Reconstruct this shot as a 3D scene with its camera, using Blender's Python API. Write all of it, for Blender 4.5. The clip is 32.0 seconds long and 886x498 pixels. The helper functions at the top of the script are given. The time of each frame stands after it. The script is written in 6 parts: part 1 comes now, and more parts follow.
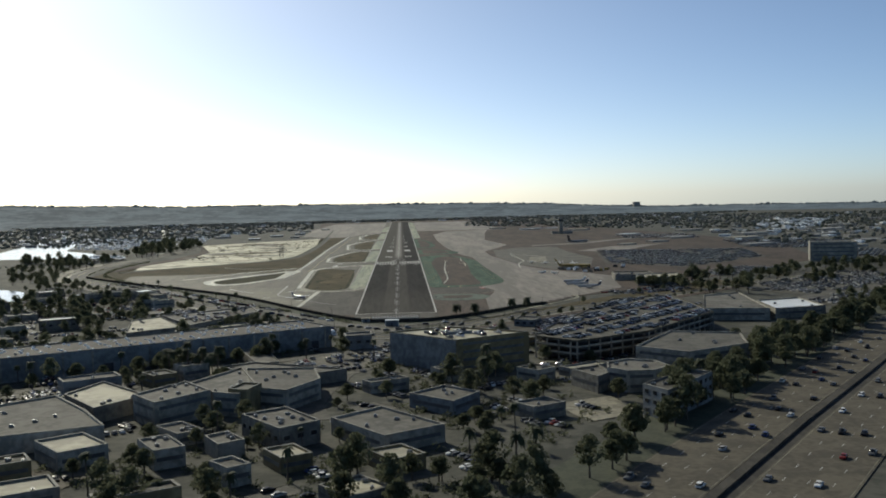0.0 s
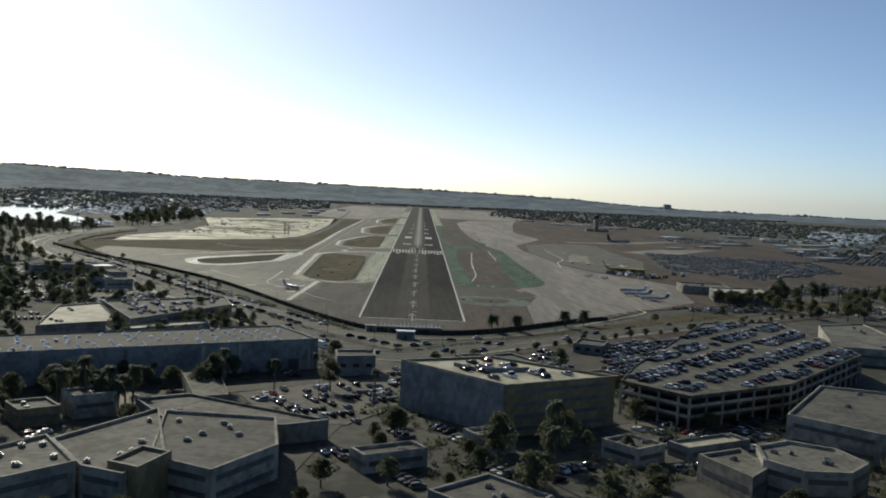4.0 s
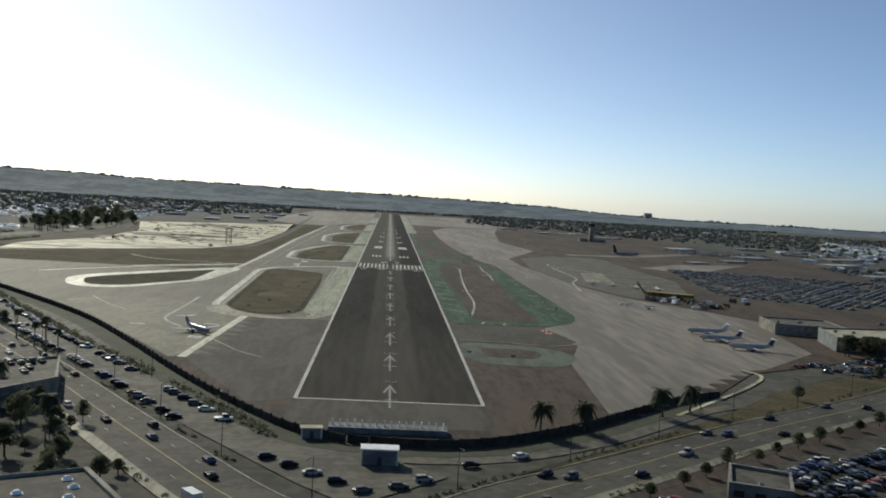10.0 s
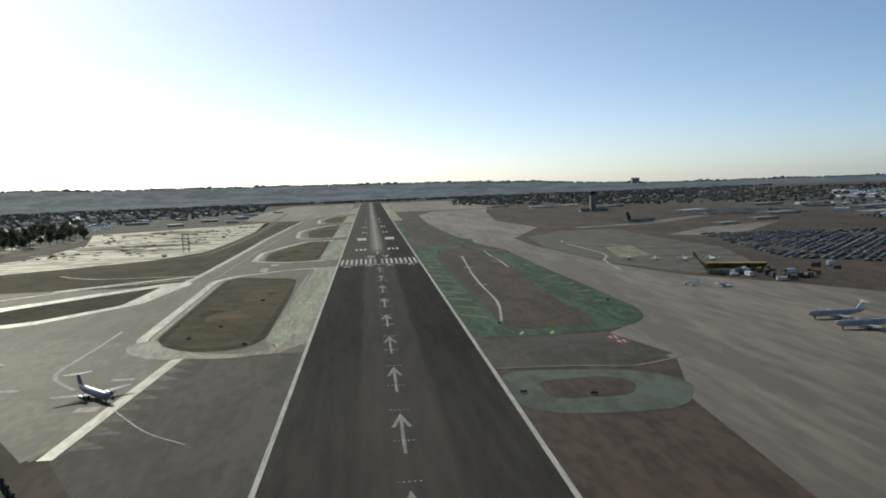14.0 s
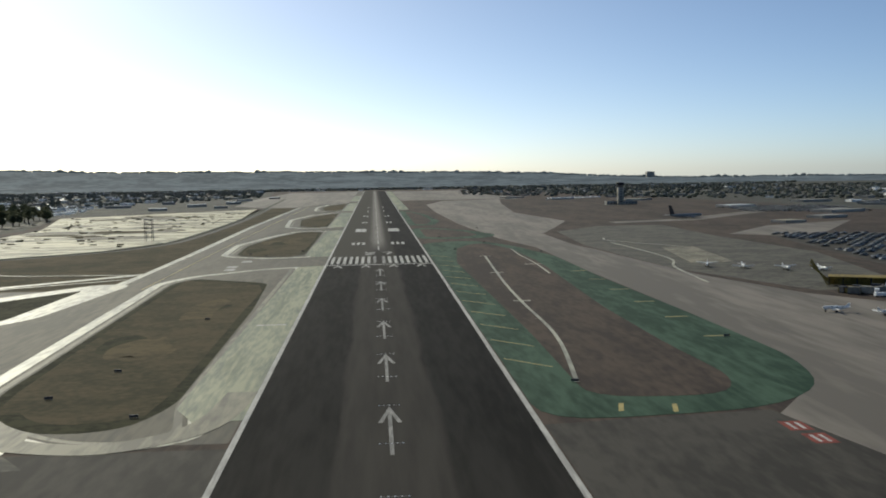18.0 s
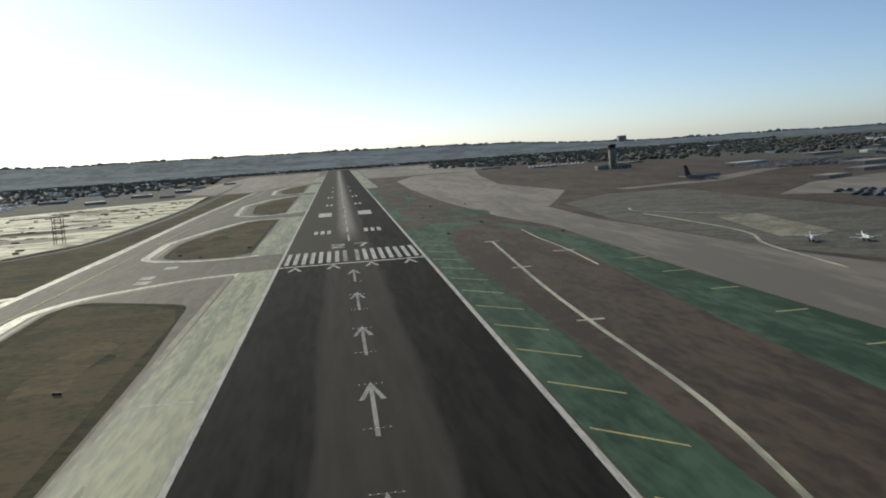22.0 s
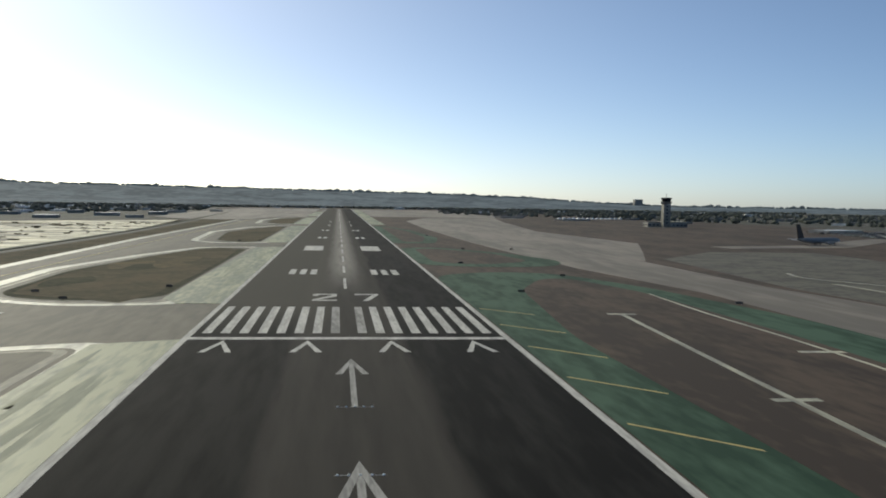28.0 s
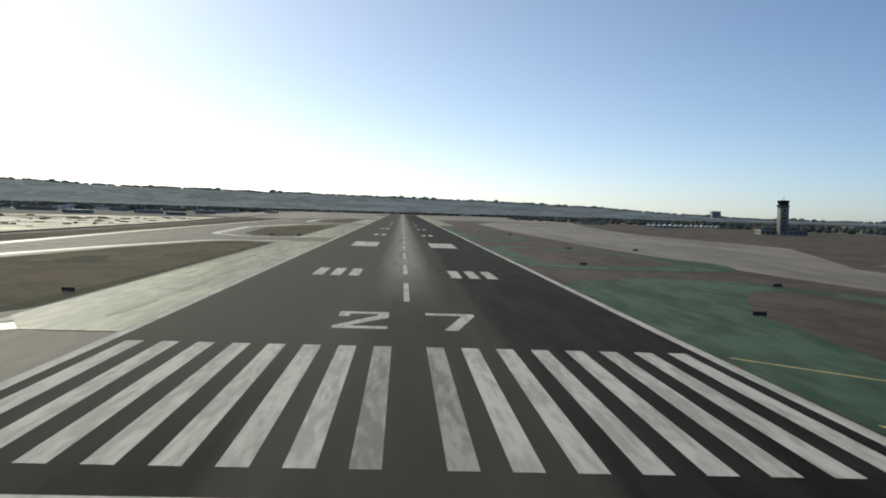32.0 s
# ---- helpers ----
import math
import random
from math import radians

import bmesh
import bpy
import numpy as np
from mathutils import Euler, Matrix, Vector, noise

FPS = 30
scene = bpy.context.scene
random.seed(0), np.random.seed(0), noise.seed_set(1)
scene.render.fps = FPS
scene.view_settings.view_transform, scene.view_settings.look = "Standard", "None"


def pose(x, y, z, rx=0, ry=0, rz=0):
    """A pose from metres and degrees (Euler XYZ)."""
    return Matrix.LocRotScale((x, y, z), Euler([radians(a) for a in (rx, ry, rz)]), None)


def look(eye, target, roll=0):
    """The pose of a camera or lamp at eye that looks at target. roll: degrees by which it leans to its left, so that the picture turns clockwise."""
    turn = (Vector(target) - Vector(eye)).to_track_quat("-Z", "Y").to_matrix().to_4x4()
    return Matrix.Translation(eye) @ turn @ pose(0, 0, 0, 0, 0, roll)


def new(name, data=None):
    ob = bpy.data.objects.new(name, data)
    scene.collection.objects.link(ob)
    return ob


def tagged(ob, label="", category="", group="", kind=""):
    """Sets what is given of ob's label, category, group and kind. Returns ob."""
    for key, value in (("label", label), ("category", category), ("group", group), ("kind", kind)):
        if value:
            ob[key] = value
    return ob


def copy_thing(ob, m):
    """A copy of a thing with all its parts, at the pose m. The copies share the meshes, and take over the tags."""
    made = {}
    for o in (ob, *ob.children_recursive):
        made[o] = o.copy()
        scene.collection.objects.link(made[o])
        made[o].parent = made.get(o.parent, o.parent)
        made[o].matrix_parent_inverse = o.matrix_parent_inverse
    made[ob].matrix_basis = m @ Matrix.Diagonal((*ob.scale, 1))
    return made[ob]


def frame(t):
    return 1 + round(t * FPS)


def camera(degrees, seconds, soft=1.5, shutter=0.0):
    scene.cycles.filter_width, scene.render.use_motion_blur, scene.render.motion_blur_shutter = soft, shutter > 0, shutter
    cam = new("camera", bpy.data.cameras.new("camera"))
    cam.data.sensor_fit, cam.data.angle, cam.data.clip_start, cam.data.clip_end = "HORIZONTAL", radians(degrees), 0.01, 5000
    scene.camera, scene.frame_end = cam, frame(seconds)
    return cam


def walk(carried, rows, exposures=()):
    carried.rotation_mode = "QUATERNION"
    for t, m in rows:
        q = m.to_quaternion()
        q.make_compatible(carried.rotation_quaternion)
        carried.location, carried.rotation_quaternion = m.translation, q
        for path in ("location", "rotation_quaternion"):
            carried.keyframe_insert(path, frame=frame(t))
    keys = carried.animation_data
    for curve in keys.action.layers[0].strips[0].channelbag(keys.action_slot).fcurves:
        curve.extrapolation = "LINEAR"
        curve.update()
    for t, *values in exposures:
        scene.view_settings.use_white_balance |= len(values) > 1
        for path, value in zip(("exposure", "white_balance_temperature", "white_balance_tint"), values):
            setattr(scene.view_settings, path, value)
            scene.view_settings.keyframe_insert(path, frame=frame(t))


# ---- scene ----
# The approach: seconds, x, y, z, yaw, pitch, lean. The landing threshold lies at y = 0, the runway runs along y.
PATH = [
    (0, 5.00, -1149.50, 76.65, -2.49, -3.00, 1.41),
    (0.5, 4.39, -1129.87, 75.17, -2.83, -2.73, -1.32),
    (1, 3.81, -1110.23, 73.73, -3.42, -2.83, -0.51),
    (1.5, 3.31, -1090.55, 72.44, -3.22, -3.17, 2.21),
    (2, 2.92, -1070.86, 71.33, -1.91, -3.32, 1.10),
    (2.5, 2.59, -1051.17, 70.35, -0.69, -4.59, 1.39),
    (4.5, 2.14, -973.43, 67.65, -1.37, -3.44, -3.28),
    (5, 1.68, -954.61, 67.15, -0.48, -3.73, -1.77),
    (5.5, 1.17, -935.90, 66.68, -0.82, -2.53, -0.48),
    (6, 0.62, -917.31, 66.25, -2.09, -1.82, -0.35),
    (6.5, 0.06, -898.84, 65.83, -3.59, -1.88, -1.63),
    (7, -0.50, -880.50, 65.36, -3.13, -2.86, 0.58),
    (7.5, -1.04, -862.30, 64.77, -1.56, -2.33, -0.14),
    (8, -1.51, -844.23, 64.06, -1.94, -2.60, -1.29),
    (8.5, -1.91, -826.30, 63.19, -3.31, -3.41, -1.04),
    (9, -2.24, -808.50, 62.13, -4.10, -4.52, -1.22),
    (9.5, -2.56, -790.83, 60.91, -3.59, -4.03, -3.04),
    (10, -2.91, -773.26, 59.64, -3.08, -3.09, -3.20),
    (10.5, -3.28, -755.77, 58.44, -2.78, -2.95, 0.42),
    (11, -3.68, -738.34, 57.34, -2.91, -3.68, 3.14),
    (11.5, -4.10, -720.94, 56.38, -4.55, -4.00, 4.66),
    (12, -4.53, -703.53, 55.52, -5.98, -3.45, 2.63),
    (12.5, -4.86, -686.11, 54.69, -6.58, -3.75, 0.20),
    (13, -5.02, -668.64, 53.88, -5.95, -3.23, 1.75),
    (13.5, -5.07, -651.09, 53.03, -4.48, -3.48, 3.48),
    (14, -5.00, -633.48, 52.18, -4.40, -3.97, 2.20),
    (14.5, -4.84, -615.81, 51.34, -6.04, -4.14, 1.33),
    (16.5, -2.90, -544.10, 48.20, -4.88, -3.53, 0.45),
    (17, -2.61, -526.61, 47.39, -3.12, -3.68, 1.50),
    (17.5, -2.33, -509.20, 46.56, -3.30, -4.04, -0.01),
    (18, -2.12, -491.91, 45.75, -4.07, -4.49, 0.89),
    (18.5, -2.00, -474.73, 44.96, -3.57, -4.72, -0.83),
    (19, -1.96, -457.67, 44.22, -3.86, -4.64, -2.21),
    (19.5, -1.96, -440.72, 43.53, -4.57, -4.46, -3.60),
    (20, -2.03, -423.88, 42.87, -4.77, -3.78, -3.12),
    (20.5, -2.14, -407.16, 42.20, -4.11, -4.11, 0.54),
    (21, -2.31, -390.55, 41.47, -3.11, -3.47, 1.47),
    (21.5, -2.52, -374.03, 40.65, -4.28, -5.18, 2.81),
    (22, -2.75, -357.61, 39.61, -6.25, -5.96, 3.97),
    (22.5, -2.89, -341.29, 38.35, -7.06, -5.36, 0.93),
    (23, -2.84, -325.03, 36.93, -6.97, -5.28, 1.57),
    (23.5, -2.63, -308.82, 35.39, -5.45, -4.42, 0.19),
    (24, -2.34, -292.64, 33.83, -4.37, -3.89, 1.43),
    (24.5, -2.07, -276.49, 32.26, -3.99, -4.08, -1.50),
    (25, -1.94, -260.37, 30.73, -4.21, -3.70, -2.72),
    (25.5, -1.89, -244.29, 29.28, -4.49, -3.67, 1.25),
    (27.5, -2.32, -180.85, 24.67, -5.94, -3.54, 1.43),
    (28, -2.12, -165.22, 23.53, -6.14, -2.87, -0.86),
    (28.5, -1.93, -149.63, 22.37, -6.31, -2.98, 0.05),
    (29, -1.68, -134.07, 21.18, -6.53, -4.07, 0.45),
    (29.5, -1.45, -118.51, 19.85, -6.74, -3.97, -1.37),
    (30, -1.25, -102.96, 18.38, -7.01, -3.17, -2.55),
    (30.5, -1.06, -87.44, 16.83, -6.67, -2.12, -2.36),
    (31, -0.93, -71.99, 15.34, -5.46, -1.84, 0.57),
    (31.5, -0.92, -56.54, 13.91, -3.47, -2.00, 0.20),
    (32, -0.95, -41.11, 12.52, -2.39, -2.29, -1.73),
]
cam = camera(48.90, 32.0, soft=1.9)
walk(cam, [(t, pose(x, y, z, 90 + pitch, lean, yaw)) for t, x, y, z, yaw, pitch, lean in PATH],
     exposures=[(0.0, 0.0, 7150, 1), (32.0, 0.0, 7150, 1)])

# ---- light: a low hazy sun ahead on the left ----
SUN_AZ, SUN_EL = -28.0, 30.0
world = bpy.data.worlds.new("sky")
scene.world = world
world.use_nodes = True
wn = world.node_tree.nodes
sky = wn.new("ShaderNodeTexSky")
sky.sky_type, sky.sun_disc = "NISHITA", False
sky.sun_elevation, sky.sun_rotation = radians(SUN_EL), radians(SUN_AZ)
sky.altitude, sky.air_density, sky.dust_density, sky.ozone_density = 0, 0.45, 0.74, 4.0
wn["Background"].inputs["Strength"].default_value = 0.124
world.node_tree.links.new(sky.outputs["Color"], wn["Background"].inputs["Color"])
sun = new("sun", bpy.data.lights.new("sun", "SUN"))
sun.data.energy, sun.data.angle, sun.data.color = 3.6, radians(0.7), (1.0, 0.955, 0.88)
to_sun = Vector((math.sin(radians(SUN_AZ)) * math.cos(radians(SUN_EL)), math.cos(radians(SUN_AZ)) * math.cos(radians(SUN_EL)), math.sin(radians(SUN_EL))))
sun.matrix_world = look(to_sun * 300, (0, 0, 0))

# ---- materials ----
def mat(name, color, rough=0.85, fine=2.0, coarse=0.05, amount=0.25, second=None, metal=0.0, bump=0.0, spec=0.3, vary=0.0, stretch=None, glow=0.0):
    """Noise at two scales mixes the base colour with a second tone; sizes are 1 / metres."""
    m = bpy.data.materials.new(name)
    m.use_nodes = True
    n, l = m.node_tree.nodes, m.node_tree.links
    b = n["Principled BSDF"]
    b.inputs["Roughness"].default_value, b.inputs["Metallic"].default_value = rough, metal
    b.inputs["Specular IOR Level"].default_value = spec
    co = n.new("ShaderNodeTexCoord")
    geo = n.new("ShaderNodeNewGeometry")
    big, small = n.new("ShaderNodeTexNoise"), n.new("ShaderNodeTexNoise")
    big.inputs["Scale"].default_value, big.inputs["Detail"].default_value = coarse, 6
    small.inputs["Scale"].default_value, small.inputs["Detail"].default_value = fine, 4
    where = geo.outputs["Position"]
    if stretch:
        mp = n.new("ShaderNodeMapping")
        mp.inputs["Scale"].default_value = stretch
        l.new(where, mp.inputs["Vector"])
        where = mp.outputs["Vector"]
    for t in (big, small):
        l.new(where, t.inputs["Vector"])
    add = n.new("ShaderNodeMath")
    add.operation = "ADD"
    l.new(big.outputs["Fac"], add.inputs[0])
    l.new(small.outputs["Fac"], add.inputs[1])
    mid = n.new("ShaderNodeTexNoise")
    mid.inputs["Scale"].default_value, mid.inputs["Detail"].default_value = math.sqrt(fine * coarse), 5
    mid.inputs["Distortion"].default_value = 0.6
    l.new(where, mid.inputs["Vector"])
    more = n.new("ShaderNodeMath")
    more.operation = "ADD"
    l.new(add.outputs[0], more.inputs[0])
    l.new(mid.outputs["Fac"], more.inputs[1])
    rng = n.new("ShaderNodeMapRange")
    rng.inputs["From Min"].default_value, rng.inputs["From Max"].default_value = 1.32, 1.68
    l.new(more.outputs[0], rng.inputs["Value"])
    mix = n.new("ShaderNodeMix")
    mix.data_type = "RGBA"
    second = second or tuple(c * (1 - amount) for c in color)
    mix.inputs["A"].default_value, mix.inputs["B"].default_value = (*color, 1), (*second, 1)
    l.new(rng.outputs["Result"], mix.inputs["Factor"])
    out = mix.outputs["Result"]
    if vary:
        info = n.new("ShaderNodeObjectInfo")
        hsv = n.new("ShaderNodeHueSaturation")
        r2 = n.new("ShaderNodeMapRange")
        r2.inputs["To Min"].default_value, r2.inputs["To Max"].default_value = 1 - vary, 1 + vary
        l.new(info.outputs["Random"], r2.inputs["Value"])
        l.new(r2.outputs["Result"], hsv.inputs["Value"])
        l.new(out, hsv.inputs["Color"])
        out = hsv.outputs["Color"]
    l.new(out, b.inputs["Base Color"])
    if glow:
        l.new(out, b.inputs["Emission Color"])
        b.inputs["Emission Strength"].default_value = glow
    if bump:
        bp = n.new("ShaderNodeBump")
        bp.inputs["Strength"].default_value, bp.inputs["Distance"].default_value = bump, 0.1
        l.new(small.outputs["Fac"], bp.inputs["Height"])
        l.new(bp.outputs["Normal"], b.inputs["Normal"])
    return m


EARTH = mat("urban_ground", (0.080, 0.078, 0.064), 0.95, 0.25, 0.02, second=(0.036, 0.038, 0.030), spec=0.2)
SOIL = mat("dry_soil", (0.078, 0.058, 0.045), 0.95, 0.5, 0.03, second=(0.040, 0.031, 0.026), spec=0.15, stretch=(1.0, 0.25, 1.0))
DRY = mat("dry_grass", (0.100, 0.081, 0.050), 0.97, 0.5, 0.014, second=(0.055, 0.051, 0.031), bump=0.3, spec=0.05)
DRYSTRAW = mat("bleached_straw_grass", (0.125, 0.10, 0.058), 0.97, 0.5, 0.05, second=(0.075, 0.064, 0.040), spec=0.05)
DARKGRASS = mat("dark_grass", (0.058, 0.056, 0.032), 0.97, 0.6, 0.05, second=(0.028, 0.030, 0.018), bump=0.4, spec=0.05)
TAXI = mat("taxiway_asphalt", (0.088, 0.077, 0.053), 0.8, 0.6, 0.02, second=(0.046, 0.042, 0.030), stretch=(1.0, 0.14, 1.0), spec=0.28)
PATCHED = mat("patched_dark_asphalt", (0.062, 0.056, 0.047), 0.9, 0.5, 0.04, second=(0.034, 0.031, 0.026), spec=0.2, stretch=(1.0, 0.25, 1.0))
PAD = mat("worn_tan_asphalt", (0.128, 0.118, 0.079), 0.8, 0.5, 0.03, second=(0.070, 0.066, 0.046), spec=0.3, stretch=(1.0, 0.3, 1.0))
PALE = mat("pale_concrete", (0.46, 0.44, 0.315), 0.5, 0.7, 0.06, second=(0.20, 0.19, 0.138), stretch=(1.0, 0.16, 1.0))
APRON = mat("apron_concrete", (0.195, 0.172, 0.145), 0.82, 0.25, 0.014, second=(0.115, 0.102, 0.086), stretch=(1.0, 0.13, 1.0))
GREEN = mat("green_painted_asphalt", (0.050, 0.094, 0.062), 0.92, 0.5, 0.03, second=(0.017, 0.044, 0.027), spec=0.15, stretch=(1.0, 0.2, 1.0))
FADED = mat("faded_green_paint", (0.072, 0.098, 0.074), 0.9, 0.3, 0.04, second=(0.040, 0.050, 0.040), stretch=(1.0, 0.3, 1.0))
WORN = mat("worn_green_shoulder", (0.225, 0.238, 0.140), 0.66, 0.9, 0.05, second=(0.085, 0.104, 0.062), stretch=(1.0, 0.12, 1.0))
SCUFF = mat("scuffed_green_paint", (0.175, 0.19, 0.116), 0.75, 0.9, 0.1, second=(0.105, 0.122, 0.076), stretch=(1.0, 0.12, 1.0))
SAND = mat("bare_sand", (0.56, 0.52, 0.36), 0.75, 0.2, 0.025, second=(0.14, 0.135, 0.092), stretch=(0.3, 1.0, 1.0))
COURT = mat("dusty_concrete", (0.24, 0.22, 0.165), 0.9, 0.4, 0.05, second=(0.12, 0.112, 0.085))
PAINT = mat("white_marking_paint", (0.46, 0.45, 0.42), 0.85, 2.2, 0.3, second=(0.30, 0.295, 0.275), stretch=(1.0, 0.12, 1.0))
RUBBED = mat("rubber_stained_paint", (0.28, 0.275, 0.26), 0.85, 2.2, 0.3, second=(0.15, 0.147, 0.14), stretch=(1.0, 0.12, 1.0))
YELLOW = mat("yellow_marking_paint", (0.42, 0.34, 0.12), 0.7, 1.5, 0.2, second=(0.3, 0.25, 0.1))
ROAD = mat("street_asphalt", (0.070, 0.066, 0.054), 0.88, 0.5, 0.05, second=(0.038, 0.036, 0.030), spec=0.25)
FREEWAY = mat("freeway_concrete", (0.105, 0.092, 0.068), 0.9, 0.5, 0.03, second=(0.064, 0.056, 0.043), spec=0.2)
LOT = mat("parking_lot_asphalt", (0.10, 0.093, 0.072), 0.88, 0.4, 0.05, second=(0.046, 0.043, 0.035), spec=0.3)
# Darker copy of LOT: windscreen dimming on the right is put into the colour.
LOT_DARK = mat("dark_lot_asphalt", (0.066, 0.060, 0.048), 0.9, 0.4, 0.05, second=(0.034, 0.031, 0.026), spec=0.2)
HEDGE = mat("dark_hedge", (0.052, 0.058, 0.036), 0.95, 1.0, 0.1, second=(0.030, 0.036, 0.022))
LEAF = mat("tree_leaves", (0.088, 0.098, 0.056), 0.95, 1.2, 0.1, second=(0.046, 0.056, 0.030), vary=0.3, spec=0.05)
BARK = mat("bark", (0.11, 0.09, 0.07), 0.95, 4, 0.5)
FROND = mat("palm_fronds", (0.05, 0.06, 0.03), 0.8, 2, 0.3, vary=0.25)
ROOF = mat("grey_roof", (0.108, 0.102, 0.086), 0.9, 0.5, 0.08, second=(0.052, 0.049, 0.042), vary=0.35)
ROOF_BROWN = mat("brown_gravel_roof", (0.088, 0.079, 0.066), 0.92, 0.6, 0.06, second=(0.050, 0.045, 0.038))
COPING = mat("parapet_coping", (0.25, 0.24, 0.205), 0.85, 0.6, 0.1, amount=0.5)
INNER = mat("worn_inner_concrete", (0.20, 0.188, 0.132), 0.72, 0.7, 0.06, second=(0.092, 0.086, 0.062), stretch=(1.0, 0.16, 1.0))
ROOF_PALE = mat("pale_roof", (0.38, 0.35, 0.255), 0.8, 0.3, 0.05, second=(0.24, 0.22, 0.165))
ROOF_WHITE = mat("white_roof", (0.75, 0.74, 0.7), 0.35, 0.3, 0.05, amount=0.15)
WALL = mat("stucco_wall", (0.29, 0.272, 0.23), 0.9, 0.5, 0.08, amount=0.45, vary=0.35)
WALL_TAN = mat("tan_wall", (0.22, 0.18, 0.10), 0.9, 0.5, 0.06, amount=0.35)
WALL_BLUE = mat("blue_grey_wall", (0.20, 0.213, 0.215), 0.9, 0.5, 0.06, amount=0.4)
# Lighter than GLASS, so the bands stand out little from the walls.
BAND_GLASS = mat("light_window_band", (0.105, 0.108, 0.108), 0.35, 0.4, 0.05, amount=0.35)
GLASS = mat("window_glass", (0.03, 0.032, 0.034), 0.1, 0.4, 0.05, amount=0.3)
METAL = mat("galvanised_metal", (0.27, 0.27, 0.265), 0.42, 3, 0.4, amount=0.4, metal=0.5)
# White domes made whiter still: the sun's glint is put into the colour.
SKYLIGHT = mat("glint_white_skylight_plastic", (0.85, 0.85, 0.82), 0.2, 2, 0.3, amount=0.1, spec=0.6)
WHITE = mat("white_painted_metal", (0.75, 0.75, 0.73), 0.35, 2, 0.3, amount=0.12)
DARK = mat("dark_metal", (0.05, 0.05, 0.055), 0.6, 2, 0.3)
RUBBER = mat("rubber", (0.02, 0.02, 0.02), 0.9, 6, 0.5)
WATER = mat("bay_water", (0.05, 0.07, 0.08), 0.12, 0.2, 0.02, amount=0.2)
# Haze painted in: blue-grey base tones plus emission, though the hills give no light.
HILL = mat("glowing_haze_hill", (0.088, 0.11, 0.13), 0.95, 0.04, 0.006, second=(0.046, 0.059, 0.073), spec=0.05, glow=0.55)
# Leaf tones lightened and greyed: distance haze put into the base colour.
FARTREE = mat("haze_lightened_trees", (0.20, 0.21, 0.18), 0.95, 0.05, 0.005, second=(0.10, 0.11, 0.09), spec=0.05)
# Far walls and roofs likewise carry haze in their base colour.
FARWALL = mat("haze_lightened_walls", (0.40, 0.37, 0.32), 0.9, 0.05, 0.01, second=(0.22, 0.215, 0.20))
FARROOF = mat("haze_lightened_roofs", (0.27, 0.26, 0.235), 0.8, 0.05, 0.01, second=(0.16, 0.158, 0.15))
CAR_PAINTS = [mat("car_paint_" + nm, c, 0.28, 3, 0.3, amount=0.08, spec=0.1) for nm, c in
              (("white", (0.7, 0.7, 0.68)), ("silver", (0.38, 0.38, 0.38)), ("black", (0.02, 0.02, 0.022)),
               ("grey", (0.12, 0.125, 0.13)), ("red", (0.2, 0.03, 0.025)), ("blue", (0.04, 0.06, 0.14)))]


def translucent(m, colour, share):
    """Leaves let part of the light through."""
    n, l = m.node_tree.nodes, m.node_tree.links
    t, mix = n.new("ShaderNodeBsdfTranslucent"), n.new("ShaderNodeMixShader")
    t.inputs["Color"].default_value = (*colour, 1)
    mix.inputs["Fac"].default_value = share
    l.new(n["Principled BSDF"].outputs[0], mix.inputs[1])
    l.new(t.outputs[0], mix.inputs[2])
    l.new(mix.outputs[0], n["Material Output"].inputs["Surface"])
translucent(LEAF, (0.15, 0.158, 0.105), 0.34)
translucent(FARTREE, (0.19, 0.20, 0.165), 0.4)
translucent(FROND, (0.12, 0.13, 0.08), 0.2)


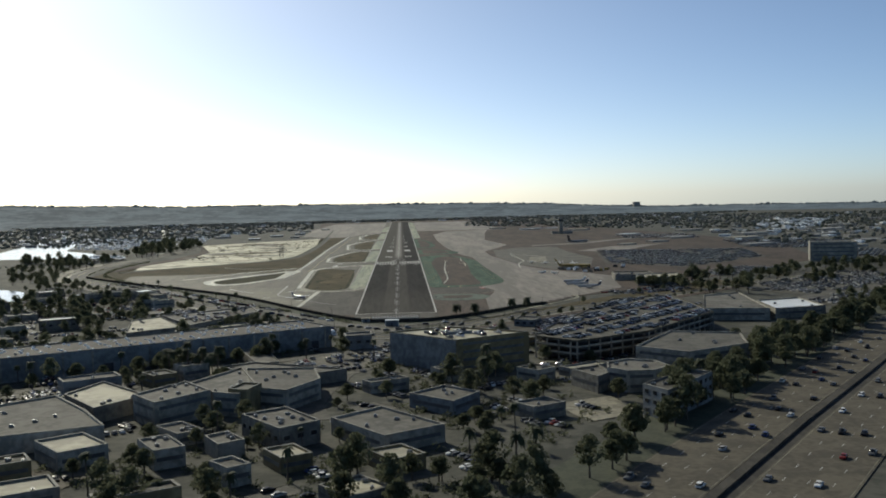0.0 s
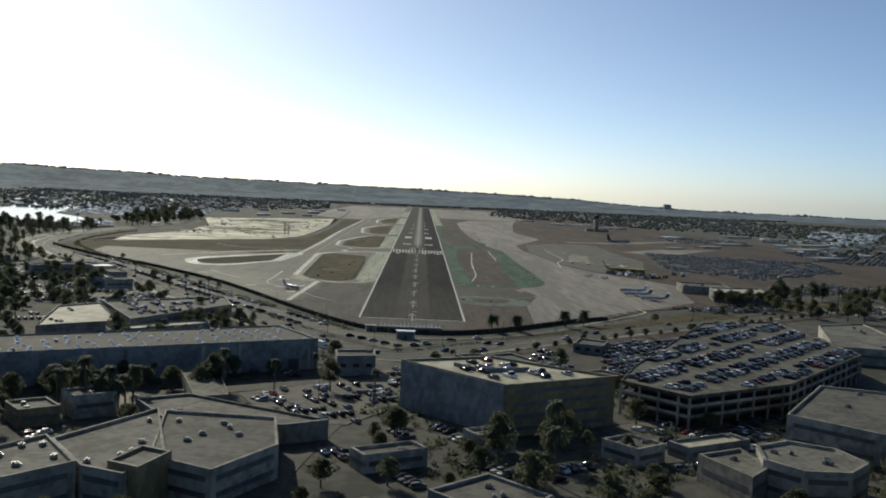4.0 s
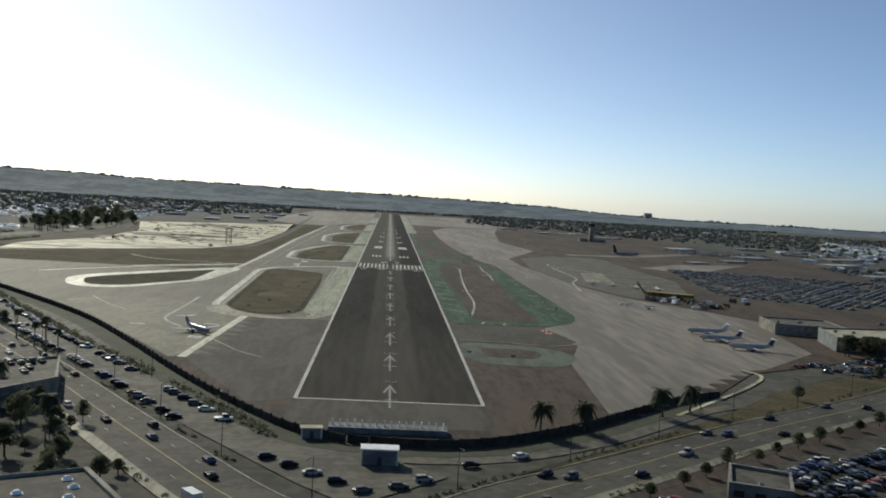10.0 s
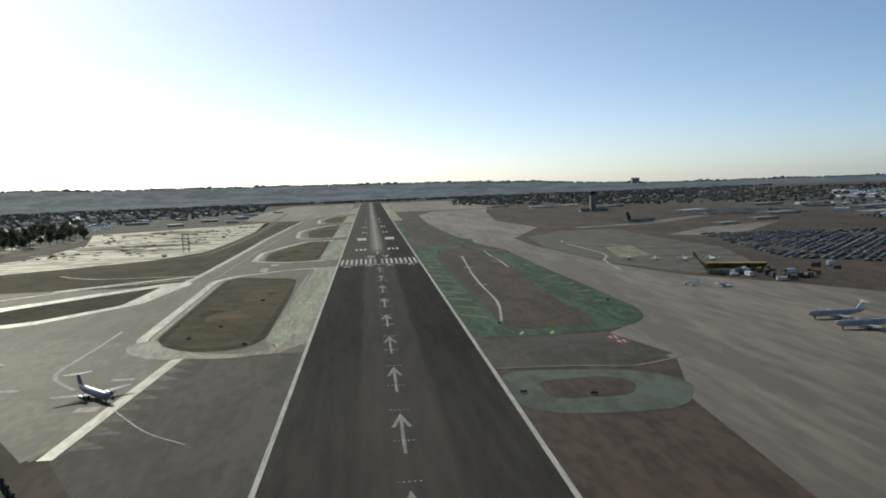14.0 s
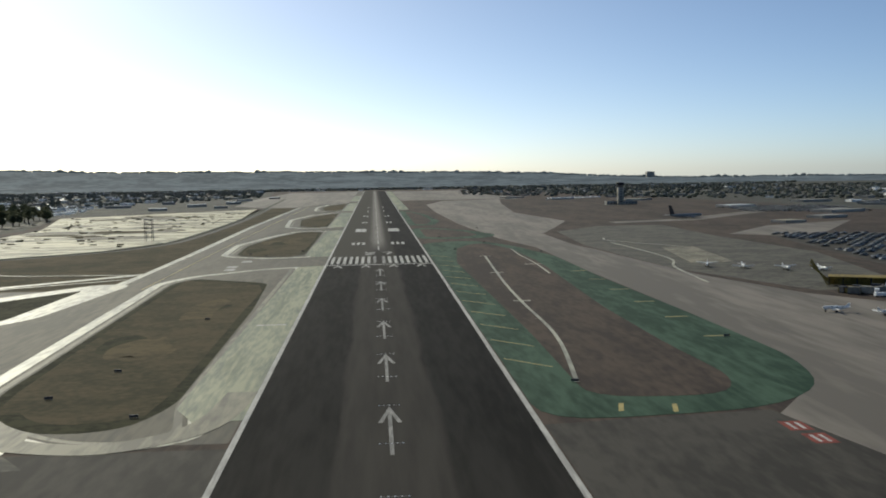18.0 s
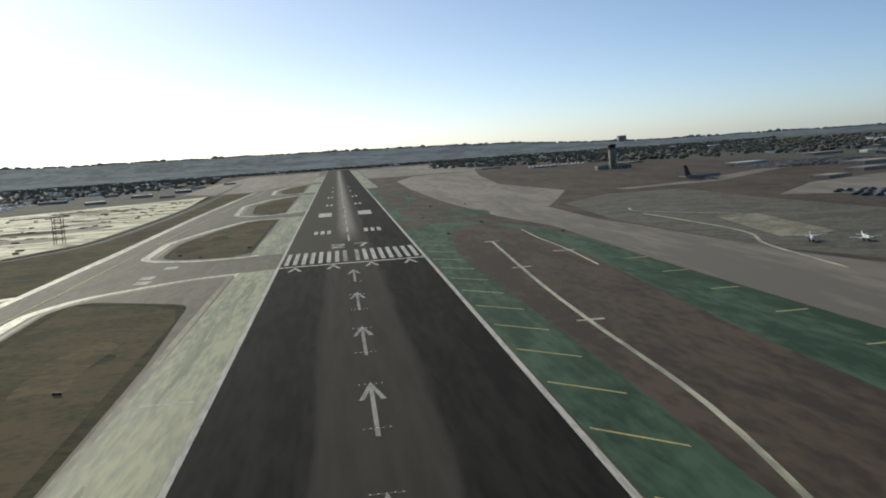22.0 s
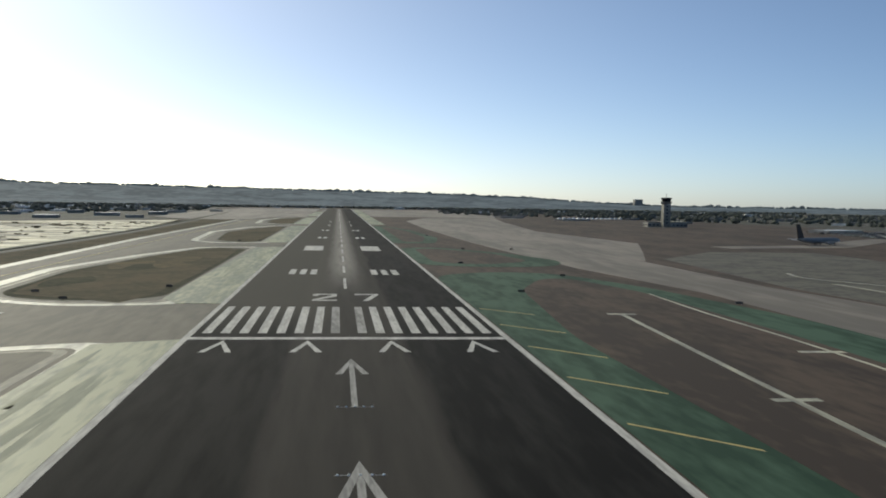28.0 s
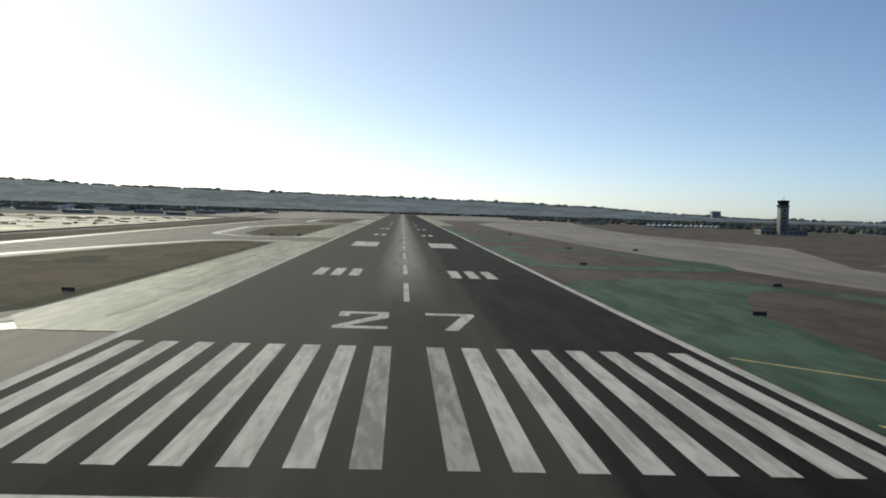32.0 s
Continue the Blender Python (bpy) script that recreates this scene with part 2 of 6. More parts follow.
def runway_material():
    """Dark asphalt: a paler worn middle, glare off tyre rubber painted pale past the threshold, an older paler stretch
    at the start.
    """
    m = mat("runway_asphalt", (0.017, 0.0165, 0.0155), 0.9, 0.6, 0.05, second=(0.006, 0.0059, 0.0058), spec=0.05, stretch=(1.0, 0.12, 1.0))
    n, l = m.node_tree.nodes, m.node_tree.links
    b = n["Principled BSDF"]
    base = b.inputs["Base Color"].links[0].from_socket
    geo = n.new("ShaderNodeNewGeometry")
    sep = n.new("ShaderNodeSeparateXYZ")
    l.new(geo.outputs["Position"], sep.inputs[0])
    wob = n.new("ShaderNodeTexNoise")
    mp = n.new("ShaderNodeMapping")
    mp.inputs["Scale"].default_value = (0.35, 0.025, 1)
    l.new(geo.outputs["Position"], mp.inputs["Vector"])
    l.new(mp.outputs["Vector"], wob.inputs["Vector"])
    wob.inputs["Scale"].default_value, wob.inputs["Detail"].default_value = 1.0, 5
    def math_node(op, a, c):
        k = n.new("ShaderNodeMath")
        k.operation = op
        for i, v in enumerate((a, c)):
            if v is None:
                continue
            if isinstance(v, (int, float)):
                k.inputs[i].default_value = v
            else:
                l.new(v, k.inputs[i])
        return k.outputs[0]
    def ramp(v, lo, hi, a=0.0, c=1.0):
        k = n.new("ShaderNodeMapRange")
        k.interpolation_type = "SMOOTHSTEP"
        for nm, val in (("From Min", lo), ("From Max", hi), ("To Min", a), ("To Max", c)):
            k.inputs[nm].default_value = val
        l.new(v, k.inputs["Value"])
        return k.outputs["Result"]
    def blend(c0, colour, fac):
        k = n.new("ShaderNodeMix")
        k.data_type = "RGBA"
        l.new(c0, k.inputs["A"])
        k.inputs["B"].default_value = (*colour, 1)
        l.new(fac, k.inputs["Factor"])
        return k.outputs["Result"]
    ax = math_node("ABSOLUTE", sep.outputs["X"], None)
    axn = math_node("ADD", ax, math_node("MULTIPLY", math_node("SUBTRACT", wob.outputs["Fac"], 0.5), 5.0))
    mid = ramp(axn, 8.0, 10.5, 0.85, 0.0)
    out = blend(base, (0.056, 0.051, 0.045), math_node("MULTIPLY", mid, ramp(wob.outputs["Fac"], 0.2, 0.75, 0.55, 1.0)))
    old = math_node("MULTIPLY", ramp(sep.outputs["Y"], -440, -290, 0.6, 0.0), ramp(wob.outputs["Fac"], 0.25, 0.7, 0.45, 1.0))
    out = blend(out, (0.07, 0.064, 0.055), old)
    west = math_node("MULTIPLY", ramp(sep.outputs["X"], -8, -1, 0.8, 0.0), ramp(sep.outputs["Y"], -6, 60))
    out = blend(out, (0.076, 0.071, 0.059), west)
    # Pale strip down the middle: glare off tyre rubber put into the base colour.
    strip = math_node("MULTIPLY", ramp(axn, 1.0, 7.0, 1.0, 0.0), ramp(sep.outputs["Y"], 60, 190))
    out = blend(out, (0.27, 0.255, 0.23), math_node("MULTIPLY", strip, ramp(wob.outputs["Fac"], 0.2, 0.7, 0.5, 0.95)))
    l.new(out, b.inputs["Base Color"])
    return m


# ---- mesh helpers ----
def link(name, bm, material, parent=None, label=""):
    me = bpy.data.meshes.new(name)
    bm.to_mesh(me)
    bm.free()
    for m in (material if isinstance(material, (list, tuple)) else [material]):
        me.materials.append(m)
    ob = new(name, me)
    if parent:
        ob.parent = parent
    if label:
        ob["label"] = label
    return ob


def part(name, bm, material, parent, label=""):
    return link(name, bm, material, parent, label)


def empty(name, m=None):
    ob = new(name)
    ob.empty_display_size = 0.5
    if m is not None:
        ob.matrix_world = m
    return ob


def add_box(bm, lo, hi, m=None):
    vs = bmesh.ops.create_cube(bm, size=1)["verts"]
    c = [(a + b) / 2 for a, b in zip(lo, hi)]
    s = [b - a for a, b in zip(lo, hi)]
    for v in vs:
        v.co = Vector((v.co.x * s[0] + c[0], v.co.y * s[1] + c[1], v.co.z * s[2] + c[2]))
        if m is not None:
            v.co = m @ v.co
    return vs


def box(lo, hi, m=None):
    bm = bmesh.new()
    add_box(bm, lo, hi, m)
    return bm


def area2(pts):
    return sum(a[0] * b[1] - b[0] * a[1] for a, b in zip(pts, pts[1:] + pts[:1]))


def add_prism(bm, pts, lo, hi):
    pts = list(pts)
    if area2(pts) < 0:
        pts.reverse()
    top = [bm.verts.new((p[0], p[1], hi)) for p in pts]
    bot = [bm.verts.new((p[0], p[1], lo)) for p in pts]
    f = bm.faces.new(top)
    n = len(pts)
    for i in range(n):
        bm.faces.new((bot[i], bot[(i + 1) % n], top[(i + 1) % n], top[i]))
    if n > 4:
        bmesh.ops.triangulate(bm, faces=[f])


def prism(pts, lo, hi):
    bm = bmesh.new()
    add_prism(bm, pts, lo, hi)
    return bm


def smooth_loop(pts, steps=5, closed=True):
    """Catmull-Rom through the points."""
    out, n = [], len(pts)
    for i in range(n if closed else n - 1):
        q = [pts[(i + k) % n] if closed else pts[min(max(i + k, 0), n - 1)] for k in (-1, 0, 1, 2)]
        for s in range(steps):
            t = s / steps
            out.append(tuple(0.5 * (2 * q[1][k] + (q[2][k] - q[0][k]) * t + (2 * q[0][k] - 5 * q[1][k] + 4 * q[2][k] - q[3][k]) * t * t
                                    + (3 * q[1][k] - q[0][k] - 3 * q[2][k] + q[3][k]) * t ** 3) for k in (0, 1)))
    if not closed:
        out.append(tuple(pts[-1]))
    return out


def offset_line(pts, d):
    """The polyline moved d metres to its left."""
    out = []
    for i, p in enumerate(pts):
        a, b = pts[max(i - 1, 0)], pts[min(i + 1, len(pts) - 1)]
        v = Vector((b[0] - a[0], b[1] - a[1])).normalized()
        out.append((p[0] - v.y * d, p[1] + v.x * d))
    return out


def add_ribbon(bm, pts, a, b, lo, hi):
    """A band along a polyline, from a to b metres to its left."""
    l, r = offset_line(pts, b), offset_line(pts, a)
    rows = [[bm.verts.new((*q, z)) for q, z in ((x, lo), (x, hi), (y, hi), (y, lo))] for x, y in zip(l, r)]
    for u, v in zip(rows, rows[1:]):
        for k in range(3):
            bm.faces.new((u[k], u[k + 1], v[k + 1], v[k]))
    bm.faces.new(rows[0][::-1])
    bm.faces.new(rows[-1])


def ribbon(pts, a, b, lo, hi):
    bm = bmesh.new()
    add_ribbon(bm, pts, a, b, lo, hi)
    bmesh.ops.recalc_face_normals(bm, faces=bm.faces)
    return bm


def along(pts, step, start=0.0):
    """Places every step metres on a polyline, with the heading in degrees."""
    out, d = [], start
    for a, b in zip(pts, pts[1:]):
        v = Vector((b[0] - a[0], b[1] - a[1]))
        n = v.length
        while d < n:
            q = v * (d / n)
            out.append((a[0] + q.x, a[1] + q.y, math.degrees(math.atan2(v.y, v.x))))
            d += step
        d -= n
    return out


def inside(pts, x, y):
    hit = False
    for (x1, y1), (x2, y2) in zip(pts, pts[1:] + pts[:1]):
        if (y1 > y) != (y2 > y) and x < (x2 - x1) * (y - y1) / (y2 - y1) + x1:
            hit = not hit
    return hit


def structure(name, bm, material, label, category):
    return tagged(link(name, bm, material), label, category, kind="structure")


# ---- the ground ----
structure("ground", box((-4700, -2600, -2.0), (4700, 4100, -0.30)), EARTH, "flat dark built-up coastal plain of dull earth and asphalt", "ground")

FENCE = smooth_loop([(-370, -105), (-298, -205), (-235, -275), (-205, -312), (-148, -388), (-108, -456), (-72, -523), (-45, -568), (-22, -598),
                     (2, -606), (26, -602), (52, -583), (76, -558), (97, -535), (115, -522)], 4, False)
AIRFIELD = FENCE + [(150, -466), (216, -420), (330, -300), (520, -100), (620, 300), (560, 900), (420, 1700), (360, 2500), (-300, 2500), (-230, 1500),
                    (-185, 960), (-405, 740), (-345, 430), (-352, 240), (-374, 95), (-372, -30)]
structure("airfield", prism(AIRFIELD, -0.3, 0.0), SOIL, "brown bare soil of the airfield between the paved ways", "ground")

structure("service_road", ribbon(FENCE, -15, -9, -0.4, -0.07), LOT, "tan dirt service road outside the fence", "road")
# The dark band also paints the shadow that the fence casts outwards.
structure("fence_bank", ribbon(FENCE, -9, -0.5, -0.4, -0.02), HEDGE, "dark bank along the fence that also stands in for its shadow", "ground")


def slab(name, pts, material, label, hi=0.05, category="pavement", smooth=False):
    return structure(name, prism(smooth_loop(pts, 5) if smooth else pts, -0.05, hi), material, label, category)


slab("south_field", [(-368, -104), (-370, -20), (-350, 20), (-278, 48), (-191, 131), (-155, 238), (-154, 600), (-166, 930), (-190, 1500), (-110, 1500), (-118, 900), (-118, -100), (-195, -97), (-300, -205)],
     DRY, "dry olive-brown grass between taxiway and sand", 0.015, "grass")
SAND_EDGE = smooth_loop([(-352, -30), (-320, 8), (-278, 46), (-230, 90), (-190, 131), (-165, 185), (-156, 240), (-153, 400), (-154, 600), (-164, 930), (-185, 1500)], 4, False)
structure("perimeter_track", ribbon(SAND_EDGE, -7, 0, -0.05, 0.06), ROAD, "dark asphalt track between grass and sand", "road")
structure("ditch_bank", ribbon(SAND_EDGE, 0, 4, -0.05, 0.5), HEDGE, "dark overgrown bank beside the sand", "ground")
slab("taxiway_south", [(-124, -100), (-122, 133), (-124, 425), (-118, 970), (-112, 1700), (-112, 2300), (-30, 2300), (-30, -3), (-46, -3), (-106, -40)],
     TAXI, "grey-brown asphalt taxiway beside the runway", 0.03)
slab("taxiway_link", [(-124, -96), (-122, -330), (-97, -325), (-76, -358), (-40, -362), (-31, -362), (-31, -3), (-46, -3), (-106, -40)], TAXI, "grey-brown asphalt round the first grass island", 0.02)
slab("taxiway_entry", [(-40, -366), (-30.6, -366), (-30.6, -552), (-44, -561), (-78, -488), (-74, -366)], PATCHED, "dark brown asphalt entry beside the runway", 0.035)
slab("run_up_pad", [(-310, -185), (-240, -258), (-150, -375), (-112, -440), (-82, -488), (-75, -430), (-76, -362), (-97, -325), (-122, -100), (-195, -97), (-320, -95)],
     TAXI, "grey-tan paved pad with taxi lines", 0.025)
slab("taxiway_north", [(108, -290), (108, -200), (105, -64), (105, 92), (92, 191), (84, 330), (80, 420), (76, 700), (80, 1000), (120, 1200), (230, 1250), (200, 1000), (175, 700),
                       (142, 420), (134, 243), (134, 114), (139, 74), (152, -85), (171, -166), (205, -225), (235, -292), (214, -331), (205, -400), (160, -455), (148, -460), (131, -482),
                       (105, -520), (91, -538), (70, -555), (72, -518), (75, -463), (88, -410), (76, -360), (101, -325)], APRON, "wide pale brown-grey concrete apron and taxiway", 0.04)
slab("south_taxiway_edge", [(-127, -95), (-121, -95), (-119, 133), (-120.5, 425), (-115, 970), (-119, 970), (-125.5, 425), (-124, 133), (-124, -30)], PALE, "pale concrete edge strip of the taxiway", 0.06)
slab("south_taxiway_edge", [(-200, -97), (-197, -101), (-125, -36), (-124, -28), (-126, -28)], PALE, "pale concrete edge strip of the taxiway", 0.06)
slab("lot_south", [(-341, -19), (-356, 95), (-322, 238), (-330, 438), (-398, 715), (-178, 930), (-158, 600), (-157, 238), (-194, 135), (-282, 52)], SAND, "bright bare sandy construction ground", 0.05, "ground")

rs = random.Random(17)
for k in range(16):
    x, y = rs.uniform(-320, -185), rs.uniform(120, 820)
    w, l = rs.uniform(14, 40), rs.uniform(8, 30)
    pts = [(x + w * math.cos(u) * rs.uniform(0.7, 1.2), y + l * math.sin(u) * rs.uniform(0.7, 1.2)) for u in [j * 0.698 for j in range(9)]]
    if all(-340 < px < -165 and py < 880 for px, py in pts):
        slab("bare_patch", pts, (DRY, PAD, COURT)[k % 3], "darker worn patch in the sandy ground", 0.06 + 0.003 * k, "ground", smooth=True)

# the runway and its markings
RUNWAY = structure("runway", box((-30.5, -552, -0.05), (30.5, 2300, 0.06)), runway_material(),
                   "long dark asphalt runway with worn white markings", "runway")
structure("runway_blast_pad", box((-31, -585, -0.05), (31, -552.4, 0.03)), PATCHED, "brown-grey asphalt before the runway's end", "pavement")


def marking(name, pts, material=PAINT, parent=None, lo=0.055, hi=0.075):
    return part(name, prism(pts, lo, hi), material, parent or RUNWAY)


def rect(x0, y0, x1, y1):
    return [(x0, y0), (x1, y0), (x1, y1), (x0, y1)]


for s in (-1, 1):
    marking("edge_line", rect(s * 30.0 - 0.6, -552, s * 30.0 + 0.6, 2300))
    for k in range(8):
        x = s * (1.75 + 3.505 * k + 0.88)
        marking("threshold_stripe", rect(x - 0.88, 5.5, x + 0.88, 51.8), PAINT if k else RUBBED)
    for y, xs in ((153, (9.5, 13.2, 16.9)), (457, (9.5, 13.2)), (610, (9.5, 13.2)), (762, (9.5,)), (914, (9.5,))):
        for x in xs:
            marking("touchdown_bar", rect(s * x - s * 0.0, y, s * (x + 2.2), y + 23))
    marking("aiming_block", rect(s * 9.8, 308, s * 19.5, 354))
marking("threshold_bar", rect(-29.35, -3, 29.35, 0))
marking("start_line", rect(-29.35, -552, 29.35, -550.6))
for x in (-22.8, -7.6, 7.6, 22.8):
    for d in (-1, 1):
        marking("arrowhead", [(x, -4.2), (x, -8.4), (x + 1.7 * d, -18), (x + 2.8 * d, -18)])
y = -25.0
while y > -540:
    for d in (-1, 1):
        marking("arrow_barb", [(0, y), (0, y - 4.6), (1.5 * d, y - 14), (2.5 * d, y - 14)], RUBBED)
    marking("arrow_shaft", [(-0.4, y - 37), (0.4, y - 37), (0.4, y - 7.4), (0, y - 4.7), (-0.4, y - 7.4)], RUBBED)
    y -= 62.3
y = 100.0
while y < 2250:
    marking("centre_dash", rect(-0.45, y, 0.45, y + 36))
    y += 61.0
# the number, 18 m tall
def digit(polys, cx):
    for p in polys:
        marking("runway_digit", [(cx + a, 66 + b) for a, b in p])
digit([[(-3.2, 0), (3.2, 0), (3.2, 2.4), (-3.2, 2.4)], [(-3.2, 2.4), (-1.6, 2.4), (3.2, 11.5), (3.2, 14), (1.8, 14)], [(-3.2, 15.6), (3.2, 15.6), (3.2, 18), (-3.2, 18)], [(1.8, 14), (3.2, 14), (3.2, 15.6), (1.8, 15.6)],
       [(-3.2, 12.5), (-1.8, 12.5), (-1.8, 15.6), (-3.2, 15.6)]], -5.6)
digit([[(-3.2, 15.6), (3.2, 15.6), (3.2, 18), (-3.2, 18)], [(-1.4, 0), (0.2, 0), (3.2, 15.6), (1.6, 15.6)]], 5.6)

def rounded(pts, r, steps=4):
    """The polygon with each corner cut by an arc that starts up to r metres from it."""
    out, n = [], len(pts)
    for i in range(n):
        a, b, c = (Vector(pts[(i + k) % n]) for k in (-1, 0, 1))
        p = b + (a - b).normalized() * min(r, (a - b).length * 0.45)
        q_ = b + (c - b).normalized() * min(r, (c - b).length * 0.45)
        for k in range(steps + 1):
            t = k / steps
            out.append(tuple(p * (1 - t) ** 2 + b * 2 * t * (1 - t) + q_ * t * t))
    return out


# shoulders and grass islands south of the runway
for a, b in ((-345, -3), (58, 342), (392, 745), (800, 1150), (1250, 1700)):
    slab("runway_shoulder", [(-30.6, a), (-30.6, b), (-45, b - 6), (-46.5, a + 12), (-41, a)], WORN, "worn pale green painted shoulder of the runway", 0.096)
structure("shoulder_bend", ribbon(smooth_loop([(-34, -318), (-35.5, -338), (-39, -351), (-46, -359), (-56, -363.5), (-69, -360.5), (-77, -356)], 5, False), -3.6, 3.6, 0.0, 0.118), INNER, "worn pale shoulder bending round the grass island", "pavement")
ru = random.Random(33)
for k in range(22):
    x, y = ru.uniform(-42.5, -35), ru.uniform(-330, -20) if k < 14 else ru.uniform(75, 330)
    w, l = ru.uniform(0.4, 1.3), ru.uniform(12, 34)
    pts = [(x + w * math.cos(a) * ru.uniform(0.6, 1.2), y + l * math.sin(a) * ru.uniform(0.6, 1.2)) for a in [n_ * 0.785 for n_ in range(8)]]
    slab("shoulder_scuff", pts, SCUFF, "dull green scuffed patch on the painted shoulder", 0.099 + 0.0015 * k, "marking", smooth=True)
ISLANDS = [([(-107, -78), (-97, -47), (-66, -15), (-47, -4), (-46, -330), (-41, -358), (-52, -367), (-67, -363), (-80, -352), (-92, -334), (-99, -320)],
            [(-98.5, -76), (-92, -58), (-53, -84), (-49, -177), (-47.5, -330), (-54, -350), (-70, -352), (-82, -340), (-91, -318)]),
           ([(-101, 80), (-104, 170), (-92, 250), (-74, 330), (-46, 340), (-45, 56), (-68, 51), (-91, 64)],
            [(-91, 84), (-94, 160), (-84, 240), (-70, 318), (-48, 318), (-47, 72), (-66, 62), (-84, 70)]),
           ([(-90, 408), (-98, 560), (-82, 678), (-55, 742), (-46, 742), (-46, 388), (-72, 378)],
            [(-76, 422), (-84, 560), (-70, 660), (-49, 718), (-48, 402), (-66, 395)]),
           ([(-86, 815), (-92, 960), (-80, 1080), (-46, 1150), (-46, 800)], [(-74, 830), (-80, 960), (-68, 1060), (-49, 1120), (-48, 815)])]
def scaled(pts, k):
    cx, cy = sum(p[0] for p in pts) / len(pts), sum(p[1] for p in pts) / len(pts)
    return [(cx + (x - cx) * k, cy + (y - cy) * (k + 1) / 2) for x, y in pts]


def shrink(pts, d):
    """The polygon with every side moved d metres inwards."""
    pts = list(pts)
    if area2(pts) < 0:
        pts.reverse()
    out, n = [], len(pts)
    for i in range(n):
        p0, p1, p2 = (Vector(pts[(i + k) % n]) for k in (-1, 0, 1))
        e1, e2 = (p1 - p0).normalized(), (p2 - p1).normalized()
        n1, n2 = Vector((-e1.y, e1.x)), Vector((-e2.y, e2.x))
        bis = (n1 + n2)
        bis = bis / max(bis.length_squared / 2, 0.5)
        out.append(tuple(p1 + bis * d))
    return out


for o, i in ISLANDS:
    o = [(x + (6 if x > -50 else 0), y) for x, y in o]
    slab("island_shoulder", rounded(o, 10), PALE, "pale concrete border round a grass island", 0.055)
    slab("shoulder_joint", rounded(shrink(o, 4.4), 8), TAXI, "dark joint between two pale borders", 0.062)
    slab("island_shoulder", rounded(shrink(o, 5.5), 7), INNER, "worn inner concrete border round a grass island", 0.07)
    slab("island_asphalt", rounded(shrink(o, 7.3), 6), TAXI, "brown asphalt inside the pale border", 0.078)
    slab("grass_island", rounded(i, 9), DARKGRASS, "dark dry grass round the rim of an island", 0.10, "grass")
    slab("grass_island", smooth_loop(scaled(i, 0.85), 3), DRY, "dry brown grass island", 0.112, "grass")
slab("island_shoulder", rounded([(-212, -210), (-206, -183), (-133, -74), (-117, -78), (-126, -186), (-162, -256), (-186, -264), (-202, -246)], 12), PALE, "pale concrete border round a grass island", 0.07)
slab("grass_island", rounded([(-201, -209), (-193, -188), (-134, -97), (-136, -190), (-165, -242), (-182, -250), (-192, -240)], 8), DARKGRASS, "dark dry grass island", 0.10, "grass")
slab("island_cap", rounded([(-100, -327), (-96, -319), (-86, -321), (-81, -340), (-70, -352), (-74, -365), (-85, -361), (-96, -345)], 6), INNER, "pale worn concrete cap at the corner of a grass island", 0.09)
rg = random.Random(29)
for k, (o, i) in enumerate(ISLANDS[:2]):
    cx, cy = sum(p[0] for p in i) / len(i), sum(p[1] for p in i) / len(i)
    for j in range(7):
        x, y = cx + rg.uniform(-14, 14), cy + rg.uniform(-90, 90)
        pts = [(x + rg.uniform(4, 9) * math.cos(a), y + rg.uniform(9, 26) * math.sin(a)) for a in [n_ * 0.785 for n_ in range(8)]]
        if all(inside(i, *p) for p in pts):
            slab("turf_patch", pts, (DRYSTRAW, DARKGRASS, DRYSTRAW)[j % 3], "worn patch of turf in the grass island", 0.116 + 0.002 * j, "grass", smooth=True)
slab("pad_worn", [(-175, -325), (-161, -308), (-125, -300), (-98, -326), (-77, -363), (-78, -440), (-81, -478), (-84, -488), (-118, -428)], PAD, "tan worn asphalt of the pad", 0.035)
slab("pad_edge", [(-81, -487), (-77.5, -487), (-72, -362), (-76, -362)], PALE, "pale concrete edge of the pad", 0.06)
for x0, y0, x1, y1 in ((-88, -398, -81, -394.5), (-87, -440, -81, -434), (-120, -407, -113, -404)):
    slab("pad_mark", rect(x0, y0, x1, y1), PAINT, "white painted rectangle on the pad", 0.06, "marking")
for x, y in ((-81, -15), (-82, 1), (-78, 34)):
    slab("taxiway_mark", rect(x - 2.8, y - 5, x + 2.8, y + 5), PAINT, "white painted rectangle on the taxiway", 0.08, "marking")
slab("shoulder_mark", rect(-43, -216, -33, -214.6), PAINT, "white cross bar on the shoulder", 0.115, "marking")
for k in range(9):
    y = -480 + 13 * k
    slab("shoulder_tooth", [(-76.5 + 0.5 * k, y), (-76 + 0.5 * k, y + 11), (-68 + 0.4 * k, y + 1)], LOT, "dark saw-toothed patch beside the pad", 0.05)
def taxi_line(pts, w=0.9, material=PAINT):
    structure("taxi_line", ribbon(smooth_loop(pts, 5, False), -w / 2, w / 2, 0.03, 0.115), material, "painted taxi line on the asphalt", "marking")
taxi_line([(-111, -288), (-110, -340), (-110, -375), (-106, -392), (-95, -410)], 1.5)
taxi_line([(-166, -307), (-152, -333), (-134, -359)], 1.1)
taxi_line([(-76, -440), (-62, -466), (-50, -480)], 0.5)
taxi_line([(-242, -175), (-205, -122), (-181, -92), (-150, -70), (-126, -54)], 2.2, PALE)
taxi_line([(-229, 15), (-197, -21), (-160, -28), (-128, -32)], 1.6, PALE)
taxi_line([(-108, -100), (-108, 400), (-104, 1000)], 0.5, YELLOW)

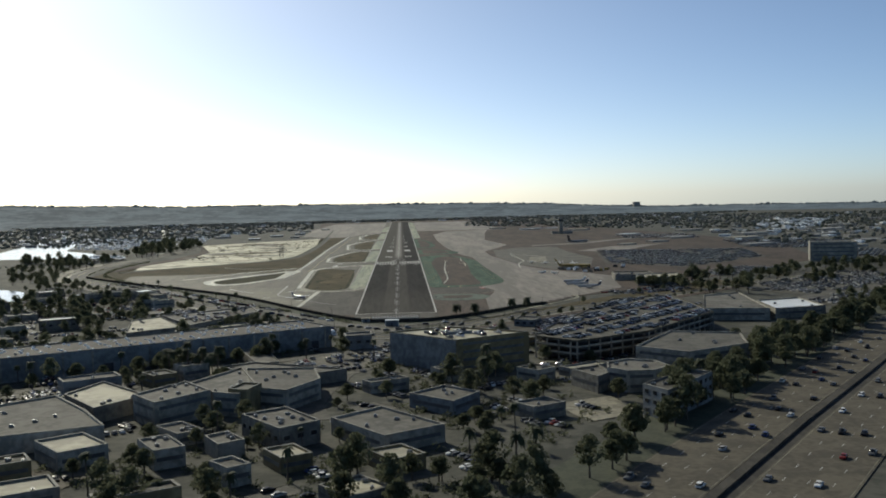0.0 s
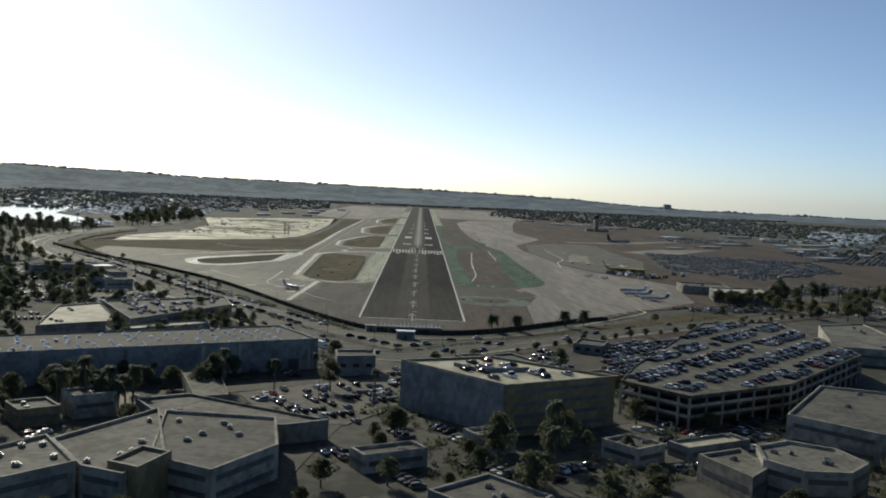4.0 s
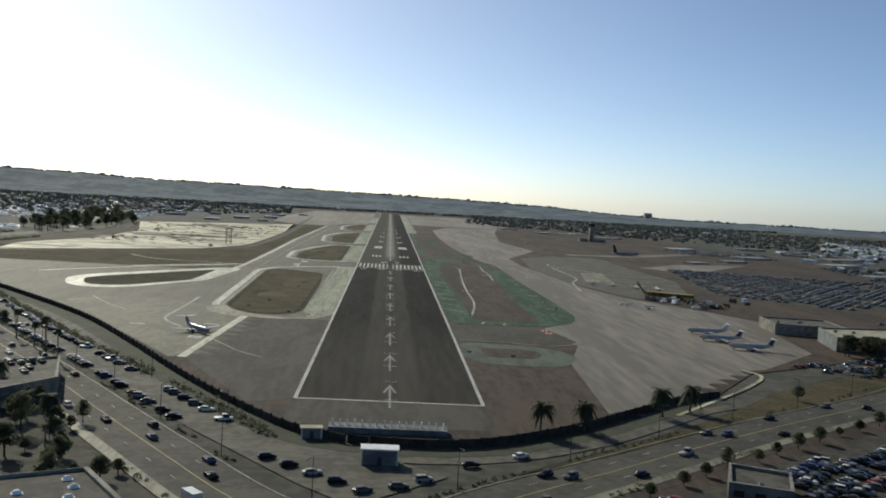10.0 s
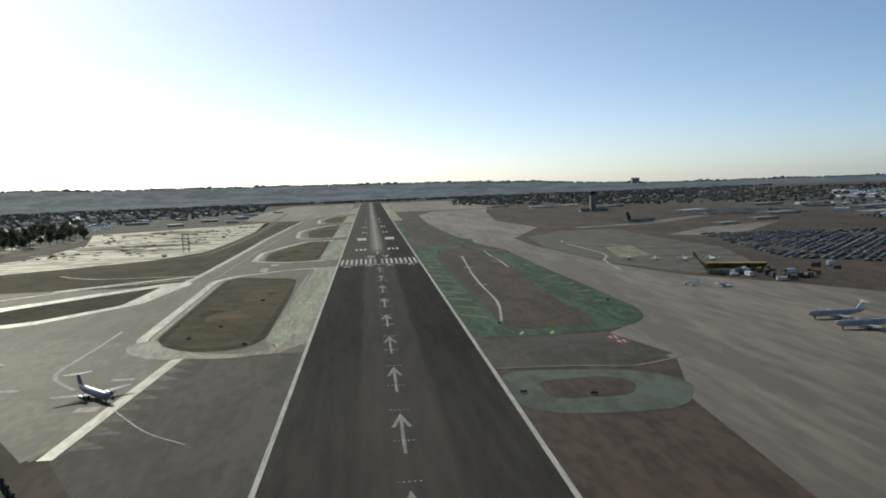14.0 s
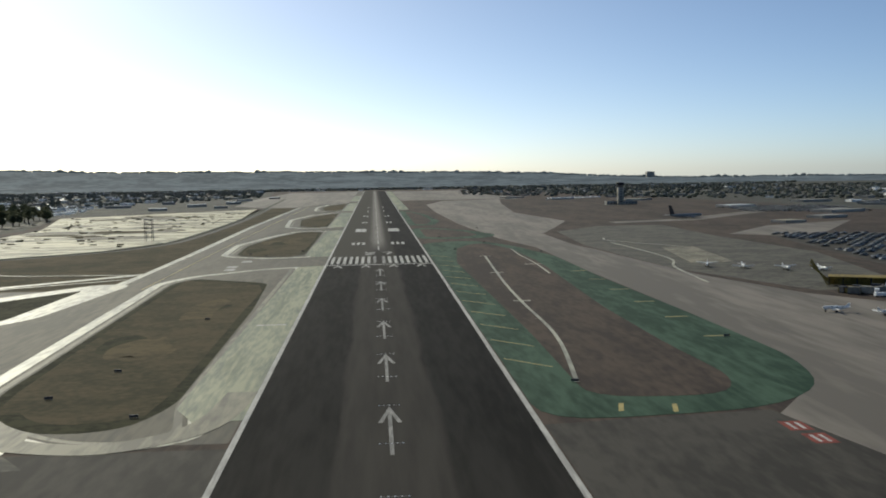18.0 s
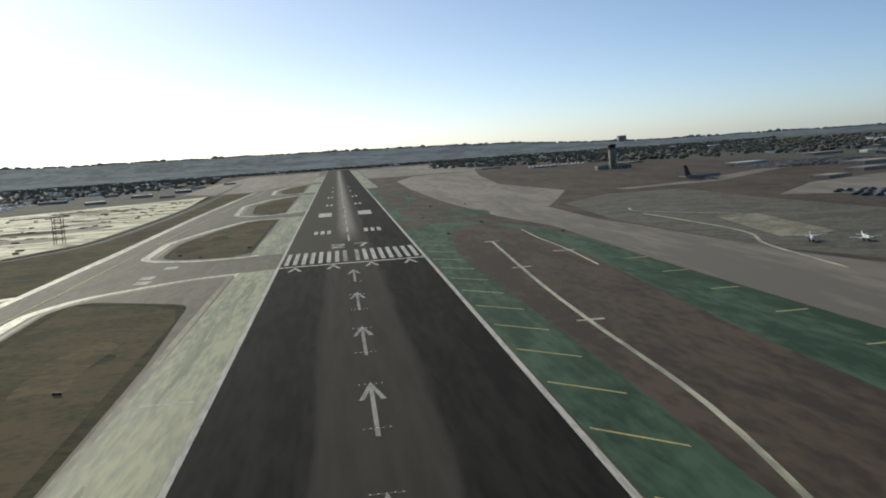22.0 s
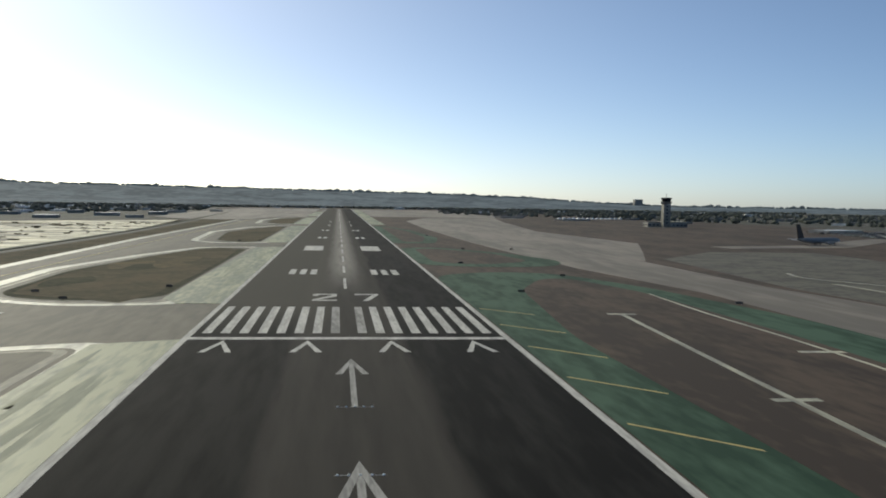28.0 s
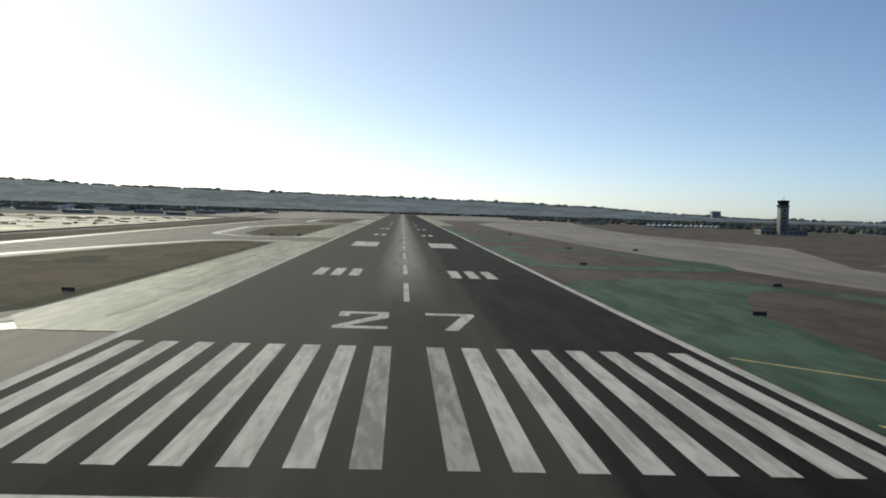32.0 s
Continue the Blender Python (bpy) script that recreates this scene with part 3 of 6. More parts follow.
# green paint, soil and paths north of the runway
slab("green_shoulder", rounded([(31, -354), (31, 152), (52, 170), (76, 166), (93, 110), (105, 27), (105, -100), (108, -204), (109, -296), (101, -330), (80, -349)], 16), GREEN, "green painted asphalt shoulder", 0.06)
slab("soil_island", rounded([(45, -334), (46, -240), (43.5, 0), (52, 100), (66, 140), (76, 142), (87, 92), (89, 0), (88, -50), (85, -120), (82, -193), (82, -268), (84, -318), (76, -336)], 12), SOIL, "brown bare soil island", 0.09, "soil")
slab("faded_shoulder", [(32, -420), (55, -418), (72, -425), (80, -441), (78, -455), (66, -472), (34, -466)], FADED, "faded grey-green painted shoulder", 0.06, smooth=True)
slab("soil_island", rounded([(40, -431), (62, -429), (67, -440), (62, -455), (40, -455)], 6), SOIL, "brown bare soil island", 0.09, "soil")
slab("connector", [(31, -410), (31, -356), (80, -350), (90, -400), (72, -415)], PATCHED, "dark brown connecting taxiway", 0.045)
slab("green_shoulder", rounded([(31, 205), (31, 345), (52, 350), (80, 300), (96, 240), (88, 205), (60, 195)], 14), GREEN, "green painted asphalt shoulder", 0.06)
slab("soil_island", rounded([(38, 220), (38, 335), (52, 335), (74, 290), (82, 235), (60, 212)], 14), SOIL, "brown bare soil island", 0.09, "soil")
slab("north_shoulder", rounded([(31, 395), (31, 760), (44, 755), (60, 640), (66, 480), (56, 400)], 14), GREEN, "green painted asphalt shoulder", 0.06)
slab("soil_island", rounded([(38, 420), (38, 730), (44, 730), (54, 630), (58, 490), (50, 418)], 14), SOIL, "brown bare soil island", 0.09, "soil")
slab("north_shoulder", [(31, 800), (31, 2200), (46, 2200), (46, 810)], WORN, "worn pale green painted shoulder of the runway", 0.06)
taxi_line([(64, 38), (57, -95), (54.5, -169), (53, -250), (45.5, -318)], 1.2, PALE)
for x, y in ((64, 38), (59, -60), (55, -169)):
    structure("path_cross", box((x - 3.4, y - 1.0, 0.05), (x + 3.4, y + 1.0, 0.12)), PALE, "pale cross bar of a buried path", "marking")
for k in range(12):
    y = 49 - 30.5 * k
    slab("yellow_bar", [(32, y), (32, y + 0.9), (43, y - 12.1), (43, y - 13)], YELLOW, "yellow diagonal shoulder bar", 0.075, "marking")
    if k > 1:
        slab("white_bar", [(-33, y - 30), (-33, y - 29), (-44, y - 29), (-44, y - 30)], PAINT, "faded white cross bar on the shoulder", 0.08, "marking")
for k in range(6):
    y = -60 - 40 * k
    slab("yellow_bar", [(97, y), (97, y + 0.9), (105, y + 0.9), (105, y)], YELLOW, "yellow shoulder bar", 0.075, "marking")
RED = mat("red_marking_paint", (0.24, 0.05, 0.035), 0.85, 1.5, 0.2, amount=0.4)
for x, y in ((79.6, -363.2), (80.3, -372.4)):
    slab("hold_sign_marking", rect(x - 2.3, y - 3.4, x + 2.3, y + 3.4), RED, "red painted holding position marking", 0.07, "marking")
    for d in (-0.9, 0.9):
        slab("hold_sign_bar", rect(x + d - 0.35, y - 2.4, x + d + 0.35, y + 2.4), PAINT, "faded white bar in the red marking", 0.076, "marking")
for x, y in ((49.6, -344), (60.8, -346)):
    slab("yellow_bar", [(x - 1.4, y - 3.4), (x - 0.3, y - 3.4), (x + 1.4, y + 3.4), (x + 0.3, y + 3.4)], YELLOW, "yellow diagonal shoulder bar", 0.096, "marking")
slab("concrete_pad", [(184, 77), (168, -33), (193, -30), (206, 78)], COURT, "pale concrete parking pad", 0.06)
taxi_line([(31.5, -410), (56, -412), (74, -416), (92, -404)], 1.6, APRON)
taxi_line([(163, 126), (166, 40), (164, -12), (153, -52), (146, -123)], 1.4, PALE)
taxi_line([(87, 88), (85.5, 40), (86, 0), (85.5, -30), (84, -70)], 0.8, PALE)
structure("path_cross", box((79.5, -20, 0.05), (88, -18, 0.12)), PALE, "pale cross bar of a buried path", "marking")
taxi_line([(169, 172), (165, 152), (172, 132), (181, 113), (200, 80)], 1.6, PALE)
slab("taxiway_north_join", [(84, 372), (104, 498), (130, 820), (156, 820), (191, 430), (159, 319), (136, 243), (108, 296)], APRON, "pale concrete where the taxiways meet", 0.043)
slab("far_field_north", [(47, 1262), (270, 1262), (268, 2200), (47, 2200)], APRON, "pale worn concrete at the far runway end", 0.04)
slab("cargo_lane", [(230, 372), (320, 400), (470, 578), (462, 600), (300, 425), (226, 396)], APRON, "pale concrete lane of the cargo ramp", 0.03)
slab("cargo_ramp", [(272, 190), (318, 140), (450, 350), (340, 285)], APRON, "pale worn concrete ramp", 0.03)
slab("ramp_south", [(150, -60), (140, 110), (150, 260), (200, 330), (260, 330), (255, 180), (262, 20), (225, -150), (180, -160)], LOT, "dark grey asphalt ramp of the light aircraft", 0.02)
slab("far_apron", [(-118, 960), (-172, 960), (-230, 1060), (-250, 1500), (-230, 2200), (-46.5, 2200), (-46.5, 1180), (-95, 1100)], APRON, "pale concrete apron at the far terminals", 0.25)
for k in range(9):
    x, y = 146 - 8.2 * k, -461 - 10.4 * k
    slab("apron_tooth", [(x, y), (x - 8.2, y - 10.4), (x + 1.5, y - 11)], APRON, "saw-toothed concrete apron edge", 0.038)
taxi_line([(149, -458), (152, -472), (138, -496), (113, -528), (93, -553)], 1.6, SAND)

# ---- hills along the horizon ----
CREST = [(-80, 70), (-30, 98), (-22, 95), (-16, 80), (-10, 70), (-4, 62), (2, 55), (6, 48), (9, 38), (11, 30), (13, 20), (18, 13), (26, 12), (80, 12)]


def hills():
    """A long ridge; its crest height follows the bearing from the approach."""
    bm = bmesh.new()
    rows = []
    for i in range(321):
        deg = -62 + 124 * i / 320
        az = radians(deg)
        crest = next(z0 + (z1 - z0) * (deg - a0) / (a1 - a0) for (a0, z0), (a1, z1) in zip(CREST, CREST[1:]) if a0 <= deg <= a1)
        row = []
        for d, k in ((4100, 0.0), (4400, 0.08), (4700, 0.3), (4900, 0.62), (5050, 0.85), (5180, 1.0), (5260, 0.9)):
            x, y = d * math.sin(az), -1272 + d * math.cos(az)
            z = -1.5 + crest * k + 4 * k * noise.noise((x / 260, y / 260, 3.0)) + 3 * k * noise.noise((x / 60, y / 60, 9.0))
            row.append(bm.verts.new((x, y, z)))
        rows.append(row)
    for a, b in zip(rows, rows[1:]):
        for k in range(len(a) - 1):
            bm.faces.new((a[k], b[k], b[k + 1], a[k + 1]))
    bmesh.ops.recalc_face_normals(bm, faces=bm.faces)
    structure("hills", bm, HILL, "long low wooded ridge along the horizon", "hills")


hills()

# ---- streets ----
PERIMETER_ROAD = smooth_loop([(-352, 760), (-372, 600), (-386, 428), (-400, 262), (-410, 120), (-408, 20), (-385, -90), (-330, -195), (-262, -300), (-168, -450), (-118, -524), (-60, -614), (-26, -662), (0, -672), (28, -646),
                              (55, -622), (88, -592), (125, -560), (180, -515), (245, -455), (330, -380), (470, -250)], 5, False)
structure("road_perimeter", ribbon(PERIMETER_ROAD, -9.5, 9.5, -0.4, -0.12), ROAD, "four-lane asphalt street round the airfield", "road")
structure("kerb", ribbon(PERIMETER_ROAD, 9.5, 10.1, -0.4, 0.03), INNER, "pale concrete kerb", "kerb")
structure("kerb", ribbon(PERIMETER_ROAD, -10.1, -9.5, -0.4, 0.03), INNER, "pale concrete kerb", "kerb")
structure("pavement", ribbon(PERIMETER_ROAD, -13.0, -10.1, -0.4, 0.0), INNER, "dusty concrete footway along the street", "pavement")
structure("lane_line", ribbon(PERIMETER_ROAD, -0.12, 0.12, -0.2, -0.095), YELLOW, "yellow centre line of the street", "marking")
for off in (-4.8, 4.8):
    for x, y, h in along(offset_line(PERIMETER_ROAD, off), 16.0):
        structure("lane_dash", box((-1.5, -0.09, -0.2), (1.5, 0.09, -0.097), pose(x, y, 0, 0, 0, h)), PAINT, "white lane dash on the street", "marking") if -640 < y < -380 else None
slab("parking_strip", [(-330, -160), (-262, -262), (-222, -308), (-160, -398), (-116, -468), (-78, -534), (-52, -572), (-28, -604), (-2, -616), (14, -632), (-8, -656), (-22, -640), (-55, -594), (-112, -506), (-170, -420), (-300, -225)], LOT, "tan asphalt parking strip between street and fence", -0.08, "parking lot")
slab("verge_north", [(30, -628), (60, -600), (100, -560), (150, -500), (215, -440), (300, -350), (340, -370), (250, -447), (170, -512), (110, -560), (60, -606)], DRY, "dry grass verge beside the street", -0.1, "grass")
structure("road_west", ribbon([p for p in PERIMETER_ROAD if p[0] < -150 and p[1] < 200], -30, -17, -0.4, -0.14), COURT, "pale dusty road beside the street", "road")
VERGE_LINE = [p for p in PERIMETER_ROAD if p[0] > 36 and p[1] < -395]
structure("street_verge", ribbon(VERGE_LINE, -22, -13.1, -0.4, -0.1), SOIL, "brown bare verge beside the street", "ground")
SIDE_ROAD = smooth_loop([(-12, -668), (-14, -720), (-24, -790), (-34, -860), (-30, -900)], 5, False)
structure("road_side", ribbon(SIDE_ROAD, -6, 6, -0.4, -0.13), ROAD, "narrow asphalt side street", "road")
BACK_ROAD = smooth_loop([(-14, -722), (-60, -752), (-120, -788), (-230, -852)], 5, False)
structure("road_back", ribbon(BACK_ROAD, -5, 5, -0.4, -0.13), ROAD, "asphalt street behind the warehouse", "road")
slab("parking_court", [(-60, -760), (-22, -728), (-8, -700), (2, -690), (4, -760), (-18, -800), (-40, -800)], LOT, "asphalt parking court", -0.12, "parking lot")
slab("parking_court", [(62, -790), (96, -772), (140, -752), (150, -770), (112, -815), (76, -830)], LOT, "asphalt parking court", -0.12, "parking lot")
slab("sandy_court", [(-122, -786), (-115, -750), (-88, -772), (-84, -800), (-110, -804)], COURT, "pale dusty yard", -0.12, "ground")
slab("parking_court", [(-175, -905), (-128, -838), (-112, -800), (-165, -815), (-215, -870)], LOT, "asphalt parking court", -0.12, "parking lot")
slab("sandy_court", [(66, -884), (92, -872), (99, -905), (74, -918)], COURT, "pale dusty yard", -0.12, "ground")
slab("parking_court", [(-150, -1010), (-110, -950), (-92, -960), (-120, -1040)], FREEWAY, "pale concrete street corner", -0.12, "pavement")
# the freeway: two carriageways and a dark median
FW = [(-70, -1240), (40, -1075), (88, -1005), (146, -925), (216, -832), (280, -745), (365, -632), (560, -370), (800, -60)]
structure("freeway", ribbon(FW, -4, 24, -0.4, 0.02), FREEWAY, "wide pale concrete freeway carriageway", "road")
structure("freeway", ribbon(FW, -40, -12, -0.4, 0.02), FREEWAY, "wide pale concrete freeway carriageway", "road")
structure("freeway_median", ribbon(FW, -12, -4, -0.4, -0.05), PATCHED, "dark asphalt median of the freeway", "road")
structure("median_barrier", ribbon(FW, -8.3, -7.7, -0.4, 0.9), PATCHED, "low dark barrier along the median", "barrier")
structure("freeway_verge", ribbon(FW, 24, 46, -0.4, -0.12), HEDGE, "dark overgrown bank beside the freeway", "ground")
for off in (3, 10, 17, -19, -26, -33):
    for x, y, h in along(offset_line(FW, off), 16.0):
        if -1080 < y < -700:
            structure("lane_dash", box((-2, -0.1, 0.0), (2, 0.1, 0.045), pose(x, y, 0, 0, 0, h)), PAINT, "white lane dash on the freeway", "marking")
for off in (23.2, -3.2, -12.8, -39.2):
    structure("edge_line", ribbon(FW, off - 0.12, off + 0.12, 0.0, 0.045), INNER, "worn painted edge line of the freeway", "marking")


# ---- buildings ----
def facade_windows(parent, pts, h, floors, bay=4.0, z0=0.0, tall=1.5, wide=2.4, material=None):
    """Windows, each with a frame and a pane, on the walls that look back along the approach."""
    pts = list(pts)
    if area2(pts) < 0:
        pts.reverse()
    fl = h / floors
    frame_bm = box((-wide / 2 - 0.15, -0.10, -tall / 2 - 0.15), (wide / 2 + 0.15, 0.06, tall / 2 + 0.15))
    pane_bm = box((-wide / 2, -0.14, -tall / 2), (wide / 2, -0.06, tall / 2))
    fm, pm = bpy.data.meshes.new("window"), bpy.data.meshes.new("pane")
    frame_bm.to_mesh(fm), pane_bm.to_mesh(pm)
    frame_bm.free(), pane_bm.free()
    fm.materials.append(material or WALL)
    pm.materials.append(GLASS)
    for a, b in zip(pts, pts[1:] + pts[:1]):
        v = Vector((b[0] - a[0], b[1] - a[1]))
        n = Vector((v.y, -v.x)).normalized()
        if n.y > 0.25 or v.length < bay * 1.5:
            continue
        count = int(v.length / bay)
        for f in range(floors):
            for k in range(count):
                q = v * ((k + 0.5) / count)
                w = new("window", fm)
                w.parent = parent
                w.matrix_basis = pose(a[0] + q.x, a[1] + q.y, z0 + fl * (f + 0.55), 0, 0, math.degrees(math.atan2(v.y, v.x)))
                p = new("pane", pm)
                p.parent = w


def window_bands(parent, pts, h, floors, z0=0.0, tall=1.3):
    """A ribbon window on every floor of the walls that look back along the approach."""
    pts = list(pts)
    if area2(pts) < 0:
        pts.reverse()
    fl = h / floors
    for a, b in zip(pts, pts[1:] + pts[:1]):
        v = Vector((b[0] - a[0], b[1] - a[1]))
        if -v.x / v.length > 0.25 or v.length < 6:
            continue
        for f in range(floors):
            zc = z0 + fl * (f + 0.55)
            part("window_band", box((v.length * 0.08, -0.12, zc - tall / 2), (v.length * 0.92, 0.05, zc + tall / 2), pose(a[0], a[1], 0, 0, 0, math.degrees(math.atan2(v.y, v.x)))), BAND_GLASS, parent)


def building(name, pts, h, wall, roof, label, category="building", floors=0, parapet=0.7, z0=-0.3, bay=4.5, bands=False, **kw):
    pts = list(pts)
    if area2(pts) < 0:
        pts.reverse()
    root = tagged(empty(name), label, category)
    c = Vector((sum(p[0] for p in pts) / len(pts), sum(p[1] for p in pts) / len(pts)))
    bm = bmesh.new()
    inner = [((p[0] - c.x) * (1 - 1.0 / max((Vector(p) - c).length, 2)) + c.x, (p[1] - c.y) * (1 - 1.0 / max((Vector(p) - c).length, 2)) + c.y) for p in pts]
    n = len(pts)
    ring = [[bm.verts.new((*p, z)) for p, z in ((pts[i], z0), (pts[i], h + parapet), (inner[i], h + parapet), (inner[i], h - 0.3))] for i in range(n)]
    for i in range(n):
        a, b = ring[i], ring[(i + 1) % n]
        for k in range(3):
            bm.faces.new((a[k], b[k], b[k + 1], a[k + 1]))
    part("wall", bm, wall, root)
    part("roof", prism(inner, h - 0.35, h), roof, root)
    if parapet > 0.2:
        bm = bmesh.new()
        top = [[bm.verts.new((*p, z)) for p, z in ((pts[i], h + parapet + 0.004), (pts[i], h + parapet + 0.14), (inner[i], h + parapet + 0.14), (inner[i], h + parapet + 0.004))] for i in range(n)]
        for i in range(n):
            a, b = top[i], top[(i + 1) % n]
            for k in range(3):
                bm.faces.new((a[k], b[k], b[k + 1], a[k + 1]))
        part("coping", bm, COPING, root)
    if floors and bands:
        window_bands(root, pts, h, floors)
    elif floors:
        facade_windows(root, pts, h, floors, bay=bay, material=wall, **kw)
    return root


rnd = random.Random(4)
# a rooftop unit: housing, fan cowls, duct
def rooftop_unit(s=1.0):
    root = tagged(empty("rooftop_unit"), "grey metal air-handling unit standing on a flat roof", "air conditioner", "rooftop units")
    bm = box((-1.3 * s, -0.9 * s, 0.15), (1.3 * s, 0.9 * s, 1.5 * s))
    bmesh.ops.bevel(bm, geom=bm.edges[:], offset=0.06, segments=1)
    part("housing", bm, METAL, root)
    for x in (-0.6, 0.6):
        bm = bmesh.new()
        bmesh.ops.create_cone(bm, cap_ends=True, segments=10, radius1=0.5 * s, radius2=0.45 * s, depth=0.25, matrix=Matrix.Translation((x * s, 0, 1.5 * s + 0.12)))
        part("fan_cowl", bm, METAL, root)
    part("skid", box((-1.4 * s, -1.0 * s, 0), (1.4 * s, 1.0 * s, 0.15)), DARK, root)
    part("duct", box((1.3 * s, -0.35 * s, 0.25), (2.1 * s, 0.35 * s, 0.9 * s)), METAL, root)
    return root


UNIT = rooftop_unit(0.62)
UNIT.matrix_world = pose(-45, -925, 6)
def units(pts, h, count, seed):
    r = random.Random(seed)
    xs, ys = [p[0] for p in pts], [p[1] for p in pts]
    made = 0
    while made < count:
        x, y = r.uniform(min(xs), max(xs)), r.uniform(min(ys), max(ys))
        c = (sum(xs) / len(xs), sum(ys) / len(ys))
        if inside(pts, c[0] + (x - c[0]) * 1.25, c[1] + (y - c[1]) * 1.25):
            o = copy_thing(UNIT, pose(x, y, h, 0, 0, r.choice((0, 90, 30, 120))))
            made += 1


# the long warehouse with rows of skylights
WH = [(-37, -708), (-57, -676), (-244, -781), (-224, -813)]
wh = building("warehouse", WH, 11.5, WALL_BLUE, ROOF_BROWN, "long blue-grey warehouse with rows of white skylights", "warehouse", 0, 0.5)
u, v = Vector((-0.872, -0.490)), Vector((-0.53, 0.848))
sky_bm = bmesh.new()
add_box(sky_bm, (-0.95, -0.7, 0), (0.95, 0.7, 0.25))
dome = bmesh.ops.create_uvsphere(sky_bm, u_segments=10, v_segments=5, radius=0.86)["verts"]
for w_ in dome:
    w_.co = Vector((w_.co.x, w_.co.y * 0.75, 0.25 + max(0.0, w_.co.z) * 0.7))
for f in sky_bm.faces:
    f.smooth = len(f.verts) < 5 and all(w_.co.z > 0.26 for w_ in f.verts)
sm = bpy.data.meshes.new("skylight")
sky_bm.to_mesh(sm), sky_bm.free()
sm.materials.append(SKYLIGHT)
for i in range(26):
    for j in range(6):
        if rnd.random() < 0.18:
            continue
        q = Vector((-37, -708)) + u * (6 + 7.9 * i + rnd.uniform(-1.6, 1.6)) + v * (3.2 + 6.1 * j + rnd.uniform(-1.2, 1.2))
        s = new("skylight", sm)
        s.parent = wh
        s.matrix_basis = pose(q.x, q.y, 11.45, 0, 0, 29)
for i in range(14):
    q = Vector((-37, -708)) + u * (4 + 14.5 * i)
    part("pilaster", box((-0.5, -0.25, -0.3), (0.5, 0.02, 11.2), pose(q.x, q.y, 0, 0, 0, 29.3)), WALL, wh)
    if i % 2 == 0:
        q = q + u * 6.5
        part("loading_door", box((-2.2, -0.12, -0.2), (2.2, 0.02, 4.2), pose(q.x, q.y, 0, 0, 0, 29.3)), DARK, wh, "dark roller door")
units(WH, 11.5, 5, 3)

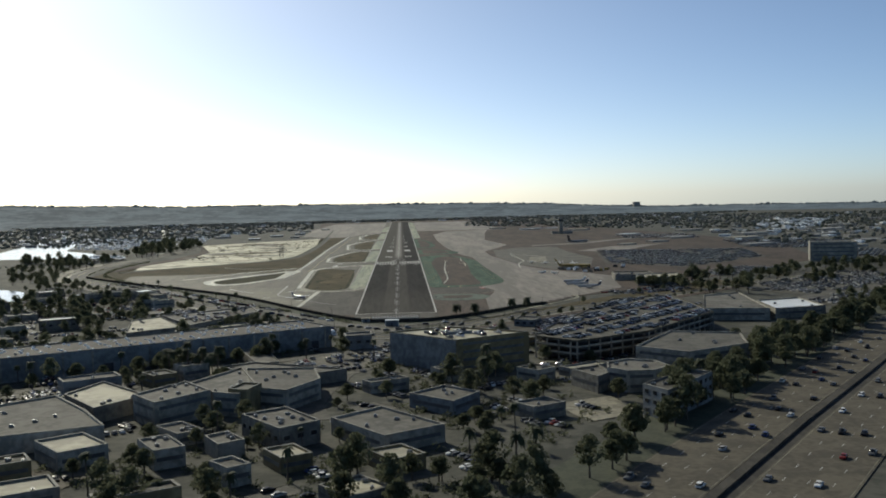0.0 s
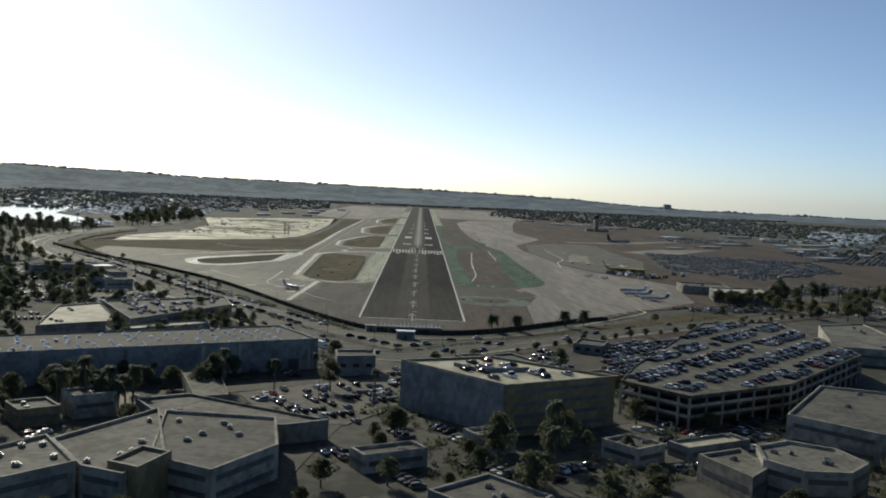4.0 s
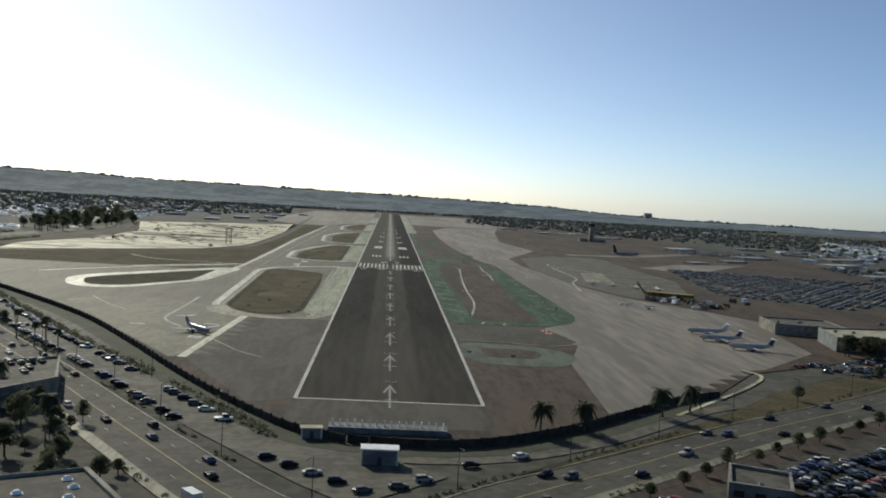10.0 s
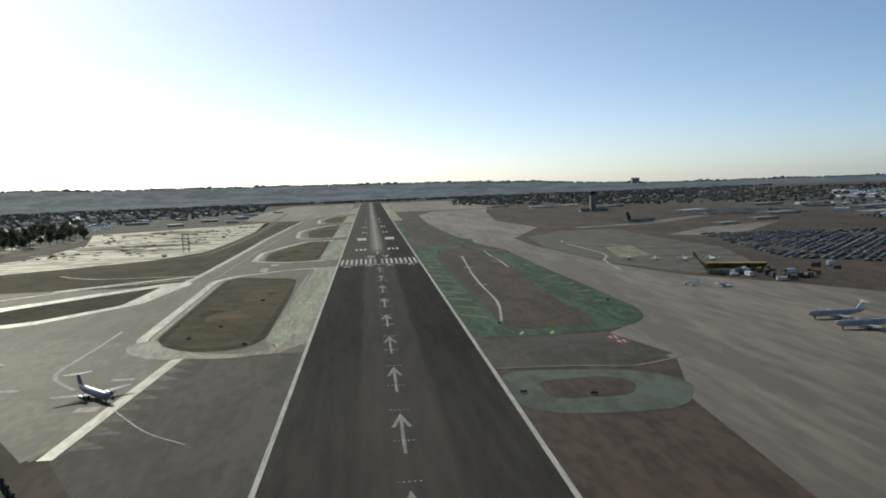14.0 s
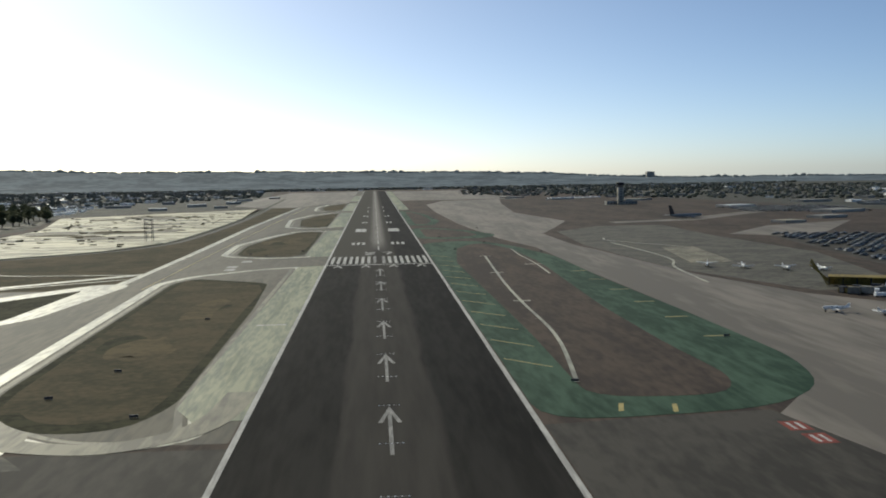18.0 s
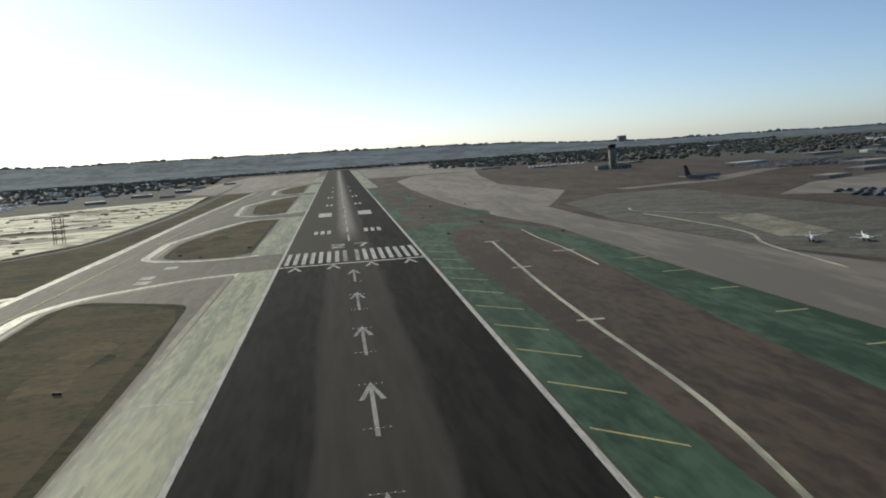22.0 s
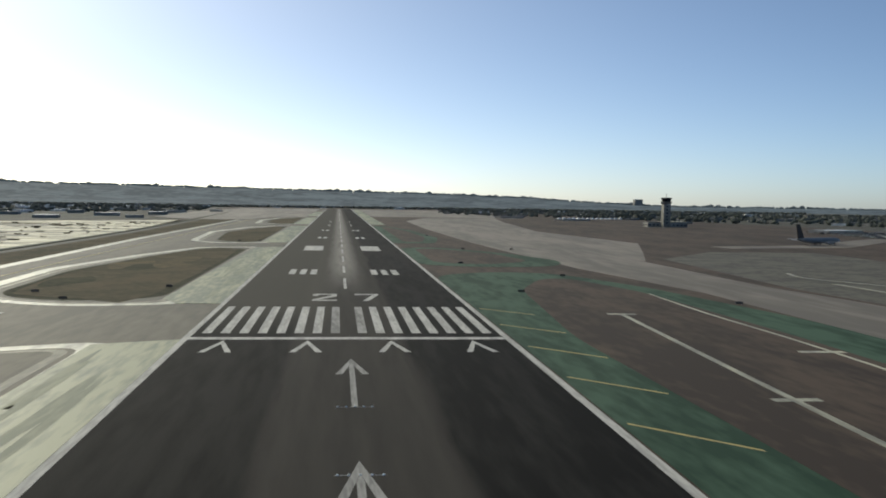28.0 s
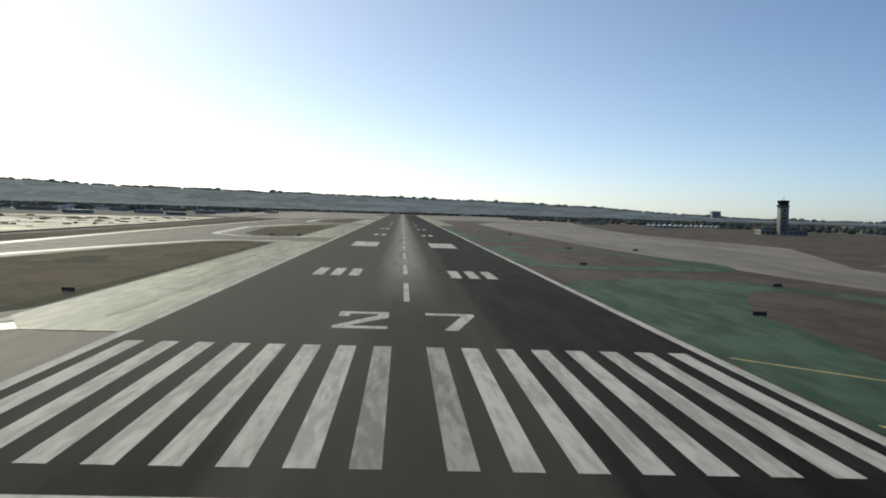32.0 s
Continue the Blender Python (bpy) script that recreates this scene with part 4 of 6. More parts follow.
CITY = [
    ("workshop", [(-182, -600), (-167, -581), (-138, -643), (-167, -668)], 5.5, WALL, ROOF_PALE, "low workshop with a pale yellow flat roof", 0, 5),
    ("parking_garage", [(-169, -570), (-111, -528), (-100, -563), (-135, -633)], 5.0, WALL, ROOF, "low parking garage with a grey roof deck", 1, 0),
    ("office_block", [(-2, -771), (31, -808), (69, -786), (30, -757)], 15.5, WALL_TAN, ROOF_PALE, "four-storey tan office block with a pale roof deck", 4, 2),
    ("office_building", [(-103, -888), (-90, -906), (-73, -884), (-88, -862)], 9.5, WALL, ROOF, "grey flat-roofed two-storey office building", 2, 6),
    ("office_building", [(-87, -862), (-72, -884), (-61, -889), (-57, -868), (-70, -826)], 8.5, WALL, ROOF, "grey flat-roofed office building with a parapet", 2, 6),
    ("office_building", [(-60, -872), (-43, -882), (-31, -858), (-36, -829), (-68, -826)], 8.0, WALL, ROOF, "grey flat-roofed office building beside a yard", 2, 6),
    ("stair_block", [(-66, -884), (-58, -888), (-54, -874), (-62, -870)], 9.8, WALL_TAN, ROOF, "brownish stair block between two office roofs", 0, 0),
    ("long_shed", [(-136, -664), (-97, -628), (-102, -617), (-141, -652)], 4.0, WALL_BLUE, ROOF_PALE, "long low shed with a pale grey roof", 0, 0),
    ("low_building", [(-117, -893), (-102, -869), (-131, -834), (-139, -862)], 5.5, WALL, ROOF_PALE, "low building with a pale flat roof", 0, 5),
    ("low_building", [(-141, -866), (-119, -897), (-103, -926), (-165, -950), (-180, -905)], 6.0, WALL, ROOF, "low building with a broad grey roof", 0, 7),
    ("plant_building", [(-55, -920), (-40, -909), (-25, -934), (-38, -945)], 7.0, WALL, ROOF, "square grey building with machines on its roof", 1, 9),
    ("low_building", [(-22, -924), (-4, -907), (19, -940), (-2, -954)], 5.5, WALL, ROOF, "low grey flat-roofed building", 1, 4),
    ("low_building", [(7, -881), (24, -900), (36, -882), (22, -866)], 5.0, WALL_BLUE, ROOF, "low blue-grey building beside the side street", 1, 3),
    ("small_building", [(-64, -943), (-57, -937), (-49, -950), (-57, -956)], 5.0, WALL, ROOF, "small flat-roofed building with a rimmed roof", 0, 3),
    ("gabled_shed", [(-85, -741), (-72, -735), (-58, -785), (-68, -790)], 4.0, WALL, ROOF, "low grey shed beside a lane", 0, 0),
    ("low_building", [(-84, -800), (-70, -790), (-22, -818), (-34, -826), (-70, -822)], 5.0, WALL, ROOF, "long low building in the shade", 0, 2),
    ("corner_building", [(-30, -708), (-14, -704), (-13, -718), (-28, -722)], 7.0, WALL_BLUE, ROOF, "dark square corner building", 1, 1),
    ("warehouse", [(119, -806), (150, -756), (184, -770), (175, -807), (139, -828)], 9.5, WALL, ROOF, "pale grey flat-roofed building", 2, 4),
    ("round_building", [(94, -856), (97, -842), (108, -835), (119, -842), (122, -856), (113, -866), (101, -866)], 8.5, WALL, ROOF, "pale polygonal building with ribbon windows", 2, 5),
    ("low_building", [(80, -846), (94, -838), (96, -856), (88, -866)], 6.5, WALL, ROOF, "low pale building beside the court", 1, 1),
    ("tower_block", [(97, -908), (103, -922), (131, -887), (123, -880)], 11.0, WALL_BLUE, ROOF, "dark narrow block with a pale grey roof", 3, 2),
    ("site_office", [(78, -642), (91, -648), (97, -632), (84, -625)], 3.6, WALL_BLUE, ROOF, "small blue-grey office in the parking lot", 1, 1),
    ("kiosk", [(166, -580), (182, -584), (186, -570), (170, -565)], 4.0, WALL_BLUE, ROOF, "small blue-grey kiosk beside the lot", 0, 0),
    ("hangar", [(214, -331), (218, -297), (255, -303), (252, -340)], 5.4, WALL, ROOF, "large grey aircraft hangar", 0, 3),
    ("hangar", [(222, -389), (265, -384), (272, -343), (230, -350)], 6.6, WALL_BLUE, ROOF_PALE, "blue-grey aircraft hangar with a pale roof", 0, 3),
    ("warehouse", [(252, -644), (258, -593), (293, -582), (290, -635)], 6.0, WALL, ROOF_WHITE, "low building with a bright white roof", 1, 3),
    ("warehouse", [(205, -640), (230, -560), (262, -545), (246, -650)], 7.0, WALL, ROOF, "grey flat-roofed warehouse beside the lots", 1, 4),
    ("tall_block", [(486, -150), (536, -165), (551, -120), (501, -110)], 22.0, WALL, ROOF, "blue-grey block of several storeys", 5, 3),
    ("white_building", [(-245, -600), (-222, -590), (-226, -575), (-250, -585)], 7.0, WALL, ROOF_WHITE, "low building with a white roof", 1, 0),
]
for i, (nm, pts, h, wall, roof, label, floors, nu) in enumerate(CITY):
    building(nm, pts, h, wall, roof, label, "hangar" if nm == "hangar" else "building", floors, bands=nm in ("tall_block", "round_building", "warehouse", "parking_garage", "office_building", "low_building", "office_block"))
    if nu:
        units(pts, h, nu, 20 + i)

office = bpy.data.objects["office_block"]
for a, b in (((16, -776), (23, -784)), ((24, -785), (41, -780))):
    part("ramp_wall", box((0, -0.2, 15.5), (math.dist(a, b), 0.2, 16.9), pose(a[0], a[1], 0, 0, 0, math.degrees(math.atan2(b[1] - a[1], b[0] - a[0])))), WALL_BLUE, office)
# Added panel: the shade on this blank facade is put into its colour.
part("dark_cladding", box((0.5, -0.35, -0.2), (49, -0.05, 15.9), pose(-2, -771, 0, 0, 0, math.degrees(math.atan2(-37, 33)))), WALL_BLUE, office, "blue-grey panel with the facade's shade put in its colour")

# the parking deck: slabs on columns, with a roof full of cars
DECK = [(75, -768), (93, -790), (137, -762), (196, -688), (199, -585), (152, -602), (86, -738)]
deck = tagged(empty("parking_deck"), "three-level concrete parking deck with an open car roof", "parking garage")
for k, z in enumerate((3.4, 6.9, 10.4)):
    part("floor_slab", prism(DECK, z, z + 0.6), LOT, deck)
    part("parapet", prism([(a * 1.0, b) for a, b in DECK], z + 0.6, z + 0.62), LOT, deck)
for a, b in zip(DECK, DECK[1:] + DECK[:1]):
    vv = Vector((b[0] - a[0], b[1] - a[1]))
    ang = math.degrees(math.atan2(vv.y, vv.x))
    for z in (4.0, 7.5, 11.0):
        part("railing_wall", box((0, -0.15, 0), (vv.length, 0.15, 0.55 if z > 10 else 0.95), pose(a[0], a[1], z, 0, 0, ang)), LOT if z > 10 else WALL, deck)
    for k in range(int(vv.length / 8) + 1):
        q = vv * (k * 8 / vv.length)
        part("column", box((-0.35, -0.35, -0.3), (0.35, 0.35, 10.6), pose(a[0] + q.x, a[1] + q.y, 0, 0, 0, ang)), WALL, deck)
# One solid dark block fills the levels between ground and roof slab.
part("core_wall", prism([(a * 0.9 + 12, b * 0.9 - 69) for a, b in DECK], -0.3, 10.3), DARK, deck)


# ---- cars ----
def make_car(paint, kind):
    """kind 0 saloon, 1 hatchback / estate, 2 pickup or van."""
    L_, W_, H_ = ((4.8, 1.85, 1.45), (4.5, 1.85, 1.6), (5.4, 2.0, 1.95))[kind]
    root = tagged(empty("car"), "", "car")
    lower = [(-L_ / 2, 0.35), (-L_ / 2 + 0.05, 0.8), (-L_ / 2 + 0.25, 0.95), (L_ / 2 - 0.9, 0.95), (L_ / 2 - 0.15, 0.75), (L_ / 2, 0.4), (L_ / 2 - 0.2, 0.25), (-L_ / 2 + 0.2, 0.25)]
    bm = bmesh.new()
    sides = []
    for s, inset in ((-1, 0.12), (-1, 0), (1, 0), (1, 0.12)):
        sides.append([bm.verts.new((x * (1 - 0.02 * (inset > 0)), s * (W_ / 2 - (0 if inset == 0 else -0.0)) * (1 if inset else 0.97), z)) for x, z in lower])
    for a, b in zip(sides, sides[1:]):
        for i in range(len(lower)):
            j = (i + 1) % len(lower)
            bm.faces.new((a[i], a[j], b[j], b[i]))
    bm.faces.new(sides[0][::-1])
    bm.faces.new(sides[-1])
    bmesh.ops.recalc_face_normals(bm, faces=bm.faces)
    for f in bm.faces:
        f.smooth = len(f.verts) == 4
    part("body", bm, paint, root)
    x0, x1, x2, x3 = ((-1.9, -1.25, 0.35, 1.15), (-2.15, -1.8, 0.4, 1.2), (-0.5, -0.3, 1.1, 1.7))[kind]
    def cab(z0, z1, grow):
        bm = bmesh.new()
        lo = [bm.verts.new((x, y, z0)) for x, y in ((x0, -W_ / 2 + 0.08), (x3, -W_ / 2 + 0.08), (x3, W_ / 2 - 0.08), (x0, W_ / 2 - 0.08))]
        hi = [bm.verts.new((x, y, z1)) for x, y in ((x1, -W_ / 2 + 0.28), (x2, -W_ / 2 + 0.28), (x2, W_ / 2 - 0.28), (x1, W_ / 2 - 0.28))]
        bm.faces.new(hi)
        for i in range(4):
            bm.faces.new((lo[i], lo[(i + 1) % 4], hi[(i + 1) % 4], hi[i]))
        for f in bm.faces:
            f.smooth = True
        return bm
    part("window_glass", cab(0.93, H_ - 0.06, 0), GLASS, root)
    bm = bmesh.new()
    grid = [[bm.verts.new((x1 - 0.08 + (x2 - x1 + 0.16) * i / 4, (-W_ / 2 + 0.22) * (1 - j / 2), H_ - 0.07 + 0.13 * (1 - (i / 2 - 1) ** 2) * (1 - 0.6 * (j / 2 - 1) ** 2))) for j in range(5)] for i in range(5)]
    for i in range(4):
        for j in range(4):
            f = bm.faces.new((grid[i][j], grid[i + 1][j], grid[i + 1][j + 1], grid[i][j + 1]))
            f.smooth = True
    bmesh.ops.recalc_face_normals(bm, faces=bm.faces)
    part("roof_panel", bm, paint, root)
    bm = bmesh.new()
    hx0, hx1 = x3 - 0.05, L_ / 2 - 0.25
    grid = [[bm.verts.new((hx0 + (hx1 - hx0) * i / 3, (-W_ / 2 + 0.12) * (1 - j / 2), 0.955 + 0.10 * (1 - (i / 3) ** 2) * (1 - 0.5 * (j / 2 - 1) ** 2) - 0.10 * (i / 3) ** 2)) for j in range(5)] for i in range(4)]
    for i in range(3):
        for j in range(4):
            f = bm.faces.new((grid[i][j], grid[i + 1][j], grid[i + 1][j + 1], grid[i][j + 1]))
            f.smooth = True
    bmesh.ops.recalc_face_normals(bm, faces=bm.faces)
    part("bonnet", bm, paint, root)
    wb = bmesh.new()
    bmesh.ops.create_cone(wb, cap_ends=True, segments=10, radius1=0.33, radius2=0.33, depth=0.22, matrix=Matrix.Rotation(radians(90), 4, "X"))
    wm = bpy.data.meshes.new("wheel")
    wb.to_mesh(wm), wb.free()
    wm.materials.append(RUBBER)
    for x in (-L_ / 2 + 0.85, L_ / 2 - 0.85):
        for y in (-W_ / 2 + 0.1, W_ / 2 - 0.1):
            w = new("wheel", wm)
            w.parent = root
            w.location = (x, y, 0.33)
    return root


CAR_NAMES = ("white", "silver", "black", "grey", "dark red", "dark blue")
KIND_NAMES = ("saloon car", "hatchback car", "pickup truck")
CARS = {}
for ci, paint in enumerate(CAR_PAINTS):
    for kd in range(3):
        CARS[ci, kd] = make_car(paint, kd)
first_used = set()
JOINED, singles = [], [0]
def put_car(x, y, z, heading, r, where, group, single=True):
    # Weighted to black and grey: the cars' backlit shade is put into their paint.
    key = (r.choices(range(6), (11, 10, 40, 29, 4, 6))[0], r.choices(range(3), (55, 33, 12))[0])
    m = pose(x, y, z, 0, 0, heading)
    if not single or singles[0] >= 300:
        JOINED.append((key, m))
        return
    singles[0] += 1
    if key not in first_used:
        first_used.add(key)
        o = CARS[key]
        o.matrix_world = m
    else:
        o = copy_thing(CARS[key], m)
    tagged(o, CAR_NAMES[key[0]] + " " + KIND_NAMES[key[1]] + " " + where, "car", group)


def join_cars():
    """The cars past the nearest three hundred, as one mesh."""
    verts, faces, idx, soft_faces = [], [], [], []
    mats = CAR_PAINTS + [GLASS]
    for key, m in JOINED:
        for ch in CARS[key].children:
            if ch.name.startswith(("body", "window_glass", "roof_panel", "bonnet")):
                b = len(verts)
                verts.extend(tuple(m @ v.co) for v in ch.data.vertices)
                mi = 6 if ch.name.startswith("window") else key[0]
                for p in ch.data.polygons:
                    faces.append([b + i for i in p.vertices])
                    idx.append(mi)
                    soft_faces.append(p.use_smooth)
    me = bpy.data.meshes.new("parked_cars")
    me.from_pydata(verts, [], faces)
    for mt in mats:
        me.materials.append(mt)
    me.polygons.foreach_set("material_index", idx)
    me.polygons.foreach_set("use_smooth", soft_faces)
    tagged(new("parked_cars", me), "rows of parked cars of many colours in the lots", "cars", kind="stuff")
    for key, o in CARS.items():
        if key not in first_used:
            for ob in (*o.children_recursive, o):
                bpy.data.objects.remove(ob)


r = random.Random(11)
# moving lanes of the freeway, standing still here
for off, back in ((-0.5, 0), (6.5, 0), (13.5, 0), (20.5, 0), (-15.5, 1), (-22.5, 1), (-29.5, 1), (-36.5, 1)):
    for x, y, h in along(offset_line(FW, off), 34.0, r.uniform(0, 30)):
        if -1100 < y < -560 and r.random() < 0.66:
            put_car(x, y, 0.03, h + 180 * back + r.uniform(-2, 2), r, "driving on the pale freeway", "cars on the freeway", y < -800)
# the street
for off, back in ((2.4, 1), (7.0, 1), (-2.4, 0), (-7.0, 0)):
    for x, y, h in along(offset_line(PERIMETER_ROAD, off), 38.0, r.uniform(0, 30)):
        if y < -200 and x < 260 and r.random() < 0.45:
            put_car(x, y, -0.11, h + 180 * back, r, "on the street round the airfield", "cars on the street")
# parking strip: two rows along the street
for off, chance in ((15.5, 0.55), (27.0, 0.4)):
    for x, y, h in along(offset_line(PERIMETER_ROAD, off), 4.2):
        if -585 < y < -215 and x < -30 and r.random() < chance:
            put_car(x, y, -0.07, h + 62 + r.uniform(-4, 4), r, "parked in the strip beside the street", "cars in the parking strip")
for x, y in ((-24, -628), (-18, -634), (-12, -640), (-30, -622), (2, -642), (8, -636), (-6, -646), (20, -622), (34, -612)):
    put_car(x, y, -0.07, r.uniform(10, 40), r, "parked at the bend of the street", "cars in the parking strip")
def fill(pts, z, heading, row, step, chance, where, group, seed, near=(0, 0, 0, 0)):
    q = random.Random(seed)
    c = Matrix.Rotation(radians(heading), 2)
    cx, cy = sum(p[0] for p in pts) / len(pts), sum(p[1] for p in pts) / len(pts)
    ext = max((Vector(p) - Vector((cx, cy))).length for p in pts)
    n = 0
    a = -ext
    k = 0
    while a < ext:
        b = -ext
        while b < ext:
            w = c @ Vector((b, a))
            x, y = cx + w.x, cy + w.y
            if inside(pts, cx + w.x * 1.06, cy + w.y * 1.06) and q.random() < chance and not (z < 0 and any(inside(p[1], x, y) for p in CITY)):
                put_car(x, y, z, heading + 90 + q.choice((0, 180)) + q.uniform(-2, 2), q, where, group, near[0] < x < near[1] and near[2] < y < near[3])
                n += 1
            b += step
        a += 5.6 if k % 2 == 0 else row
        k += 1
    return n
n1 = fill(DECK, 11.02, 51, 11.5, 2.8, 0.6, "parked on the roof of the parking deck", "cars on the parking deck", 5, (60, 150, -800, -705))
n2 = fill([(112, -625), (122, -603), (205, -522), (236, -545), (205, -578), (152, -597)], -0.1, 45, 7.0, 3.0, 0.75, "parked in the lot beside the street", "cars in the northern lot", 6)
slab("northern_lot", [(60, -640), (92, -610), (128, -578), (205, -512), (244, -545), (198, -580), (150, -598), (112, -684), (88, -738), (72, -720), (52, -700)], LOT_DARK, "asphalt car lot beside the street, darkened for the windscreen's shade", -0.12, "parking lot")
n9 = fill([(84, -690), (92, -622), (118, -600), (152, -600), (112, -690), (90, -730)], -0.1, 45, 7.0, 3.0, 0.75, "parked in the lot beside the street", "cars in the northern lot", 14)
n10 = fill([(50, -690), (62, -642), (78, -640), (72, -684), (64, -716)], -0.1, 45, 7.0, 3.1, 0.6, "parked beside the blue-grey office", "cars in the northern lot", 15)
n3 = fill([(-56, -762), (-22, -730), (-6, -704), (0, -700), (2, -756), (-18, -794), (-38, -794)], -0.10, 30, 8.0, 3.2, 0.42, "parked in the court by the warehouse", "cars in the court", 7, (-60, 20, -800, -690))
n4 = fill([(66, -792), (96, -776), (138, -756), (145, -770), (112, -811), (80, -826)], -0.10, 40, 8.5, 3.3, 0.35, "parked in the court by the deck", "cars in the court", 8, (60, 150, -830, -750))
n5 = fill([(-170, -900), (-130, -842), (-116, -806), (-163, -820), (-208, -868)], -0.10, 30, 8.0, 3.1, 0.5, "parked in the yard behind the low buildings", "cars in the yard", 9, (-175, -110, -900, -800))
n6 = fill([(-165, -570), (-112, -531), (-103, -563), (-135, -626)], 5.02, 36, 9, 3.2, 0.4, "parked on the low garage roof", "cars on the garage roof", 10)
n7 = fill([(8, -772), (31, -800), (62, -785), (30, -763)], 15.52, 36, 9, 3.4, 0.35, "parked on the roof of the office block", "cars on the office roof", 12, (0, 80, -820, -740))
n8 = fill([(168, -440), (215, -415), (250, -395), (262, -430), (200, -470)], -0.28, 30, 8, 3.2, 0.5, "parked beside the hangars", "cars by the hangars", 13)


# the white delivery truck waiting at the bend
def make_truck():
    root = tagged(empty("box_truck"), "white box truck waiting at the bend of the street", "truck")
    bm = box((-3.4, -1.15, 1.0), (1.6, 1.15, 3.5))
    bmesh.ops.bevel(bm, geom=bm.edges[:], offset=0.06, segments=1)
    part("cargo_box", bm, WHITE, root)
    bm = box((1.75, -1.05, 0.6), (3.5, 1.05, 2.5))
    for w_ in bm.verts:
        if w_.co.x > 3 and w_.co.z > 2:
            w_.co.x -= 0.7
    part("cab", bm, WHITE, root)
    part("windscreen", box((3.0, -0.9, 1.65), (3.14, 0.9, 2.25), Matrix.Rotation(0, 4, "Y")), GLASS, root)
    part("chassis", box((-3.4, -0.5, 0.55), (3.3, 0.5, 0.95)), DARK, root)
    for x in (-2.2, 2.5):
        for y in (-0.95, 0.95):
            bm = bmesh.new()
            bmesh.ops.create_cone(bm, cap_ends=True, segments=12, radius1=0.46, radius2=0.46, depth=0.3, matrix=Matrix.Translation((x, y, 0.46)) @ Matrix.Rotation(radians(90), 4, "X"))
            part("wheel", bm, RUBBER, root)
    return root
make_truck().matrix_world = pose(-40, -661, -0.11, 0, 0, -52)


# the far car lots: rows too far away to tell apart
def far_cars():
    verts, faces, idx = [], [], []
    q = random.Random(21)
    def car(x, y, h):
        m = pose(x, y, 0, 0, 0, h)
        for lo, hi, mi in (((-2.3, -0.9, 0.3), (2.3, 0.9, 0.95), q.choice((0, 1, 1, 2, 2, 2))), ((-1.2, -0.75, 0.95), (1.0, 0.75, 1.45), 2)):
            b = len(verts)
            for z in (lo[2], hi[2]):
                for px, py in ((lo[0], lo[1]), (hi[0], lo[1]), (hi[0], hi[1]), (lo[0], hi[1])):
                    verts.append(m @ Vector((px, py, z)))
            for f in ((4, 5, 6, 7), (0, 1, 5, 4), (1, 2, 6, 5), (2, 3, 7, 6), (3, 0, 4, 7)):
                faces.append([b + i for i in f])
                idx.append(mi)
    lots = [([(262, -95), (330, -180), (470, -40), (505, 130), (300, 185)], 55), ([(330, -330), (420, -230), (400, -190), (310, -260)], 45),
            ([(520, 150), (640, 100), (760, 330), (560, 380)], 62), ([(430, 560), (560, 520), (600, 700), (450, 720)], 80),
            ([(300, -430), (380, -360), (450, -300), (520, -330), (420, -450), (340, -500)], 40), ([(300, -560), (340, -520), (420, -470), (450, -500), (350, -590)], 40), ([(540, -60), (640, -120), (720, 40), (620, 80)], 60), ([(-560, 210), (-470, 120), (-420, 260), (-480, 330)], 30), ([(-330, -420), (-250, -480), (-230, -540), (-330, -520)], 30)]
    for pts, hd in lots:
        c = Matrix.Rotation(radians(hd), 2)
        cx, cy = sum(p[0] for p in pts) / len(pts), sum(p[1] for p in pts) / len(pts)
        for i in range(-60, 60):
            for j in range(-95, 95):
                w = c @ Vector((j * 2.9 + q.uniform(-0.6, 0.6), i * 6.6 + (0.7 if i % 2 else -0.7) + q.uniform(-0.9, 0.9)))
                if inside(pts, cx + w.x, cy + w.y) and q.random() < 0.72 and noise.noise((w.x / 24, w.y / 24, 5.0)) > -0.22:
                    car(cx + w.x, cy + w.y, hd + 90)
    me = bpy.data.meshes.new("far_parked_cars")
    me.from_pydata(verts, [], faces)
    for m in (mat("dull_silver_paint", (0.34, 0.34, 0.33), 0.25, 3, 0.3), mat("dull_grey_paint", (0.09, 0.092, 0.09), 0.3, 3, 0.3), mat("dull_black_paint", (0.03, 0.03, 0.03), 0.3, 3, 0.3)):
        me.materials.append(m)
    me.polygons.foreach_set("material_index", idx)
    me.polygons.foreach_set("use_smooth", [True] * len(faces))
    tagged(new("far_parked_cars", me), "rows of parked cars filling distant lots", "cars", kind="stuff")
far_cars()
slab("car_lot", [(296, -432), (380, -352), (452, -292), (528, -330), (470, -395), (455, -500), (350, -596), (292, -560), (330, -505)], LOT, "tan asphalt car lots beside the freeway", -0.1, "parking lot")
slab("car_lot", [(255, -95), (330, -190), (475, -45), (512, 135), (298, 195)], LOT_DARK, "dark asphalt car lot", 0.02, "parking lot")

# ---- trees ----
def blob(bm, c, rad, rng, flat=0.8):
    vs = bmesh.ops.create_icosphere(bm, subdivisions=1, radius=1)["verts"]
    for v in vs:
        k = 1 + 0.45 * noise.noise(v.co * 1.7 + Vector(c) * 3.1) + 0.2 * noise.noise(v.co * 5 + Vector(c))
        v.co = Vector((v.co.x * rad * k, v.co.y * rad * k, v.co.z * rad * flat * k)) + Vector(c)


